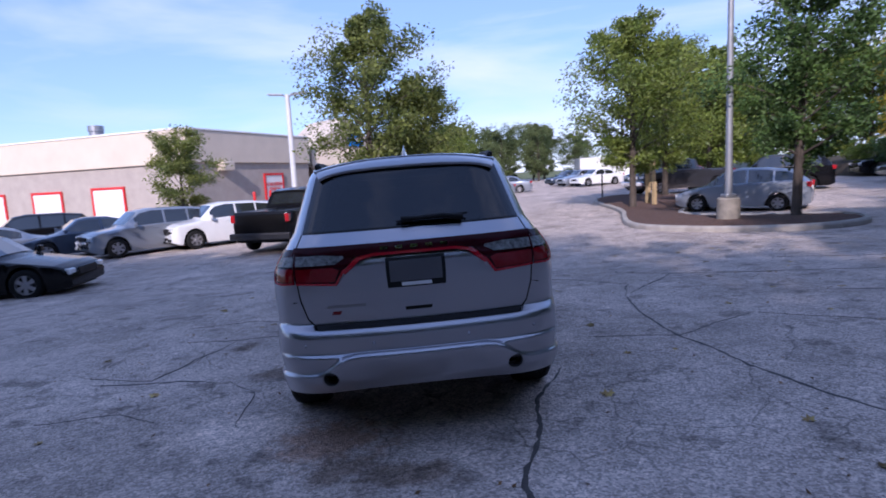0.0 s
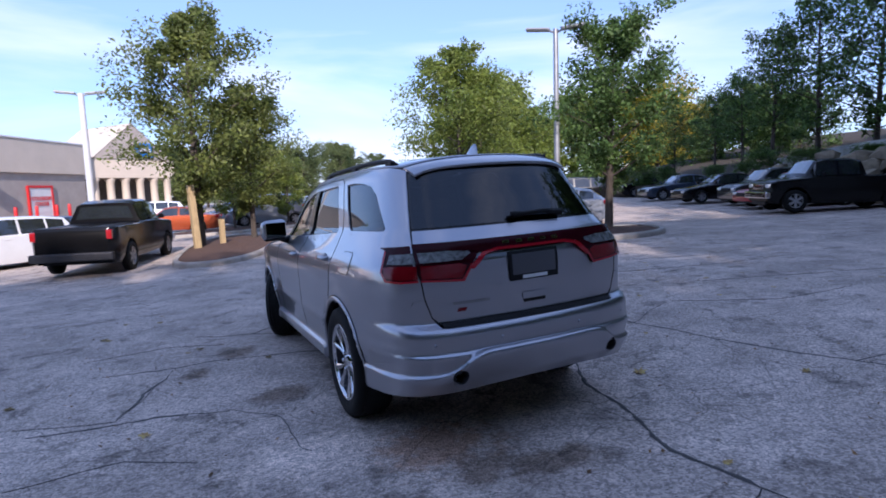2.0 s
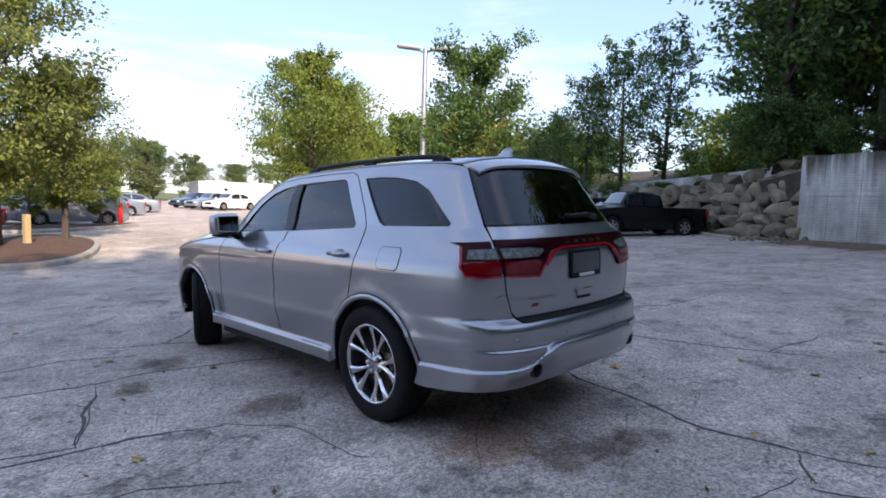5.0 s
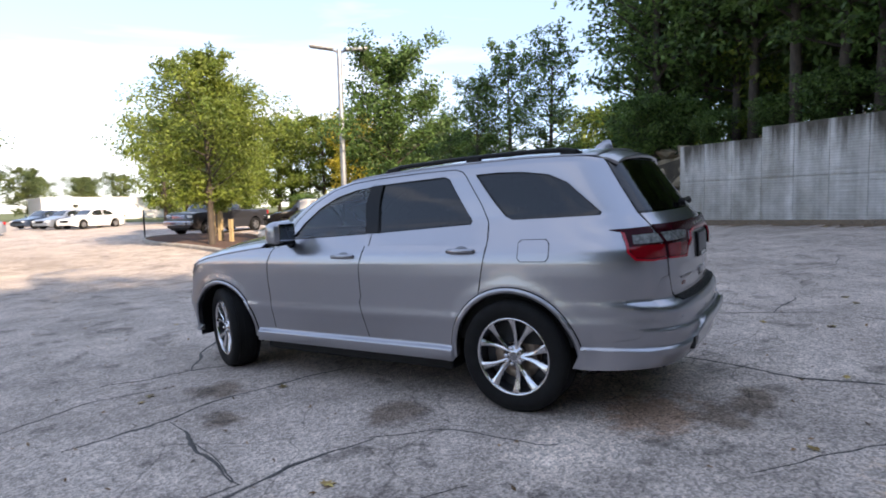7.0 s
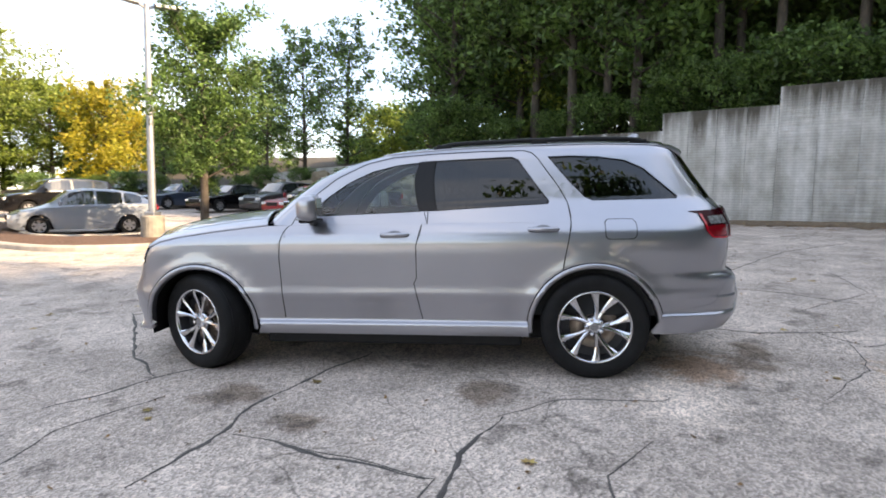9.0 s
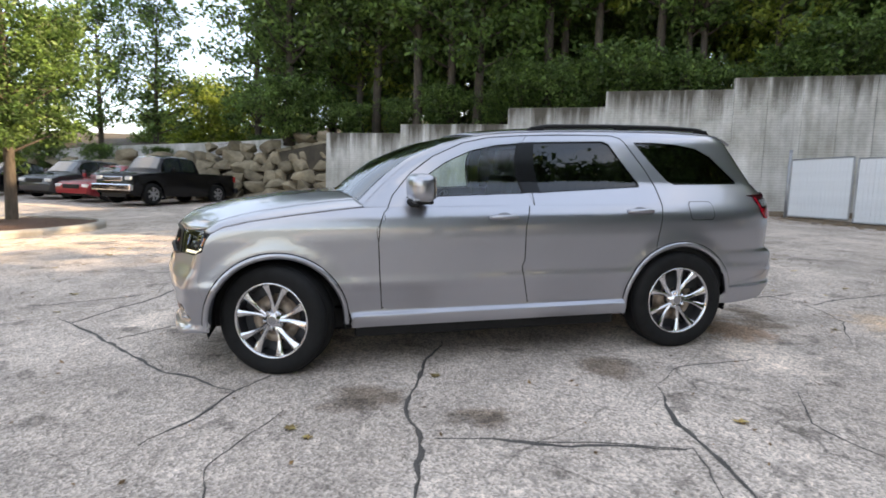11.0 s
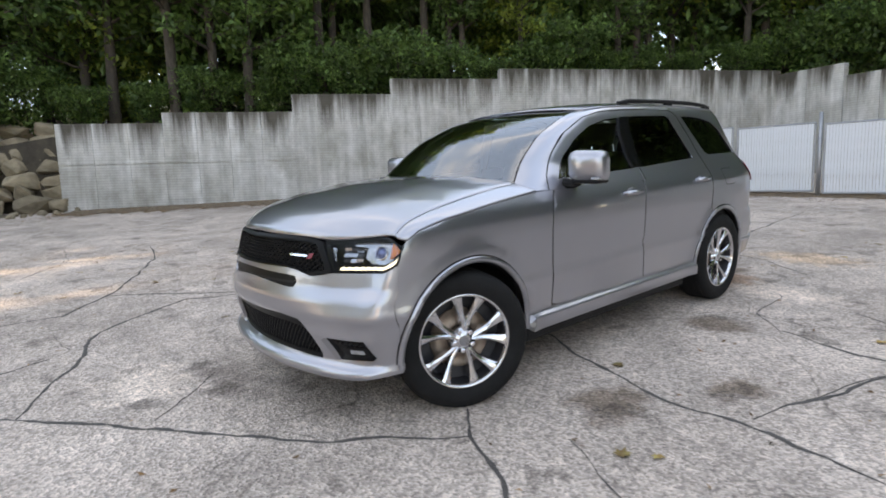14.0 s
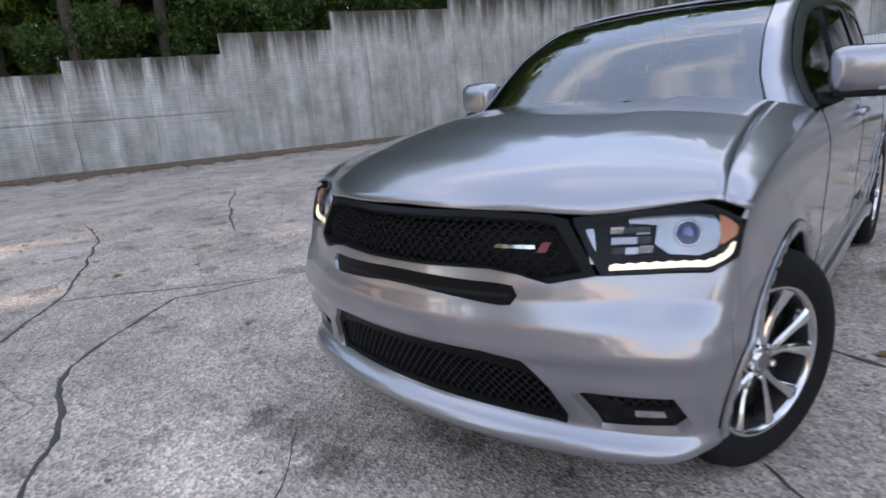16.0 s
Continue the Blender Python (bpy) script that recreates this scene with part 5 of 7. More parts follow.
    part("projector_lens", bm, mat("projector_glass", (0.12, 0.15, 0.3), rough=0.03, metal=0.6, var=0.1, coat=1.0), head, smooth=True)
    panel("lamp_cover", fm(HL), GLASS_CLEAR, head, off=0.004, rim=0)


# ---- wheels ----
def wheel_mesh_parts():
    """One wheel at the origin, axle along x, outer face towards -x."""
    w = empty("wheel", Matrix(), "", "")
    bm = bmesh.new()
    lathe(bm, [(0.262, -0.118), (0.285, -0.128), (0.32, -0.134), (0.352, -0.130), (0.372, -0.116), (0.382, -0.09), (0.3855, -0.05), (0.3865, 0.0), (0.3855, 0.05), (0.382, 0.09), (0.37, 0.118), (0.32, 0.134), (0.262, 0.118)], 72, "x")
    part("tyre", bm, RUBBER, w, "black tyre", smooth=True)
    bm = bmesh.new()
    for o in (-0.075, -0.025, 0.025, 0.075):
        lathe(bm, [(0.3868, o - 0.004), (0.380, o), (0.3868, o + 0.004)], 72, "x")
    part("tread_groove", bm, PLASTIC, w)
    bm = bmesh.new()
    lathe(bm, [(0.264, -0.112), (0.266, -0.118), (0.258, -0.122), (0.250, -0.116), (0.246, -0.100)], 72, "x")
    rim = part("rim", bm, POLISH, w, "polished alloy rim with five split spokes", smooth=True)
    bm = bmesh.new()
    lathe(bm, [(0.236, -0.02), (0.19, -0.012), (0.05, -0.012)], 48, "x")
    lathe(bm, [(0.246, -0.100), (0.238, -0.06), (0.236, 0.11)], 72, "x")
    part("rim_back", bm, DARKALLOY, rim, smooth=True)
    bm = bmesh.new()
    lathe(bm, [(0.17, -0.03), (0.172, -0.022), (0.085, -0.03), (0.08, -0.05)], 40, "x")
    part("brake_disc", bm, DISC, w, smooth=True)
    spoke = bmesh.new()
    # one blade: r, angle, half width, face offset
    st = [(0.036, 3.0, 0.015, -0.092), (0.07, 6.5, 0.0145, -0.094), (0.11, 9.0, 0.0135, -0.094), (0.15, 11.5, 0.0145, -0.098), (0.19, 14.0, 0.0185, -0.106), (0.225, 15.8, 0.024, -0.113), (0.247, 16.6, 0.03, -0.116)]
    for sg in (1, -1):
        rows = []
        for r, a, h, o in st:
            a = radians(a) * sg
            c = Vector((0, r * math.sin(a), r * math.cos(a)))
            t = Vector((0, math.cos(a), -math.sin(a)))
            rows.append([spoke.verts.new(c + t * q * h + Vector((o + d, 0, 0))) for q, d in ((-1.25, 0.045), (-1, 0.006), (-0.35, 0.0), (0.5, 0.004), (1, 0.012), (1.25, 0.045))])
        for a, b in zip(rows, rows[1:]):
            for k in range(5):
                spoke.faces.new((a[k], a[k + 1], b[k + 1], b[k]))
    bmesh.ops.recalc_face_normals(spoke, faces=spoke.faces[:])
    first = part("spoke", spoke, POLISH, rim, smooth=False)
    for k in range(1, 5):
        s = new("spoke", first.data)
        s.parent = rim
        s.matrix_basis = Matrix.Rotation(radians(72 * k), 4, "X")
    first.matrix_basis = Matrix()
    bm = bmesh.new()
    lathe(bm, [(0.075, -0.05), (0.072, -0.088), (0.04, -0.094), (0.038, -0.099), (0.033, -0.1015), (0.001, -0.102)], 32, "x")
    part("hub", bm, POLISH, rim, smooth=True)
    bm = bmesh.new()
    lathe(bm, [(0.030, -0.1025), (0.001, -0.1035)], 24, "x")
    part("centre_cap", bm, mat("cap_grey", (0.32, 0.32, 0.34), rough=0.25, metal=0.8, var=0.05), rim, smooth=True)
    nut = bmesh.new()
    lathe(nut, [(0.014, -0.085), (0.0135, -0.104), (0.010, -0.107), (0.001, -0.108)], 6, "x", Matrix.Translation((0, 0, 0.0575)))
    n0 = part("wheel_nut", nut, CHROME, rim)
    for k in range(5):
        q = n0 if k == 0 else new("wheel_nut", n0.data)
        q.parent = rim
        q.matrix_basis = Matrix.Rotation(radians(72 * k + 36), 4, "X")
    return w


wheel = wheel_mesh_parts()
STEER = -21
wheel.parent = suv
wheel.matrix_parent_inverse = Matrix()
wheel.matrix_basis = pose(-0.805, 0, 0.378, 17)
for m in (pose(-0.80, 3.045, 0.378, 8, 0, STEER), pose(0.805, 0, 0.378, 0, 0, 180), pose(0.80, 3.045, 0.378, 0, 0, 180 + STEER)):
    copy_thing(wheel, m)


def liner(y, side):
    bm = bmesh.new()
    rings = []
    for x in (0.875, 0.56):
        rings.append([bm.verts.new((side * x, y + 0.462 * math.cos(radians(a)), 0.365 + 0.462 * math.sin(radians(a)))) for a in range(-12, 193, 6)])
    for k in range(len(rings[0]) - 1):
        bm.faces.new((rings[0][k], rings[0][k + 1], rings[1][k + 1], rings[1][k]))
    bm.faces.new(rings[1])
    return part("wheel_liner", bm, PLASTIC, suv)


for y in (0, 3.045):
    for s in (-1, 1):
        liner(y, s)

# underside, engine bay and cabin
part("underbody", boxm(-0.60, 0.60, -0.40, 3.45, 0.2, 0.38, bev=0.03), PLASTIC, suv)
for s in (-1, 1):
    part("floor_pan", boxm(min(s * 0.59, s * 0.85), max(s * 0.59, s * 0.85), 0.52, 2.52, 0.21, 0.36, bev=0.02), PLASTIC, suv)
part("rear_undertray", boxm(-0.72, 0.72, -0.93, -0.50, 0.34, 0.42, bev=0.02), PLASTIC, suv)
part("engine_bay", boxm(-0.54, 0.54, 2.45, 3.58, 0.36, 0.95, bev=0.03), PLASTIC, suv)
part("cargo_floor", boxm(-0.54, 0.54, -0.95, 2.45, 0.36, 0.60, bev=0.02), CLOTH, suv)
for s in (-1, 1):
    part("door_lining", boxm(s * 0.83 - 0.015, s * 0.83 + 0.015, -0.55, 2.3, 0.45, 1.12, bev=0.01), CLOTH, suv)
part("axle", boxm(-0.7, 0.7, -0.05, 0.05, 0.3, 0.42, bev=0.02), PLASTIC, suv)
part("front_axle", boxm(-0.66, 0.66, 3.0, 3.09, 0.3, 0.42, bev=0.02), PLASTIC, suv)
bm = bmesh.new()
box(bm, -0.72, 0.72, 2.02, 2.45, 0.75, 1.12, bev=0.06)
box(bm, -0.60, -0.18, 1.95, 2.2, 1.08, 1.17, bev=0.04)
part("dashboard", bm, CLOTH, suv)
bm = bmesh.new()
ring = [(-0.38 + 0.185 * math.cos(a), 1.83 - 0.06 * math.sin(a), 1.05 + 0.175 * math.sin(a)) for a in np.linspace(0, 2 * math.pi, 25)]
tube(bm, ring, 0.017, n=8, cap=False)
tube(bm, [(-0.55, 1.84, 1.05), (-0.38, 1.86, 1.04), (-0.21, 1.84, 1.05)], [0.02, 0.05, 0.02], n=8)
tube(bm, [(-0.38, 1.86, 1.04), (-0.38, 2.1, 0.98)], 0.04, n=8)
part("steering_wheel", bm, CLOTH, suv, smooth=True)


def seat(x, y, w=0.5, tall=1.0):
    bm = bmesh.new()
    box(bm, x - w / 2, x + w / 2, y - 0.05, y + 0.48, 0.62, 0.80, bev=0.05)
    st = part("car_seat", bm, CLOTH, suv)
    bm = bmesh.new()
    box(bm, -w / 2, w / 2, -0.07, 0.07, 0, 0.58 * tall, bev=0.05)
    bmesh.ops.transform(bm, matrix=Matrix.Translation((x, y, 0.78)) @ Matrix.Rotation(radians(14), 4, "X"), verts=bm.verts[:])
    part("backrest", bm, CLOTH, st)
    bm = bmesh.new()
    box(bm, -0.13, 0.13, -0.05, 0.05, 0.62 * tall, 0.80 * tall, bev=0.04)
    bmesh.ops.transform(bm, matrix=Matrix.Translation((x, y, 0.78)) @ Matrix.Rotation(radians(10), 4, "X"), verts=bm.verts[:])
    part("headrest", bm, CLOTH, st)
    bm = bmesh.new()
    for d in (-0.06, 0.06):
        tube(bm, [(d, 0, 0.54 * tall), (d, 0, 0.65 * tall)], 0.007, n=6)
    bmesh.ops.transform(bm, matrix=Matrix.Translation((x, y, 0.78)) @ Matrix.Rotation(radians(10), 4, "X"), verts=bm.verts[:])
    part("headrest_rod", bm, CHROME, st)


for x in (-0.38, 0.38):
    seat(x, 1.18)
    seat(x, 0.22, tall=0.95)
    seat(x, -0.52, w=0.46, tall=0.85)
bm = bmesh.new()
box(bm, -0.10, 0.10, -0.015, 0.015, -0.04, 0.04, bev=0.012)
bmesh.ops.transform(bm, matrix=Matrix.Translation((0, 1.88, 1.545)), verts=bm.verts[:])
part("inner_mirror", bm, PLASTIC, suv)


# door mirrors, handles, fuel flap
def door_mirror(side):
    bm = bmesh.new()
    box(bm, -0.125, 0.125, -0.06, 0.09, -0.095, 0.1, bev=0.045)
    bmesh.ops.subdivide_edges(bm, edges=[e for e in bm.edges if e.calc_length() > 0.1], cuts=2)
    for v in bm.verts:
        k = 0.5 + v.co.y * 3
        v.co.x *= 1 - 0.12 * max(0, v.co.y * 8)
        v.co.z *= 1 - 0.18 * max(0, v.co.y * 8)
        v.co.z += 0.01 * v.co.x * 4
    loc = Vector((-0.985, 2.06, 1.27))
    if side > 0:
        loc.x = -loc.x
    bmesh.ops.transform(bm, matrix=Matrix.Translation(loc) @ Matrix.Rotation(radians(-10 * side), 4, "Z"), verts=bm.verts[:])
    cap = part("door_mirror", bm, PAINT, suv, "silver door mirror on a black foot", smooth=True)
    bm = bmesh.new()
    box(bm, -0.10, 0.10, -0.062, 0.06, -0.028, 0.0, bev=0.012)
    bmesh.ops.transform(bm, matrix=Matrix.Translation(loc + Vector((0, 0, -0.078))), verts=bm.verts[:])
    tube(bm, [loc + Vector((-side * 0.07, 0.0, -0.095)), loc + Vector((-side * 0.11, 0.02, -0.11)), loc + Vector((-side * 0.165, 0.05, -0.105))], [0.026, 0.03, 0.042], n=10)
    part("mirror_foot", bm, PLASTIC, cap)
    bm = bmesh.new()
    box(bm, -0.1, 0.1, -0.066, -0.058, -0.07, 0.075, bev=0.003)
    bmesh.ops.transform(bm, matrix=Matrix.Translation(loc) @ Matrix.Rotation(radians(-10 * side), 4, "Z"), verts=bm.verts[:])
    part("mirror_glass", bm, mat("mirror_silver", (0.4, 0.42, 0.44), rough=0.02, metal=1, var=0.01), cap)
    bm = bmesh.new()
    box(bm, side * 0.085 - 0.03, side * 0.085 + 0.03, 0.0, 0.075, -0.082, -0.066, bev=0.006)
    bmesh.ops.transform(bm, matrix=Matrix.Translation(loc), verts=bm.verts[:])
    part("mirror_indicator", bm, CLEARLENS, cap)


door_mirror(-1)
door_mirror(1)
for doors, y0, y1, z in ((front_doors, 1.34, 1.555, 1.058), (rear_doors, 0.25, 0.465, 1.086)):
    for i, d in enumerate(doors):
        s = (1, -1)[i]
        ym = (y0 + y1) / 2
        a, b, c = (skin(*S(y, z)) for y in (y0 + 0.015, ym, y1 - 0.015))
        bm = bmesh.new()
        tube(bm, [a + Vector((0.004, -0.012, 0)), a + Vector((-0.02, 0, 0.001)), b + Vector((-0.036, 0, 0.003)), c + Vector((-0.026, 0, 0.001)), c + Vector((0.004, 0.012, 0))], [0.012, 0.016, 0.0175, 0.0165, 0.012], n=12)
        if s < 0:
            for v in bm.verts:
                v.co.x = -v.co.x
            bmesh.ops.reverse_faces(bm, faces=bm.faces[:])
        part("door_handle", bm, PAINT, d, "silver door handle", smooth=True)
        bm = bmesh.new()
        bmesh.ops.create_uvsphere(bm, u_segments=18, v_segments=10, radius=1, matrix=Matrix.Translation(b + Vector((0.008, 0, 0.0))) @ Matrix.Diagonal((0.014, 0.06, 0.034, 1)))
        if s < 0:
            for v in bm.verts:
                v.co.x = -v.co.x
        part("handle_cup", bm, mat("handle_shadow_cup", (0.2, 0.2, 0.215), rough=0.4, metal=0.7, var=0.03), d, smooth=True)
fl = [S(-0.095, 1.015), S(-0.075, 1.035), S(-0.07, 1.125), S(-0.09, 1.148), S(-0.255, 1.148), S(-0.278, 1.125), S(-0.282, 1.04), S(-0.262, 1.015)]
panel("fuel_flap_gap", inset(fl, 1.05, 1.07), PLASTIC, suv, off=0.0016, rim=0)
panel("fuel_flap", fl, PAINT, suv, off=0.0035, rim=0.004)

# roof rails, antenna, sunroof, wipers
for s in (-1, 1):
    bm = bmesh.new()
    pts = []
    for y in np.linspace(1.18, -0.42, 22):
        e = skin(*S(y, roof_edge(y), True), True)
        k = min(1, (1.18 - y) / 0.16, (y + 0.42) / 0.1)
        pts.append((s * (abs(e.x) - 0.035), y, e.z + 0.014 + 0.03 * max(0, k) ** 0.6))
    tube(bm, pts, [0.017] * len(pts), n=8)
    rail = part("roof_rail", bm, PLASTIC, suv, "black roof rail", smooth=True)
    for y in (1.1, 0.38, -0.34):
        bm = bmesh.new()
        e = skin(*S(y, roof_edge(y), True), True)
        box(bm, s * (abs(e.x) - 0.035) - 0.016, s * (abs(e.x) - 0.035) + 0.016, y - 0.06, y + 0.06, e.z - 0.005, e.z + 0.044, bev=0.008)
        part("rail_foot", bm, PLASTIC, rail)
bm = bmesh.new()
rows = []
for f in np.linspace(0, 1, 9):
    y = -0.30 - 0.17 * f
    h = 0.09 * math.sin(math.pi * min(1, f * 0.62 + 0.02)) ** 1.4 if f < 1 else 0.0
    w = 0.032 * (1 - 0.6 * f) * (0.4 + 0.6 * math.sin(math.pi * min(1, f + 0.08)))
    rows.append([bm.verts.new((q * w, y, 1.738 - 0.03 * f + max(0.001, h) * k)) for q, k in ((-1, 0), (-0.55, 0.6), (0, 1), (0.55, 0.6), (1, 0))])
for a, b in zip(rows, rows[1:]):
    for k in range(4):
        bm.faces.new((a[k], a[k + 1], b[k + 1], b[k]))
part("antenna_fin", bm, PAINT, suv, smooth=True)
surf_grid("sunroof", lambda u, v: ((u - 0.5) * 0.82, 0.72 + 0.62 * v, roof_pt(0.5 + (u - 0.5) * 0.63, (0.72 + 0.62 * v + 0.52) / 2.12)[2] + 0.004), 14, 10, GLOSSBLK, suv, thick=0.004)
bm = bmesh.new()
p0 = skin(0, 1.325)
tube(bm, [Vector((0.30, p0.y - 0.02, 1.315)), Vector((0.18, p0.y - 0.035, 1.335)), Vector((0.03, p0.y - 0.03, 1.33)), Vector((-0.06, p0.y - 0.03, 1.325))], [0.02, 0.016, 0.013, 0.022], n=8)
tube(bm, [Vector((0.33, p0.y - 0.01, 1.336)), Vector((-0.09, p0.y - 0.022, 1.318))], [0.007, 0.007], n=6)
part("rear_wiper", bm, PLASTIC, suv, smooth=True)
for x0, x1 in ((-0.62, -0.05), (0.0, 0.55)):
    bm = bmesh.new()
    pts = []
    for f in np.linspace(0, 1, 7):
        x = x0 + (x1 - x0) * f
        z = 1.162 + 0.012 * math.sin(math.pi * f)
        p, zz = F(x, z, True)
        pts.append(skin(p, zz, True) + skin_n(p, zz, True) * 0.015)
    tube(bm, pts, [0.008] * 7, n=6)
    part("windscreen_wiper", bm, PLASTIC, suv, smooth=True)
for x in (-0.28, 0.28):
    bm = bmesh.new()
    c = Vector(hood_pt(0.5 + x / 1.8, 0.12)) + Vector((0, 0, 0.004))
    box(bm, c.x - 0.014, c.x + 0.014, c.y - 0.02, c.y + 0.012, c.z - 0.003, c.z + 0.012, bev=0.004)
    part("washer_jet", bm, PLASTIC, suv)


# ---- site: gates, boulders, islands, lamps, buildings ----
WHITE_SLAT = mat("white_privacy_slats", (0.62, 0.64, 0.67), rough=0.55, var=0.08, scale=3, bump=0.15, bscale=60)


def gate(x0, x1, y0, y1, h=1.72):
    d = Vector((x1 - x0, y1 - y0, 0))
    L = d.length
    z = ground_z((x0 + x1) / 2, (y0 + y1) / 2)
    e = empty("fence_gate", Matrix.Translation((x0, y0, z)) @ Matrix.Rotation(math.atan2(d.y, d.x), 4, "Z"), "chain-link gate filled with white privacy slats", "gate", "enclosure gates")
    bm = bmesh.new()
    fr = [(0.04, 0, 0.1), (0.04, 0, h), (L - 0.04, 0, h), (L - 0.04, 0, 0.1)]
    for a, b in zip(fr, fr[1:] + fr[:1]):
        tube(bm, [a, b], 0.022, n=8)
    part("gate_frame", bm, GALV, e)
    n = int((L - 0.12) / 0.062)
    me = None
    for i in range(n):
        x = 0.07 + i * (L - 0.14) / n
        if me is None:
            s = part("slat", boxm(0, 0.056, -0.006, 0.006, 0.12, h - 0.02, bev=0.003), WHITE_SLAT, e)
            me = s.data
        else:
            s = new("slat", me)
            s.parent = e
        s.location = (x, 0.003 * (i % 2), 0)
    bm = bmesh.new()
    k = 0.0
    while k < L - 0.1:
        for sg in (1, -1):
            a = Vector((0.05 + k, 0.012, 0.12 if sg > 0 else h - 0.02))
            run = min(h - 0.14, L - 0.05 - a.x)
            b = a + Vector((run, 0, run * sg))
            tube(bm, [a, b], 0.0022, n=3, cap=False)
        k += 0.12
    part("link_mesh", bm, GALV, e)


for x0, x1 in ((9.2, 7.15), (7.1, 5.1), (5.0, 3.32), (3.27, 1.42), (1.3, -0.6), (-0.65, -2.5)):
    gate(x0, x1, -10.6, -10.6)
for x in (5.05, 1.36, 9.25):
    bm = bmesh.new()
    z = ground_z(x, -10.6)
    tube(bm, [(x, -10.62, z - 0.1), (x, -10.62, z + 1.95)], 0.045, n=12)
    lathe(bm, [(0.05, 0), (0.045, 0.03), (0.001, 0.045)], 12, "z", Matrix.Translation((x, -10.62, z + 1.95)))
    tagged(part("gate_post", bm, GALV, smooth=True), "round galvanised steel gate post", "post", "gate posts")


sign = empty("notice", pose(-0.28, -10.57, 1.42), "white notice with dark lettering fixed to the gate", "sign")
part("sign_plate", boxm(-0.23, 0.23, 0.0, 0.012, -0.28, 0.28, bev=0.003), mat("sign_white", (0.75, 0.75, 0.75), rough=0.5, var=0.04), sign)
for k, (w, q) in enumerate(((0.15, 0.15), (0.17, 0.0), (0.16, -0.15))):
    part("lettering", boxm(-w, w, 0.0125, 0.016, q - 0.035, q + 0.035), mat("sign_lettering", (0.2, 0.1, 0.12), rough=0.5, var=0.1), sign)


# bank behind the wall and the boulders
def bank():
    V, Fc = [], []
    cols = []
    for s in np.arange(-26, 28.1, 2.0):
        if s >= 0:
            top = float(np.interp(s, (0, 3.2, 3.3, 7.4, 7.5, 10.9, 11, 15, 28), (3.2, 3.2, 3.5, 3.5, 4.1, 4.1, 4.65, 5.0, 5.1))) - 0.22
            base = wall_point(s, -0.28, 0)
            back = -WALL_N
        else:
            f = -s / 26
            base = Vector((21.2 + 7.4 * f ** 0.7, 3.0 + 33 * f, 0))
            top = 2.6 - 1.5 * min(1, f * 2)
            back = Vector((0.95, -0.3, 0)).normalized()
        row = []
        for d, up in ((0, -top - 0.6), (0, 0), (1.5, 0.15), (4, 0.5), (9, 1.6), (20, 3.6), (45, 5.0)):
            q = base + back * d
            row.append(Vector((q.x, q.y, top + up + (0.12 * noise.noise(q * 0.6) if d else 0))))
        cols.append(row)
    for i, row in enumerate(cols):
        V += row
    n = 7
    Fc = [(i * n + j, (i + 1) * n + j, (i + 1) * n + j + 1, i * n + j + 1) for i in range(len(cols) - 1) for j in range(n - 1)]
    tagged(raw("bank", V, Fc, SOIL, smooth=True), "dark leaf-littered woodland bank above the walls", "ground", kind="structure")
    # the bank behind the gates
    V = [(6, -21.45, 4.7), (3.35, -20.75, 4.3), (-13, -16.85, 4.2), (-40, -16, 3.5), (-40, -50, 6), (6, -50, 6.5), (30, -50, 6.5)]
    tagged(raw("bank", V, [(0, 1, 2, 3, 4, 5, 6)], SOIL), "dark woodland bank behind the gates", "ground", kind="structure")
    V = [(-40, -16, 3.5), (-13, -16.85, 4.2), (-13, -15.5, 0.0), (-40, -14, -1)]
    raw_w = raw("bank", V, [(0, 1, 2, 3)], SOIL)
    tagged(raw_w, "earth slope beside the return wall", "ground", kind="structure")


bank()


def boulder_meshes():
    """Broken quarry blocks: hulls with worn edges."""
    out = []
    for k in range(10):
        rn = random.Random(200 + k)
        bm = bmesh.new()
        for _ in range(15):
            q = Vector((rn.uniform(-1, 1), rn.uniform(-1, 1), rn.uniform(-1, 1)))
            m = max(abs(c) for c in q)
            bm.verts.new(q / m * 0.5 * rn.uniform(0.82, 1.0))
        r = bmesh.ops.convex_hull(bm, input=bm.verts[:])
        bmesh.ops.delete(bm, geom=[v for v in r["geom_interior"] if isinstance(v, bmesh.types.BMVert)], context="VERTS")
        bmesh.ops.bevel(bm, geom=bm.edges[:], offset=0.045, segments=2, affect="EDGES", profile=0.6)
        for v in bm.verts:
            v.co += v.co.normalized() * 0.03 * noise.noise(v.co * 6 + Vector((k, 0, 0)))
        me = bpy.data.meshes.new("boulder")
        bm.to_mesh(me)
        bm.free()
        me.materials.append(ROCK)
        out.append(me)
    return out


BOULD = boulder_meshes()
bw = empty("boulder_wall", Matrix(), "dry-stacked retaining wall of tan and grey boulders", "wall", kind="structure")
rb = random.Random(9)


def boulder_line(f):
    return Vector((19.4 + 6.6 * max(f, 0) ** 0.8 + 0.4 * math.sin(f * 7), 2.9 + 15 * f, 0))


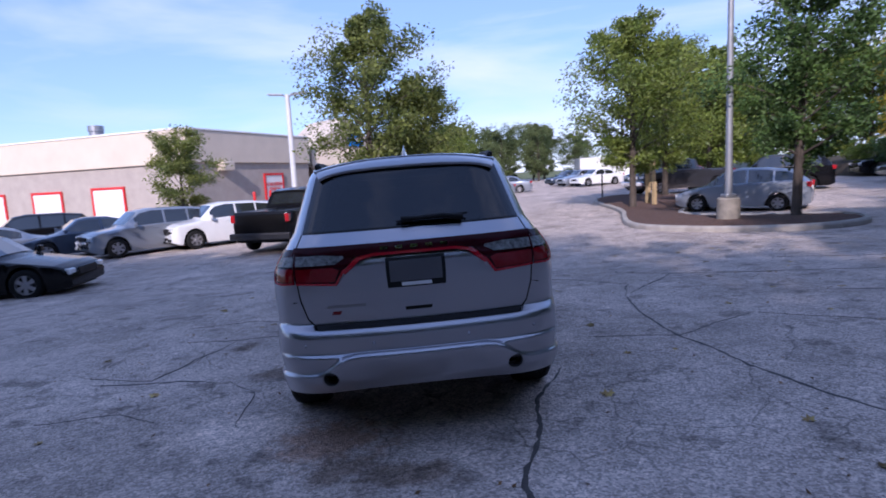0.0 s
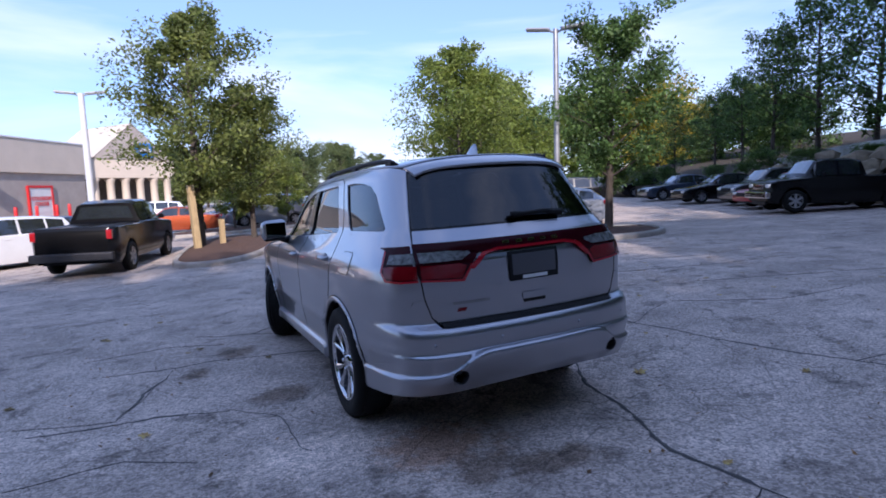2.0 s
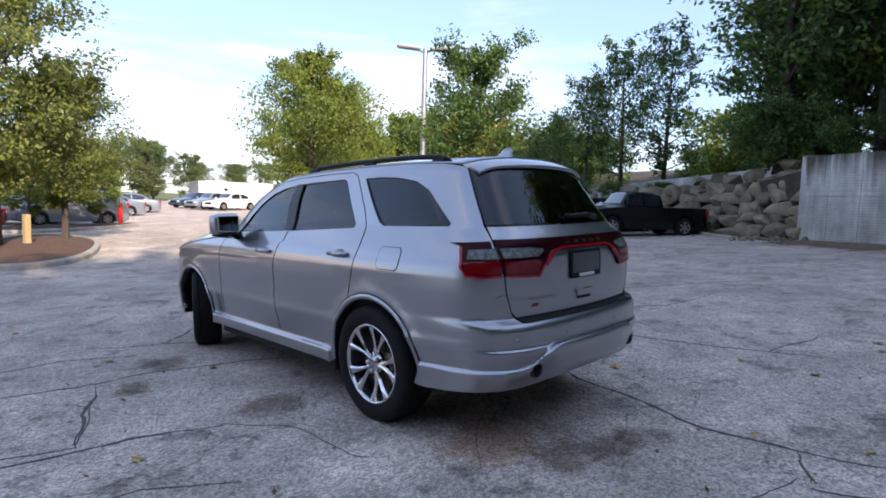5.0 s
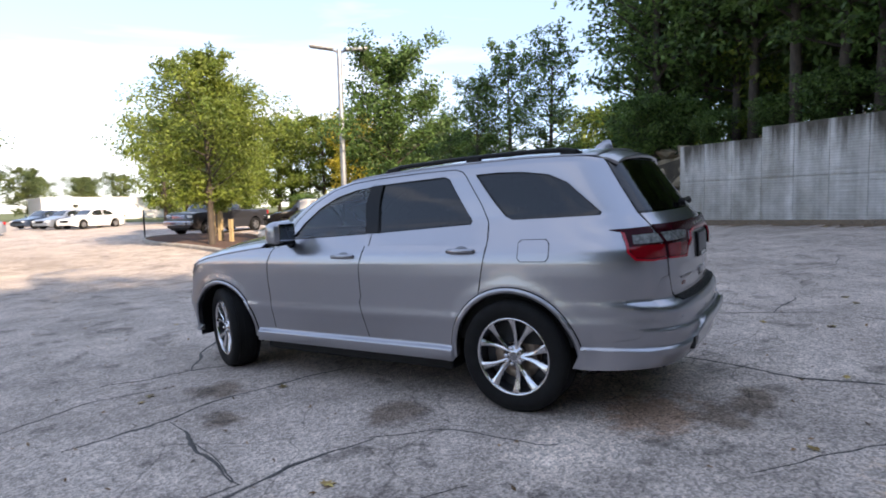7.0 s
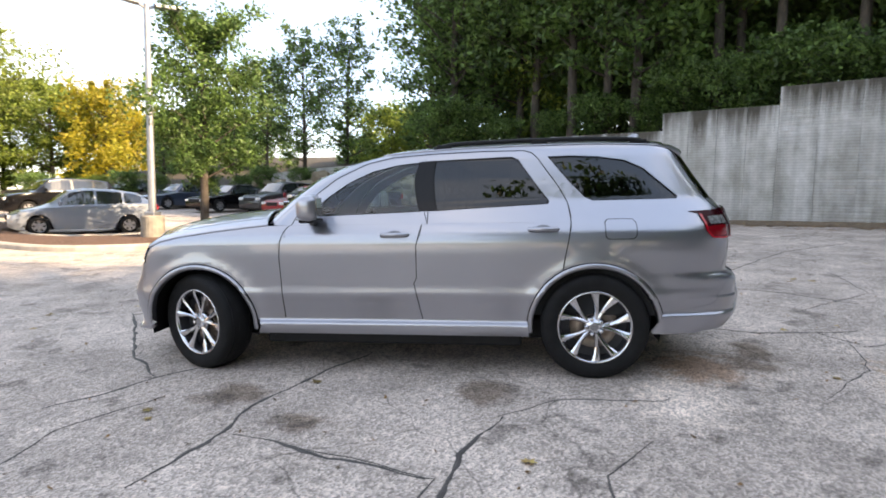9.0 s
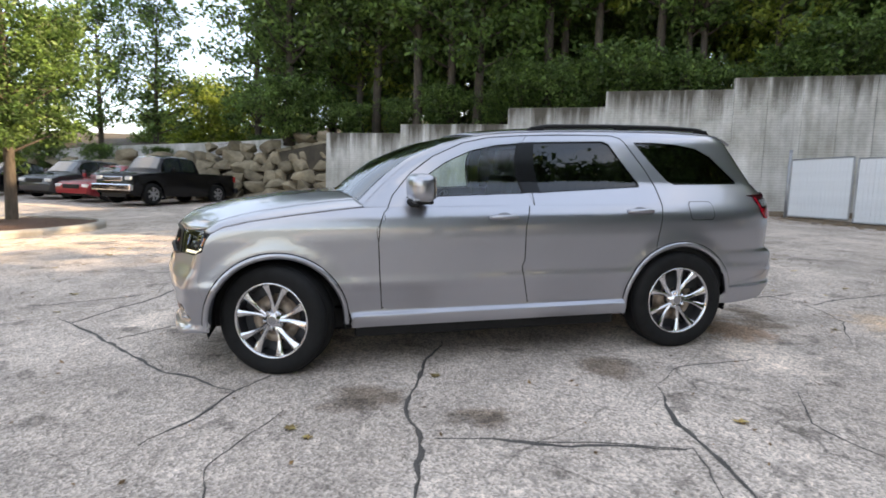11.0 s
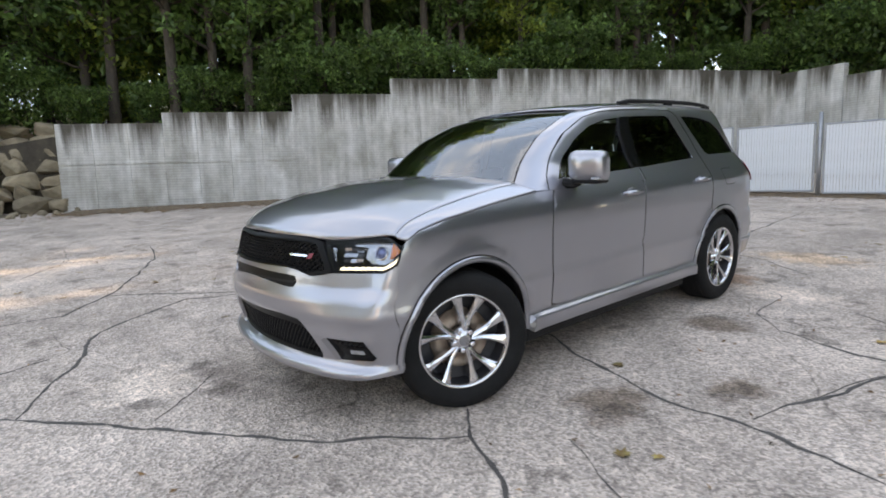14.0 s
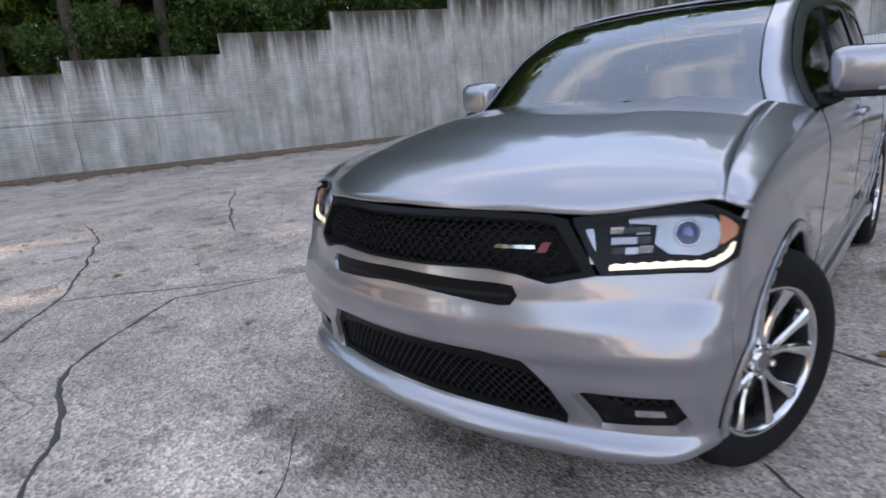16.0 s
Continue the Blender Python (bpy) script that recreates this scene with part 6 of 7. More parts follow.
for row in range(7):
    f = -0.03
    while f < 1:
        top = 2.75 - 1.6 * f
        z = row * 0.42
        step = rb.uniform(0.55, 1.2)
        if z < top - 0.1:
            p = boulder_line(f)
            h = rb.uniform(0.5, 0.78)
            b = new("boulder", BOULD[rb.randrange(10)])
            b.parent = bw
            b.matrix_world = Matrix.Translation((p.x + 0.23 * row + rb.uniform(-0.1, 0.1), p.y, ground_z(p.x, p.y) + 0.22 + z + rb.uniform(-0.05, 0.05))) @ Euler((rb.uniform(-0.3, 0.3), rb.uniform(-0.3, 0.3), rb.choice((0, 3.14)) + rb.uniform(0.9, 1.5))).to_matrix().to_4x4() @ Matrix.Diagonal((step * 1.12, 0.8, h, 1))
        f += step / 16.5
# rubble apron and low kerb at the foot of the wall end
for i in range(26):
    b = new("boulder", BOULD[rb.randrange(10)])
    b.parent = bw
    s = rb.uniform(0.1, 0.3)
    x, y = 18.6 + rb.uniform(-0.5, 0.9), 3.0 + rb.uniform(-0.9, 1.4)
    b.matrix_world = pose(x, y, ground_z(x, y) + s * 0.2, rb.uniform(0, 90), 0, rb.uniform(0, 360)) @ Matrix.Diagonal((s, s, s * 0.7, 1))
bm = bmesh.new()
tube(bm, [(19.0, 4.6, ground_z(19, 4.6) + 0.03), (20.5, 6.0, ground_z(20.5, 6) + 0.03), (22.3, 7.2, ground_z(22.3, 7.2) + 0.03)], 0.1, n=6)
tagged(part("kerb", bm, KERB), "low pale concrete kerb below the boulders", "kerb", kind="structure")
# plain wall behind the boulders
bm = bmesh.new()
pr = None
for f in np.linspace(0, 1, 14):
    q = boulder_line(f) + Vector((2.1 + 1.5 * f, 0, 0))
    r = [bm.verts.new((q.x, q.y, 0.3)), bm.verts.new((q.x, q.y, 3.35 - 0.9 * f)), bm.verts.new((q.x + 0.25, q.y, 3.35 - 0.9 * f)), bm.verts.new((q.x + 0.25, q.y, 0.3))]
    if pr:
        for k in range(3):
            bm.faces.new((pr[k], pr[k + 1], r[k + 1], r[k]))
    pr = r
tagged(part("back_wall", bm, WALL_CONC), "low weathered concrete wall above the boulders", "wall", kind="structure")


def island(name, pts, label, mulch_h=0.1):
    """A closed kerb ring with a mulch bed inside."""
    # round the corners
    P = [Vector((*p, 0)) for p in pts]
    for _ in range(2):
        Q = []
        for a, b in zip(P, P[1:] + P[:1]):
            Q += [a.lerp(b, 0.25), a.lerp(b, 0.75)]
        P = Q
    n = len(P)
    c = sum(P, Vector()) / n
    e = empty(name, Matrix(), label, "kerb island", kind="structure")
    bm = bmesh.new()
    prof = ((0.0, -0.05), (0.0, 0.10), (0.03, 0.14), (0.15, 0.15), (0.16, 0.05))
    rings = []
    for i, p in enumerate(P):
        t = (P[(i + 1) % n] - P[i - 1]).normalized()
        nrm = Vector((-t.y, t.x, 0))
        if nrm.dot(c - p) < 0:
            nrm = -nrm
        rings.append([bm.verts.new((p.x + nrm.x * o, p.y + nrm.y * o, ground_z(p.x, p.y) + z)) for o, z in prof])
    for i in range(n):
        a, b = rings[i], rings[(i + 1) % n]
        for k in range(len(prof) - 1):
            bm.faces.new((a[k], a[k + 1], b[k + 1], b[k]))
    bmesh.ops.recalc_face_normals(bm, faces=bm.faces[:])
    part("kerb", bm, KERB, e)
    bm = bmesh.new()
    es = []
    vs = [bm.verts.new((p.x + (c - p).normalized().x * 0.13, p.y + (c - p).normalized().y * 0.13, 0)) for p in P]
    for a, b in zip(vs, vs[1:] + vs[:1]):
        es.append(bm.edges.new((a, b)))
    bmesh.ops.triangle_fill(bm, use_beauty=True, edges=es, normal=(0, 0, 1))
    for k in np.arange(-6, 30, 0.5):
        for no in ((1, 0, 0), (0, 1, 0)):
            bmesh.ops.bisect_plane(bm, geom=bm.verts[:] + bm.edges[:] + bm.faces[:], dist=1e-4, plane_co=(k, k, 0), plane_no=no)
    for v in bm.verts:
        edge = min((v.co - p).length for p in P)
        v.co.z = ground_z(v.co.x, v.co.y) + 0.10 + min(0.09, edge * 0.08) + 0.03 * noise.noise(v.co * 2.2)
    part("mulch_bed", bm, MULCH, e, "brown wood-chip mulch", smooth=True)
    return e


island("kerb_island", [(9.4, 23.5), (8.7, 17.5), (7.2, 13.9), (6.5, 11.6), (7.1, 9.9), (8.3, 8.3), (9.6, 7.6), (11.0, 8.1), (12.0, 9.6), (11.7, 10.6), (10.2, 11.9), (9.4, 13.4), (9.7, 15.4), (12.0, 18.0), (14.0, 21.0), (13.5, 25.0), (11.5, 26.5)], "mulched parking island edged with a pale concrete kerb")
island("kerb_island", [(-2.1, 13.1), (-1.0, 12.5), (0.1, 13.4), (0.9, 15.3), (1.6, 18.0), (1.7, 20.5), (0.6, 22.3), (-0.8, 21.5), (-1.6, 18.2), (-2.0, 15.2)], "mulched island with a pale kerb under olive trees")
island("kerb_island", [(-3.5, 25.2), (2.4, 24.6), (5.6, 27.0), (5.0, 28.4), (-3.5, 27.4)], "long mulched strip between the driveway and parked cars")


def post(x, y, h, w, label, material=WOOD_POST, name="timber_post", lean=0.0):
    z = ground_z(x, y) + 0.1
    bm = boxm(-w / 2, w / 2, -w / 2, w / 2, 0, h, bev=0.008)
    p = part(name, bm, material)
    p.matrix_world = pose(x, y, z, 0, lean, 20)
    tagged(p, label, "post")


post(10.45, 19.0, 2.0, 0.16, "pale timber tree post on the mulch")
post(11.9, 21.5, 1.9, 0.14, "pale timber tree post on the mulch", lean=-3)
post(10.3, 18.1, 1.0, 0.14, "short pale timber post on the mulch")
post(-1.25, 17.2, 2.2, 0.2, "tall pale timber post beside the olive tree", lean=-3)
post(-0.4, 17.8, 0.95, 0.16, "short pale timber post on the mulch")
post(10.9, 25.6, 1.35, 0.06, "thin dark marker stake at the kerb", PLASTIC, "marker_stake")
RED = mat("red_paint", (0.55, 0.02, 0.02), rough=0.4, var=0.15, scale=5)


def bollard(x, y, h=1.1):
    bm = bmesh.new()
    lathe(bm, [(0.001, 0), (0.10, 0.0), (0.10, h - 0.05), (0.08, h), (0.001, h + 0.02)], 16, "z", Matrix.Translation((x, y, ground_z(x, y))))
    tagged(part("bollard", bm, RED, smooth=True), "red steel pipe bollard", "bollard", "red bollards")


for x, y in ((-3.4, 24.6), (4.6, 27.6)):
    bollard(x, y)
for x, y in ((-10.2, 36.6), (-9.55, 38.7), (-8.9, 41.2), (-8.3, 42.0)):
    bollard(x, y, 1.85)


def lamp_post(x, y, top, label, rot, thick=0.098, metal=GALV):
    g0 = ground_z(x, y)
    e = empty("street_lamp", Matrix.Translation((x, y, g0)), label, "street lamp", "lot lamps")
    bm = bmesh.new()
    lathe(bm, [(0.001, 0), (0.30, 0.0), (0.29, 0.72), (0.26, 0.76), (0.001, 0.76)], 20, "z")
    part("pedestal", bm, mat("pedestal_concrete", (0.24, 0.215, 0.18), rough=0.9, var=0.25, scale=4, bump=0.3, bscale=30), e, "round concrete pedestal", smooth=False)
    bm = bmesh.new()
    box(bm, -0.15, 0.15, -0.15, 0.15, 0.76, 0.86, bev=0.02)
    tube(bm, [(0, 0, 0.8), (0, 0, top - g0)], [thick, thick * 0.72], n=14)
    part("pole", bm, metal, e, "grey steel pole", smooth=False)
    for sg in (1, -1):
        bm = bmesh.new()
        d = Vector((math.cos(radians(rot)), math.sin(radians(rot)), 0)) * sg
        zt = top - g0
        tube(bm, [Vector((0, 0, zt - 0.12)), d * 0.22 + Vector((0, 0, zt - 0.02))], 0.035, n=8)
        m = Matrix.Translation(d * 0.52 + Vector((0, 0, zt + 0.02))) @ Matrix.Rotation(radians(rot if sg > 0 else rot + 180), 4, "Z") @ Matrix.Rotation(radians(-5), 4, "Y")
        r = bmesh.ops.create_cube(bm, size=1, matrix=m @ Matrix.Diagonal((0.72, 0.30, 0.07, 1)))
        bmesh.ops.bevel(bm, geom=list({q for v in r["verts"] for q in v.link_edges}), offset=0.025, segments=2, affect="EDGES")
        part("lamp_head", bm, GALV, e)
    return e


lamp_post(8.8, 10.45, 6.1, "tall grey lot lamp with two flat heads", -40)
lamp_post(-4.75, 22.0, 5.55, "tall pale lot lamp near the workshop", -10, 0.14, mat("pale_pole_paint", (0.6, 0.61, 0.63), rough=0.5, var=0.06))

# cracks filled with tar
CRACKS = [
    ((1.12, 0.13), (0.82, -0.43), (0.62, -1.05), (0.46, -1.5), (0.44, -2.1), (0.54, -2.5)), ((0.44, -2.1), (0.1, -2.29)), ((0.05, -2.27), (0.36, -3.98), (0.57, -7.10)),
    ((2.75, 2.78), (2.44, 1.55), (2.4, 0.60), (2.45, -0.29), (2.55, -0.92), (2.75, -1.74)), ((2.67, -1.34), (3.64, -1.51)),
    ((-2.65, 2.42), (-1.95, 2.26), (-1.63, 2.27), (-1.14, 2.10), (-0.40, 1.80)), ((-2.03, 2.18), (-2.14, 1.86), (-2.28, 1.52), (-2.34, 1.24), (-2.42, 0.97)), ((-2.97, 0.98), (-2.52, 0.88), (-2.15, 0.85), (-1.65, 0.63)),
    ((1.0, 5.15), (0.49, 4.72), (-0.06, 4.33), (-0.69, 3.83), (-1.15, 3.3)), ((-1.81, 3.66), (-1.45, 3.46), (-1.15, 3.3), (-0.92, 3.1)),
    ((0.81, 4.98), (1.57, 4.6), (2.4, 4.3), (2.68, 3.98), (3.05, 3.4), (2.75, 2.78)), ((3.36, 4.95), (3.3, 4.45), (3.95, 3.95), (4.95, 3.45), (6.5, 2.85), (7.75, 2.61)), ((3.9, 3.95), (3.4, 3.36), (2.81, 2.78)),
    ((4.88, 1.90), (6.68, 1.00), (8.42, -0.08)), ((3.95, -2.46), (6.31, -4.25), (7.81, -6.12)), ((2.67, -2.09), (2.29, -2.7), (1.7, -3.14)),
]
HAIR = [((-1.64, 0.67), (-1.38, 0.3), (-1.27, -0.44)), ((-2.1, 1.99), (-2.42, 0.91), (-2.79, 1.05), (-3.1, 1.2)), ((-1.9, -0.2), (-2.3, 0.1), (-2.9, 0.05)), ((-1.5, 3.0), (-2.1, 3.3), (-2.9, 3.2)), ((1.9, 4.7), (1.6, 5.6)), ((0.2, 4.4), (0.7, 3.9)),
        ((3.5, 1.2), (4.4, 0.4), (5.6, 0.3)), ((1.6, 0.9), (2.4, 0.7), (3.4, 1.2)), ((5.5, -1.2), (6.6, -2.0), (8.0, -2.1)), ((-1.2, -1.4), (-0.6, -2.0), (0.1, -2.2)), ((1.3, -2.3), (2.4, -3.6), (4.0, -3.9)), ((6.0, 4.6), (7.2, 3.9), (9.0, 3.8))]
rc = random.Random(3)


def crack(pts, width):
    """A wandering strip of tar a few millimetres over the asphalt."""
    line = []
    for a, b in zip(pts, pts[1:]):
        n = max(2, int(math.dist(a, b) / 0.06))
        for i in range(n):
            f = i / n
            x, y = a[0] + (b[0] - a[0]) * f, a[1] + (b[1] - a[1]) * f
            w = 0.05 * noise.noise(Vector((x * 2.3, y * 2.3, 0.5))) + 0.018 * noise.noise(Vector((x * 9, y * 9, 3)))
            dx, dy = b[0] - a[0], b[1] - a[1]
            L = math.hypot(dx, dy)
            line.append((x - dy / L * w, y + dx / L * w))
    line.append(pts[-1])
    bm = bmesh.new()
    pv = None
    for i, (x, y) in enumerate(line):
        a, b = line[max(i - 1, 0)], line[min(i + 1, len(line) - 1)]
        dx, dy = b[0] - a[0], b[1] - a[1]
        L = math.hypot(dx, dy) or 1
        w = width * (0.35 + 0.85 * rc.random()) * min(1, 0.3 + i * 0.1, 0.3 + (len(line) - 1 - i) * 0.1)
        z = ground_z(x, y) + 0.005
        r = [bm.verts.new((x - dy / L * w, y + dx / L * w, z - 0.004)), bm.verts.new((x, y, z)), bm.verts.new((x + dy / L * w, y - dx / L * w, z - 0.004))]
        if pv:
            bm.faces.new((pv[0], pv[1], r[1], r[0]))
            bm.faces.new((pv[1], pv[2], r[2], r[1]))
        pv = r
    bmesh.ops.recalc_face_normals(bm, faces=bm.faces[:])
    ob = part("tar_seam", bm, TAR)
    tagged(ob, "dark tar-filled crack in the asphalt", "crack", kind="structure")


for c in CRACKS:
    crack(c, 0.017)
for c in HAIR:
    crack(c, 0.006)

# fallen leaves
DRY = mat("dry_leaf", (0.32, 0.16, 0.06), rough=0.8, var=0.4, scale=9, obj_var=0.5, base2=(0.45, 0.36, 0.12))


def leaf_mesh(k):
    rn = random.Random(k)
    bm = bmesh.new()
    c = bm.verts.new((0, 0, 0.012))
    ring = []
    for i in range(14):
        a = 2 * math.pi * i / 14
        r = 0.05 * (1.0 if i % 2 == 0 else 0.55) * (0.8 + 0.5 * abs(math.cos(a / 2))) * rn.uniform(0.85, 1.15)
        ring.append(bm.verts.new((r * math.cos(a), r * math.sin(a), 0.004 + 0.016 * rn.random())))
    for a, b in zip(ring, ring[1:] + ring[:1]):
        bm.faces.new((c, a, b))
    me = bpy.data.meshes.new("fallen_leaf")
    bm.to_mesh(me)
    bm.free()
    me.materials.append(DRY)
    return me


LM = [leaf_mesh(k) for k in range(4)]
rl = random.Random(21)
for i in range(150):
    if i < 90:
        x, y = rl.uniform(-3.5, 7), rl.uniform(-5, 6.5)
    else:
        s = rl.uniform(0, 15)
        p = wall_point(s, rl.uniform(0.2, 3.0), 0)
        x, y = p.x, p.y
    if -1.1 < x < 1.1 and -1.3 < y < 4.0:
        continue
    ob = new("fallen_leaf", LM[i % 4])
    sc = rl.uniform(0.5, 1.0)
    ob.matrix_world = pose(x, y, ground_z(x, y) + 0.001, rl.uniform(-8, 8), rl.uniform(-8, 8), rl.uniform(0, 360)) @ Matrix.Diagonal((sc, sc, sc, 1))
    tagged(ob, "dry fallen leaf on the asphalt", "leaf", "fallen leaves")


def litter(name, label, spots, size, material):
    """Loose dry leaves and crumbs, each a small curled blade."""
    rn = random.Random(len(spots))
    V, Fc = [], []
    for x, y in spots:
        a, s = rn.uniform(0, 6.28), size * rn.uniform(0.5, 1.3)
        c, d = math.cos(a) * s, math.sin(a) * s
        z = ground_z(x, y) + 0.004
        k = len(V)
        V += [(x - c, y - d, z), (x - d * 0.55, y + c * 0.55, z + 0.012 * rn.random()), (x + c, y + d, z + 0.02 * rn.random()), (x + d * 0.55, y - c * 0.55, z + 0.008 * rn.random())]
        Fc.append((k, k + 1, k + 2, k + 3))
    tagged(raw(name, V, Fc, material), label, "leaf litter", kind="stuff")


CRUMB = mat("brown_litter", (0.15, 0.085, 0.045), rough=0.95, var=0.5, scale=6, isl_var=0.6, base2=(0.3, 0.17, 0.07))
rq_ = random.Random(404)
foot = []
for _ in range(9000):
    p = wall_point(rq_.uniform(0, 26), abs(rq_.gauss(0.1, 1.0)) + 0.33, 0)
    foot.append((p.x, p.y))
for _ in range(900):
    foot.append((rq_.uniform(-2.5, 9.2), -10.4 + abs(rq_.gauss(0, 0.5))))
litter("leaf_litter", "brown dry leaves drifted along the foot of the wall and gates", foot, 0.05, CRUMB)
loose = []
while len(loose) < 1100:
    x, y = rq_.uniform(-4, 13), rq_.uniform(-8, 8)
    if not (-1.1 < x < 1.1 and -1.3 < y < 4.0):
        loose.append((x, y))
litter("leaf_crumbs", "small brown leaf crumbs scattered over the asphalt", loose, 0.018, CRUMB)


def debris_strip(name, label, places, inward, wide):
    """Rotted leaves and soil banked against the foot of a wall, with a ragged edge."""
    V, Fc = [], []
    for i, (x, y) in enumerate(places):
        w = wide * (0.45 + 0.5 * abs(noise.noise(Vector((i * 0.23, 3.1, 0)))) * 2 + 0.35 * abs(noise.noise(Vector((i * 0.9, 7.7, 0)))))
        for f, up in ((0.0, 0.06), (0.3, 0.025), (0.7, 0.010), (1.0, 0.001)):
            q = Vector((x, y, 0)) + inward * (w * f - 0.02)
            V.append((q.x, q.y, ground_z(q.x, q.y) + up + 0.012 * noise.noise(Vector((q.x * 5, q.y * 5, 0))) * (1 - f)))
    Fc = [(i * 4 + k, i * 4 + k + 1, i * 4 + k + 5, i * 4 + k + 4) for i in range(len(places) - 1) for k in range(3)]
    tagged(raw(name, V, Fc, DEBRIS, smooth=True), label, "soil", kind="structure")


DEBRIS = mat("rotted_leaves", (0.115, 0.085, 0.065), rough=1.0, var=0.5, scale=11, bump=1.0, bscale=40, base2=(0.27, 0.19, 0.12))
debris_strip("soil_strip", "brown rotted leaves banked along the foot of the wall", [tuple(wall_point(s, 0.3, 0))[:2] for s in np.arange(0.3, 26.5, 0.14)], WALL_N, 2.3)
debris_strip("soil_strip", "brown soil and leaves below the gates", [(x, -10.75) for x in np.arange(9.2, -2.5, -0.14)], Vector((0, 1, 0)), 0.8)


# ---- other vehicles ----
def vpaint(name, c, metal=0.5):
    return mat(name, c, rough=0.35, metal=metal, var=0.06, scale=1.5, coat=0.9)


VGLASS = mat("vehicle_glass", (0.02, 0.024, 0.028), rough=0.05, var=0.2, spec=0.8, coat=1.0)
STEEL_RIM = mat("grey_alloy", (0.4, 0.4, 0.42), rough=0.35, metal=0.8, var=0.1)
LAMP_RED = mat("rear_lamp_red", (0.35, 0.012, 0.015), rough=0.15, var=0.15, coat=1)
LAMP_CLEAR = mat("front_lamp_clear", (0.7, 0.7, 0.7), rough=0.15, var=0.25, scale=12, coat=1)

# stations: share of length from the nose, height of the top surface, half width of it, belt height (all as shares of height or half width)
SHAPES = {
    "sedan": [(0.0, .38, .66, .36), (.02, .46, .80, .44), (.06, .52, .86, .50), (.18, .585, .88, .565), (.27, .635, .87, .61), (.31, .68, .82, .63), (.42, .955, .70, .64), (.50, 1.0, .68, .65), (.64, .985, .67, .655), (.74, .90, .68, .66), (.84, .72, .76, .67), (.90, .685, .82, .665), (.97, .66, .82, .64), (1.0, .56, .74, .52)],
    "hatch": [(0.0, .36, .64, .34), (.03, .46, .80, .44), (.08, .52, .84, .5), (.20, .60, .86, .58), (.25, .64, .82, .60), (.39, .95, .70, .62), (.50, 1.0, .68, .635), (.70, .985, .67, .655), (.86, .92, .66, .68), (.94, .76, .72, .69), (.985, .66, .78, .64), (1.0, .5, .72, .48)],
    "suv": [(0.0, .40, .66, .38), (.025, .52, .82, .50), (.07, .57, .87, .55), (.20, .615, .88, .60), (.25, .645, .84, .62), (.37, .95, .74, .635), (.47, 1.0, .72, .645), (.75, .985, .71, .655), (.90, .94, .70, .665), (.96, .74, .76, .66), (.99, .62, .82, .58), (1.0, .5, .78, .48)],
    "pickup": [(0.0, .46, .70, .44), (.02, .59, .86, .57), (.06, .63, .9, .61), (.19, .655, .9, .64), (.235, .68, .86, .65), (.30, .96, .74, .66), (.36, 1.0, .72, .67), (.52, .99, .72, .67), (.585, .95, .72, .67), (.60, .68, .95, .66), (.62, .655, .96, .65), (.99, .655, .96, .65), (1.0, .60, .94, .58)],
}


def wheels_for(e, L, W, wb, front, r, rim_mat):
    for y in (L / 2 - front, L / 2 - front - wb):
        for s in (-1, 1):
            wv = empty("wheel", Matrix(), "", "")
            wv.parent = e
            wv.matrix_basis = pose(s * (W / 2 - 0.10), y, r, 0, 0, 0 if s < 0 else 180)
            bm = bmesh.new()
            lathe(bm, [(r * 0.62, -0.10), (r * 0.85, -0.115), (r * 0.97, -0.09), (r, 0.0), (r * 0.97, 0.1), (r * 0.62, 0.1)], 28, "x")
            part("tyre", bm, RUBBER, wv, smooth=True)
            bm = bmesh.new()
            lathe(bm, [(r * 0.64, -0.10), (r * 0.60, -0.095), (r * 0.56, -0.05)], 28, "x")
            for k in range(6):
                q = Matrix.Rotation(k * math.pi / 3, 4, "X")
                a = [bm.verts.new(q @ Vector(v)) for v in ((-0.085, -0.035, 0.03), (-0.085, 0.035, 0.03), (-0.09, 0.05, r * 0.6), (-0.09, -0.05, r * 0.6))]
                bm.faces.new(a)
            lathe(bm, [(0.07, -0.08), (0.05, -0.10), (0.001, -0.10)], 12, "x")
            part("rim", bm, rim_mat, wv)
            bm = bmesh.new()
            lathe(bm, [(r * 0.6, -0.04), (0.001, -0.04)], 20, "x")
            part("wheel_back", bm, PLASTIC, wv)


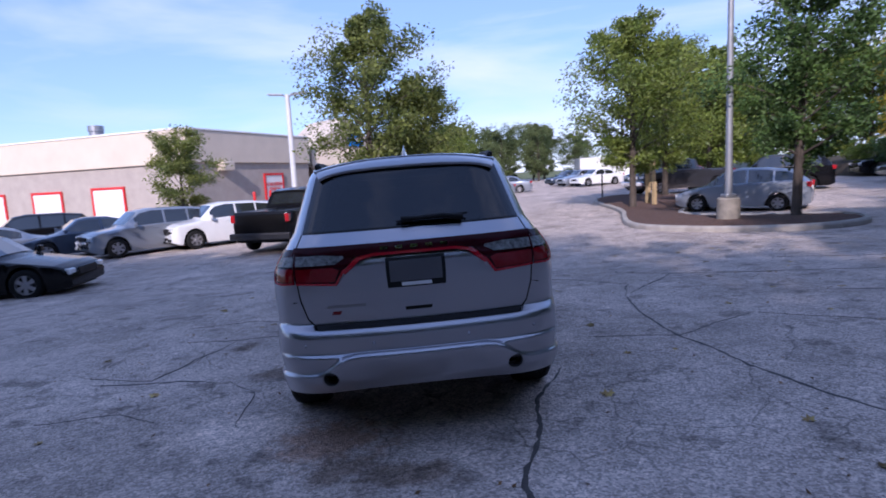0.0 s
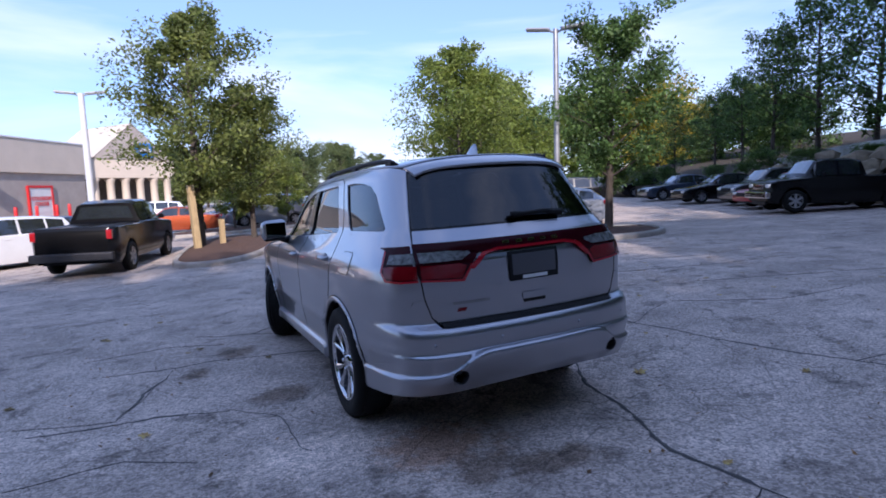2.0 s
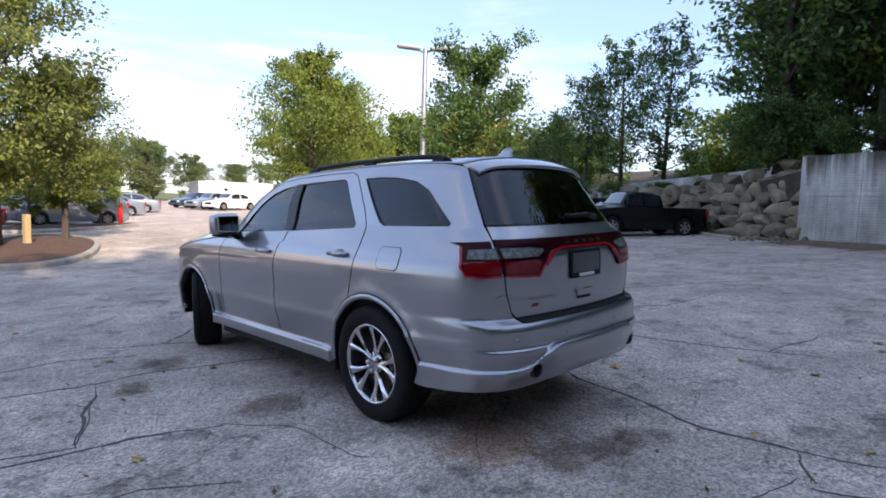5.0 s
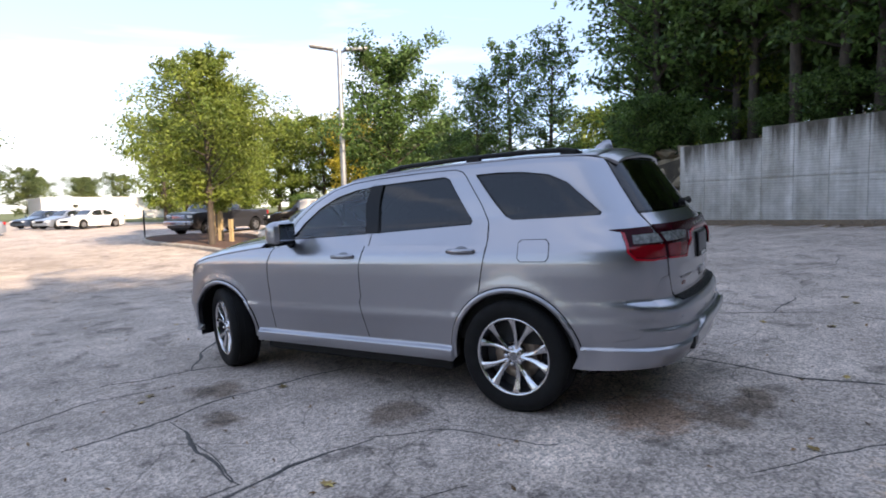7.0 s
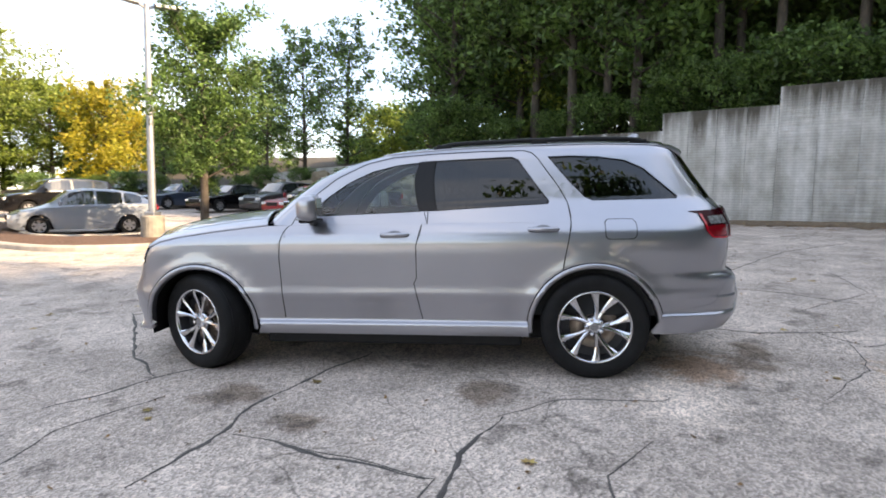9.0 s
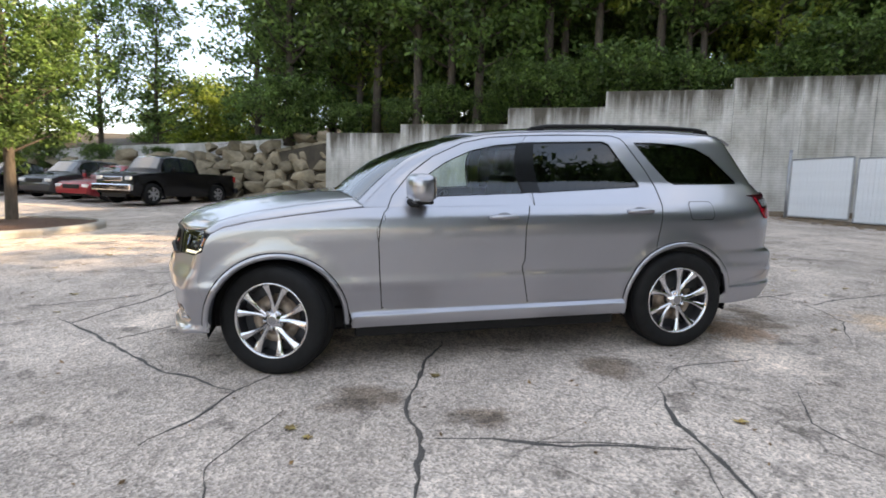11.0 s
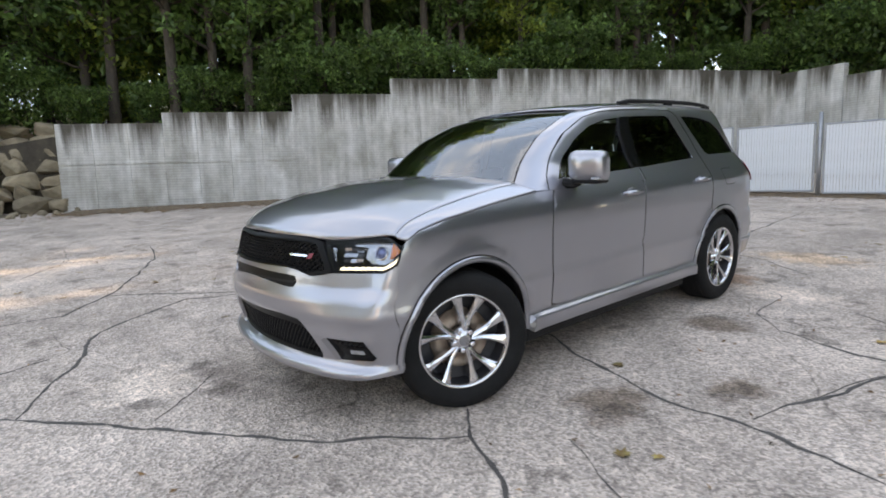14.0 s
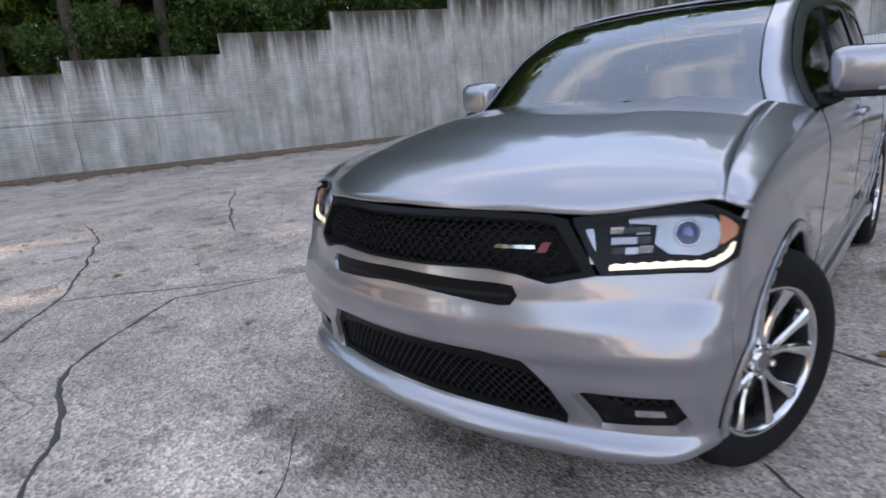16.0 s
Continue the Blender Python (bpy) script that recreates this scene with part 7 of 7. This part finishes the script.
def vehicle(kind, x, y, heading, L, W, H, paint, label, r=0.33, clear=0.19, dmg=False, group=""):
    """heading: degrees, 0 drives along +y, turning anticlockwise."""
    e = empty("parked_" + ("truck" if kind == "pickup" else "car"), pose(x, y, ground_z(x, y), 0, 0, heading), label, "truck" if kind == "pickup" else "car", group)
    st = SHAPES[kind]
    front, wb = (0.185 * L, 0.595 * L) if kind != "pickup" else (0.165 * L, 0.62 * L)
    axles = (L / 2 - front, L / 2 - front - wb)
    hw = W / 2
    # finer stations, so that the arches can be cut into the sill line
    fs = sorted({*(s[0] for s in st), *np.linspace(0, 1, 61)})
    T = np.array(st)
    rows, belts = [], []
    bm = bmesh.new()
    for f in fs:
        top, wt, belt = (float(np.interp(f, T[:, 0], T[:, k])) for k in (1, 2, 3))
        yy = L / 2 - f * L
        end = max(0, 1 - min(f, 1 - f) / 0.06)
        w = hw * (1 - 0.16 * end ** 2)
        zb = clear + 0.10 * end
        for a in axles:
            d = abs(yy - a)
            if d < r * 1.16:
                zb = max(zb, r + math.sqrt((r * 1.16) ** 2 - d * d))
        zt, zm = top * H, belt * H
        zb = min(zb, zm - 0.06)
        z1 = min(max(zb + 0.02, clear + 0.16), zm - 0.04)
        pts = [(w * 0.93, zb), (w * 0.985, z1), (w, (z1 + zm) / 2 + 0.03), (w * 0.975, zm - 0.02), (w * (0.94 * 0.8 + 0.2 * wt), zm + 0.01), (min(hw * wt, w * 0.93), max(zt - 0.05, zm + 0.012)), (min(hw * wt, w * 0.9) * 0.86, max(zt, zm + 0.015)), (0, max(zt + 0.02, zm + 0.02))]
        rows.append([[bm.verts.new((s * px, yy, pz)) for px, pz in pts] for s in (-1, 1)])
    for a, b in zip(rows, rows[1:]):
        for s in (0, 1):
            for k in range(7):
                q = (a[s][k], a[s][k + 1], b[s][k + 1], b[s][k])
                bm.faces.new(q if s == 0 else q[::-1])
    for row, rev in ((rows[0], False), (rows[-1], True)):
        vs = row[0] + row[1][::-1][1:]
        try:
            bm.faces.new(vs if rev else vs[::-1])
        except ValueError:
            pass
    bmesh.ops.remove_doubles(bm, verts=bm.verts[:], dist=1e-4)
    bmesh.ops.recalc_face_normals(bm, faces=bm.faces[:])
    body = part("body", bm, paint, e, smooth=True)
    body.data.set_sharp_from_angle(angle=radians(38))
    part("underside", boxm(-hw * 0.8, hw * 0.8, -L * 0.46, L * 0.46, clear, clear + 0.3), PLASTIC, e)
    wheels_for(e, L, W, wb, front, r, STEEL_RIM)

    def at(f):
        return tuple(float(np.interp(f, T[:, 0], T[:, k])) for k in (1, 2, 3))

    def side_glass(f0, f1, nm="side_window"):
        for s in (-1, 1):
            bm = bmesh.new()
            pv = None
            for f in np.linspace(f0, f1, 9):
                top, wt, belt = at(f)
                zt, zm = top * H - 0.07, belt * H + 0.035
                if zt - zm < 0.02:
                    zt = zm + 0.02
                wl, wu = hw * (0.94 * 0.8 + 0.2 * wt), hw * wt
                g0, g1 = (zm - belt * H) / max(0.05, top * H - 0.05 - belt * H), (zt - belt * H) / max(0.05, top * H - 0.05 - belt * H)
                q = [bm.verts.new((s * (wl + (wu - wl) * g + 0.008), L / 2 - f * L, z)) for g, z in ((g0, zm), (g1, zt))]
                if pv:
                    bm.faces.new((pv[0], pv[1], q[1], q[0]) if s > 0 else (pv[0], q[0], q[1], pv[1]))
                pv = q
            part(nm, bm, VGLASS, e)

    def end_glass(f0, f1, nm):
        bm = bmesh.new()
        pv = None
        for f in np.linspace(f0, f1, 7):
            top, wt, belt = at(f)
            q = [bm.verts.new((hw * wt * g, L / 2 - f * L, top * H + (0.012 if abs(g) > 0.5 else 0.03))) for g in (-0.82, -0.4, 0, 0.4, 0.82)]
            if pv:
                for k in range(4):
                    bm.faces.new((pv[k], pv[k + 1], q[k + 1], q[k]))
            pv = q
        part(nm, bm, VGLASS, e)

    if kind == "pickup":
        side_glass(0.285, 0.425)
        side_glass(0.44, 0.565)
        end_glass(0.245, 0.318, "windscreen")
        end_glass(0.588, 0.598, "rear_window")
        part("truck_bed", boxm(-hw * 0.86, hw * 0.86, -L * 0.485, -L * 0.125, H * 0.655 - 0.0, H * 0.655 + 0.012), PLASTIC, e)
        part("rear_step_bumper", boxm(-hw * 0.95, hw * 0.95, -L / 2 - 0.14, -L / 2 + 0.02, 0.45, 0.66, bev=0.03), DARKALLOY, e)
        part("front_step_bumper", boxm(-hw * 0.96, hw * 0.96, L / 2 - 0.06, L / 2 + 0.12, 0.5, 0.74, bev=0.04), CHROME, e)
    else:
        mid = 0.56 if kind != "sedan" else 0.58
        side_glass(0.33, mid - 0.012)
        side_glass(mid + 0.005, 0.76 if kind == "sedan" else 0.74)
        if kind != "sedan":
            side_glass(0.755, 0.88, "quarter_window")
        a, b = {"sedan": (0.315, 0.41), "hatch": (0.265, 0.38), "suv": (0.26, 0.36)}[kind]
        end_glass(a, b, "windscreen")
        a, b = {"sedan": (0.755, 0.835), "hatch": (0.87, 0.935), "suv": (0.905, 0.955)}[kind]
        end_glass(a, b, "rear_window")
    zl = at(0.03)[0] * H * 0.86
    for s in (-1, 1):
        part("front_lamp", boxm(s * hw * 0.72 - 0.14, s * hw * 0.72 + 0.14, L / 2 - 0.09 * L * 0.5, L / 2 - 0.002, zl - 0.07, zl + 0.06, bev=0.03), LAMP_CLEAR, e)
        zr = (0.60 if kind != "pickup" else 0.56) * H
        dz = 0.09 if kind != "pickup" else 0.12
        part("rear_lamp", boxm(s * hw * 0.86 - 0.07, s * hw * 0.86 + 0.06, -L / 2 - 0.008, -L / 2 + 0.16, zr - dz, zr + dz, bev=0.02), LAMP_RED, e)
        part("wing_mirror", boxm(s * (hw + 0.09) - 0.09, s * (hw + 0.09) + 0.07, L / 2 - 0.33 * L, L / 2 - 0.33 * L + 0.1, at(0.33)[2] * H + 0.02, at(0.33)[2] * H + 0.17, bev=0.03), paint, e)
        for k, f in enumerate((0.47, 0.64) if kind != "pickup" else (0.40, 0.54)):
            part("handle", boxm(s * hw * 0.985 - 0.02, s * hw * 0.985 + 0.02, L / 2 - f * L - 0.09, L / 2 - f * L + 0.09, at(f)[2] * H - 0.12, at(f)[2] * H - 0.085, bev=0.01), paint, e)
    part("front_grille", boxm(-hw * 0.45, hw * 0.45, L / 2 - 0.03, L / 2 + 0.012, zl - 0.12, zl + 0.05, bev=0.02), PLASTIC if kind != "pickup" else CHROME, e)
    part("air_intake", boxm(-hw * 0.6, hw * 0.6, L / 2 - 0.1, L / 2 - 0.02, 0.26, 0.42, bev=0.03), PLASTIC, e)
    part("number_plate", boxm(-0.16, 0.16, -L / 2 - 0.018, -L / 2 + 0.03, 0.72 if kind != "pickup" else 0.5, 0.86 if kind != "pickup" else 0.63, bev=0.005), LAMP_CLEAR, e)
    if dmg:
        rd = random.Random(int(abs(x) * 10))
        for nm, m, n, lab in (("broken_front", PLASTIC, 26, "crushed open front end"), ("torn_bumper", LAMP_CLEAR, 8, "torn pale bumper pieces")):
            bm = bmesh.new()
            for _ in range(n):
                sx, sy, sz = rd.uniform(0.05, 0.2), rd.uniform(0.04, 0.12), rd.uniform(0.03, 0.11)
                c = pose(rd.uniform(-hw * 0.85, hw * 0.8), L / 2 + rd.uniform(-0.1, 0.03), rd.uniform(0.3, 0.72), rd.uniform(-35, 35), rd.uniform(-30, 30), rd.uniform(-25, 25))
                bmesh.ops.create_cube(bm, size=1, matrix=c @ Matrix.Diagonal((sx, sy, sz, 1)))
            for v in bm.verts:
                v.co += Vector((rd.uniform(-0.03, 0.03), rd.uniform(-0.02, 0.02), rd.uniform(-0.025, 0.025)))
            part(nm, bm, m, e, lab)
    return e


V_BLACK, V_SILVER, V_WHITE = mat("black_paint", (0.005, 0.005, 0.006), rough=0.18, var=0.06, spec=0.3), vpaint("silver_blue_paint", (0.27, 0.30, 0.35)), vpaint("white_paint", (0.72, 0.73, 0.74), 0.0)
V_BLUE, V_RED, V_ORANGE, V_CHAR = vpaint("dark_blue_paint", (0.04, 0.06, 0.10)), vpaint("red_car_paint", (0.30, 0.02, 0.03)), vpaint("orange_paint", (0.42, 0.08, 0.02)), vpaint("charcoal_paint", (0.035, 0.035, 0.04), 0.2)
vehicle("hatch", 12.6, 15.8, 49, 4.37, 1.77, 1.55, V_SILVER, "silver compact hatchback parked behind the island", r=0.31)
vehicle("pickup", 19.75, 8.6, 57, 5.25, 1.98, 1.84, V_BLACK, "black full-size pickup truck beside the boulders", r=0.40, clear=0.3)
vehicle("sedan", 21.5, 11.0, 62, 4.7, 1.80, 1.45, V_RED, "dark red sedan in the row under the trees", group="cars under the trees")
vehicle("suv", 22.9, 13.0, 64, 4.5, 1.80, 1.62, V_CHAR, "black crossover in the row under the trees", group="cars under the trees")
vehicle("sedan", 23.6, 16.2, 64, 4.8, 1.82, 1.45, V_BLACK, "black sedan in the row under the trees", group="cars under the trees")
vehicle("sedan", 25.4, 20.4, 66, 4.8, 1.82, 1.45, V_BLUE, "dark blue sedan in the row under the trees", group="cars under the trees")
vehicle("suv", 28.6, 26.0, 68, 4.7, 1.85, 1.65, V_BLACK, "black crossover at the end of the row", group="cars under the trees")
vehicle("pickup", -3.6, 15.9, -14, 5.75, 2.03, 1.96, V_BLACK, "black pickup truck with a worn tailgate", r=0.41, clear=0.34)
vehicle("sedan", -9.7, 9.2, -87, 4.7, 1.83, 1.38, V_BLACK, "black coupe parked on the open lot", r=0.34, clear=0.15)
vehicle("suv", -7.0, 18.4, 128, 4.3, 1.8, 1.62, V_WHITE, "white crossover with a crushed front end", r=0.34, dmg=True, group="damaged cars")
vehicle("suv", -9.4, 17.6, 132, 4.5, 1.82, 1.62, V_SILVER, "silver blue crossover with a crushed front end", r=0.34, dmg=True, group="damaged cars")
vehicle("sedan", -12.2, 18.6, 128, 4.7, 1.82, 1.45, V_BLUE, "dark blue damaged sedan beside the others", dmg=True, group="damaged cars")
vehicle("suv", -15.6, 20.8, 126, 4.6, 1.85, 1.7, V_BLACK, "black damaged crossover beside the others", dmg=True, group="damaged cars")
vehicle("sedan", -15.0, 16.8, 130, 4.6, 1.8, 1.42, V_SILVER, "grey damaged sedan beside the others", dmg=True, group="damaged cars")
vehicle("sedan", -6.2, 22.5, 124, 4.6, 1.82, 1.45, V_BLUE, "blue sedan behind the crossovers", group="damaged cars")
vehicle("sedan", -1.9, 29.6, 80, 4.6, 1.8, 1.4, V_ORANGE, "orange sedan behind the mulched strip", group="cars beyond the strip")
vehicle("sedan", 1.2, 32.0, 85, 4.5, 1.8, 1.42, V_BLUE, "blue sedan behind the mulched strip", group="cars beyond the strip")
vehicle("suv", 3.0, 29.8, 92, 4.7, 1.9, 1.75, V_SILVER, "grey crossover behind the mulched strip", group="cars beyond the strip")
vehicle("sedan", 6.4, 38.5, 95, 4.6, 1.8, 1.42, V_SILVER, "grey sedan beyond the mulched strip", group="cars beyond the strip")
vehicle("sedan", 9.0, 43.5, 75, 4.6, 1.8, 1.45, V_SILVER, "silver sedan along the far driveway", group="far parked cars")
vehicle("sedan", 7.2, 46.0, 75, 4.6, 1.8, 1.45, V_WHITE, "white sedan along the far driveway", group="far parked cars")
vehicle("suv", -3.2, 42.0, 80, 4.6, 1.8, 1.65, V_WHITE, "white crossover near the shop entrance", group="far parked cars")
vehicle("pickup", 15.2, 25.6, 100, 5.7, 2.0, 1.88, V_CHAR, "dark pickup truck behind the island trees", r=0.39, clear=0.3, group="cars behind the island")
vehicle("suv", 17.9, 21.6, 60, 4.6, 1.85, 1.68, V_BLACK, "black crossover behind the silver hatchback", group="cars behind the island")
vehicle("sedan", 17.8, 30.5, 100, 4.5, 1.8, 1.45, V_RED, "red sedan behind the dark pickup", group="cars behind the island")
vehicle("sedan", 17.4, 44.5, 105, 4.6, 1.8, 1.45, V_WHITE, "white sedan on the far lot", group="far parked cars")
vehicle("sedan", 17.0, 47.5, 105, 4.6, 1.8, 1.45, V_SILVER, "silver sedan on the far lot", group="far parked cars")
vehicle("sedan", 17.0, 51.5, 105, 4.6, 1.8, 1.45, V_BLUE, "blue sedan on the far lot", group="far parked cars")

# ---- buildings ----
TAUPE = mat("taupe_block_wall", (0.37, 0.33, 0.295), rough=0.85, var=0.1, scale=1.2, bump=0.15, bscale=20)
CREAM = mat("cream_metal_band", (0.6, 0.52, 0.42), rough=0.6, var=0.06, scale=0.6)
PALEDOOR = mat("white_shutter", (0.72, 0.72, 0.71), rough=0.5, var=0.05)
GREYROOF = mat("grey_roof", (0.3, 0.3, 0.31), rough=0.7, var=0.1)


def block(name, a, b, z0, z1, material, parent, thick=0.3, out=0.0):
    """An upright slab from a to b in plan."""
    d = Vector((b[0] - a[0], b[1] - a[1], 0))
    bm = boxm(0, d.length, -out, thick, z0, z1, bev=0.02)
    p = part(name, bm, material, parent)
    p.matrix_world = Matrix.Translation((a[0], a[1], 0)) @ Matrix.Rotation(math.atan2(d.y, d.x), 4, "Z")
    return p


shop = empty("workshop_building", Matrix(), "long taupe workshop with a cream roof band and red door frames", "building")
C0, C1, C2 = (-42.0, 45.6), (-13.4, 33.2), (-7.6, 45.2)
ZB, ZBAND, ZTOP = -1.2, 3.3, 5.4
for a, b in ((C0, C1), (C1, C2)):
    block("wall", a, b, ZB, ZBAND, TAUPE, shop)
    block("roof_band", a, b, ZBAND, ZTOP, CREAM, shop, out=0.18)
    block("band_trim", a, b, ZTOP, ZTOP + 0.12, PALEDOOR, shop, out=0.24)
raw("roof", [(*C0, ZTOP - 0.1), (*C1, ZTOP - 0.1), (*C2, ZTOP - 0.1), (-20, 62, ZTOP - 0.1), (-40, 60, ZTOP - 0.1)], [(0, 1, 2, 3, 4)], GREYROOF, shop)


def on_wall(a, b, s, out=0.05):
    d = Vector((b[0] - a[0], b[1] - a[1], 0)).normalized()
    n = Vector((d.y, -d.x, 0))
    return Matrix.Translation(Vector((a[0], a[1], 0)) + d * s + n * out) @ Matrix.Rotation(math.atan2(d.y, d.x), 4, "Z")


def shutter(a, b, s, w, h, frame_mat):
    z0 = -0.75
    m = on_wall(a, b, s)
    dr = part("garage_door", boxm(0, w, -0.03, 0.03, z0, z0 + h), PALEDOOR, shop, "white shutter in a red frame")
    dr.matrix_world = m
    for k in range(1, 6):
        g = part("door_rib", boxm(0, w, -0.045, -0.031, z0 + h * k / 6 - 0.02, z0 + h * k / 6 + 0.02), PALEDOOR, dr)
    for x0, x1, q0, q1 in ((-0.16, 0, z0, z0 + h + 0.16), (w, w + 0.16, z0, z0 + h + 0.16), (0, w, z0 + h, z0 + h + 0.16)):
        part("door_frame", boxm(x0, x1, -0.08, 0.04, q0, q1, bev=0.01), frame_mat, dr)
    return dr


shutter(C0, C1, 17.2, 2.7, 2.5, RED)
shutter(C0, C1, 23.0, 2.7, 2.6, RED)
shutter(C0, C1, 11.4, 2.7, 2.5, RED)
side_door = shutter(C1, C2, 7.5, 2.0, 3.1, RED)
words = bpy.data.curves.new("lettering", "FONT")
words.body, words.size, words.align_x, words.extrude = "COLLISION\nCENTER", 0.36, "CENTER", 0.01
words.materials.append(RED)
writing = new("lettering", words)
writing.parent = side_door
writing.matrix_basis = pose(1.0, -0.06, 1.55, 90)
bm = bmesh.new()
box(bm, 0, 1.0, -0.7, 0, 2.75, 3.35, bev=0.05)
v = part("vent_hood", bm, CREAM, shop)
v.matrix_world = on_wall(C1, C2, 2.6, 0.0)
for x, y, r, h in ((-23, 42, 0.5, 1.5), (-19.5, 44, 0.45, 1.0), (-33, 47, 0.3, 0.5)):
    bm = bmesh.new()
    lathe(bm, [(0.001, 0), (r, 0), (r, h * 0.7), (r * 1.12, h * 0.72), (r * 1.12, h), (0.001, h)], 20, "z", Matrix.Translation((x, y, ZTOP - 0.1)))
    part("roof_vent", bm, GALV, shop, "round galvanised roof vent")
# gabled entrance with columns
ent = empty("shop_entrance", Matrix(), "cream gabled shop entrance with round columns and a blue sign", "building")
E0, E1 = (-7.4, 46.4), (-1.6, 50.6)
block("fascia", E0, E1, 3.1, 4.6, CREAM, ent, thick=6)
block("back_wall", (-9.0, 49.4), (-3.2, 53.6), -0.8, 3.1, mat("shaded_shop_front", (0.12, 0.10, 0.09), rough=0.6, var=0.3), ent)
d = Vector((E1[0] - E0[0], E1[1] - E0[1], 0))
u = d.normalized()
nn = Vector((u.y, -u.x, 0))
for k in range(6):
    c = Vector((*E0, 0)) + u * (0.5 + k * (d.length - 1.0) / 5) - nn * 0.4
    bm = bmesh.new()
    lathe(bm, [(0.40, -0.9), (0.40, -0.6), (0.30, -0.55), (0.28, 2.8), (0.38, 2.9), (0.38, 3.1)], 20, "z", Matrix.Translation(c))
    part("column", bm, CREAM, ent, smooth=True)
base = Vector((*E0, 0))
gv = [base + u * 0.3, base + u * (d.length - 0.3), base + u * (d.length / 2)]
zs = (4.6, 4.6, 7.4)
V = [Vector((p.x, p.y, z)) + nn * 0.1 for p, z in zip(gv, zs)] + [Vector((p.x, p.y, z)) - nn * 7 for p, z in zip(gv, zs)]
raw("gable", V, [(0, 1, 2), (3, 5, 4)], TAUPE, ent)
raw("gable_roof", [q + Vector((0, 0, 0.05)) for q in V], [(0, 2, 5, 3), (2, 1, 4, 5)], CREAM, ent)
bm = boxm(-0.75, 0.75, -0.06, 0.06, 4.75, 5.9, bev=0.02)
sg = part("sign", bm, mat("blue_sign", (0.01, 0.16, 0.5), rough=0.4, var=0.05), ent, "blue square sign with a white bar")
sg.matrix_world = Matrix.Translation(base + u * d.length * 0.62 + nn * 0.2) @ Matrix.Rotation(math.atan2(u.y, u.x), 4, "Z")
part("sign_bar", boxm(-0.5, 0.5, -0.075, -0.062, 5.2, 5.45), WHITEBAR, sg)

far = empty("low_white_building", Matrix(), "low white building beyond the far lot", "building")
block("wall", (25.0, 72.0), (47.0, 67.0), -0.6, 2.9, mat("white_cladding", (0.74, 0.73, 0.71), rough=0.6, var=0.05), far, thick=9)
block("parapet", (24.9, 71.9), (47.1, 66.9), 2.9, 3.05, PALEDOOR, far, thick=9.2)
part("wall_lamp", boxm(28, 28.4, 70.9, 71.3, 2.0, 2.2), PLASTIC, far)

# ---- distant trees ----
rf_ = random.Random(77)


def far_trees(x0, y0, x1, y1, n, s0, s1, leafm, label, group, zoff=0.0):
    for i in range(n):
        f = (i + rf_.uniform(-0.3, 0.3)) / max(1, n - 1)
        x, y = x0 + (x1 - x0) * f + rf_.uniform(-1.5, 1.5), y0 + (y1 - y0) * f + rf_.uniform(-2.5, 2.5)
        tree(FAR[rf_.randrange(3)], leafm, x, y, ground_z(x, y) + zoff, rf_.uniform(0, 360), rf_.uniform(s0, s1), label, group)


far_trees(-4, 88, 40, 84, 15, 0.5, 0.8, LEAF_F, "green tree in the far tree line", "far tree line")
far_trees(-2, 70, 20, 76, 7, 0.5, 0.7, LEAF_F, "green tree at the end of the driveway", "far tree line")
far_trees(36, 62, 62, 40, 11, 0.7, 1.1, LEAF_A, "green tree beyond the lawn", "trees beyond the lawn")
far_trees(3, 40, 6, 62, 5, 0.45, 0.6, LEAF_A, "young green tree along the driveway", "driveway trees")
far_trees(20, 40, 34, 44, 5, 0.7, 0.9, LEAF_A, "green tree behind the island", "trees behind the island")
tree(FAR[1], LEAF_C, 47.0, 43.0, 0.2, 40, 1.03, "tree with bright yellow autumn leaves beyond the lot", "trees beyond the lawn")
tree(FAR[2], LEAF_C, 54.0, 46.0, 0.2, 140, 0.9, "yellowing tree beyond the lot", "trees beyond the lawn")
far_trees(36, 26, 42, 10, 6, 0.45, 0.62, LEAF_B, "dark green tree behind the bank", "trees behind the bank")
for x, y, r, s in ((33.5, 7.6, 10, 1.2), (35.5, 10.4, 120, 1.5), (34.5, 5.2, 230, 1.0)):
    tree(BUSH, LEAF_E, x, y, 2.6, r, s, "sunlit yellow-green bush beyond the low concrete wall", "sunlit bushes")
tree(SMALL, LEAF_A, 0.8, 26.2, ground_z(0.8, 26.2), 30, 0.62, "small green tree on the mulched strip")
tree(SMALL, LEAF_A, 3.6, 27.0, ground_z(3.6, 27), 130, 0.55, "small green tree on the mulched strip")
far_trees(-19, 0, -17, -19, 8, 0.85, 1.1, LEAF_B, "tall tree along the edge of the lot", "trees on the near edge")
# Three added trees above the view, blocking sun that reached the lot.
far_trees(5, -27, 10, -29, 3, 1.45, 1.6, LEAF_B, "added tall tree deep behind the gates that blocks the sun", "trees behind the gates", 3.0)
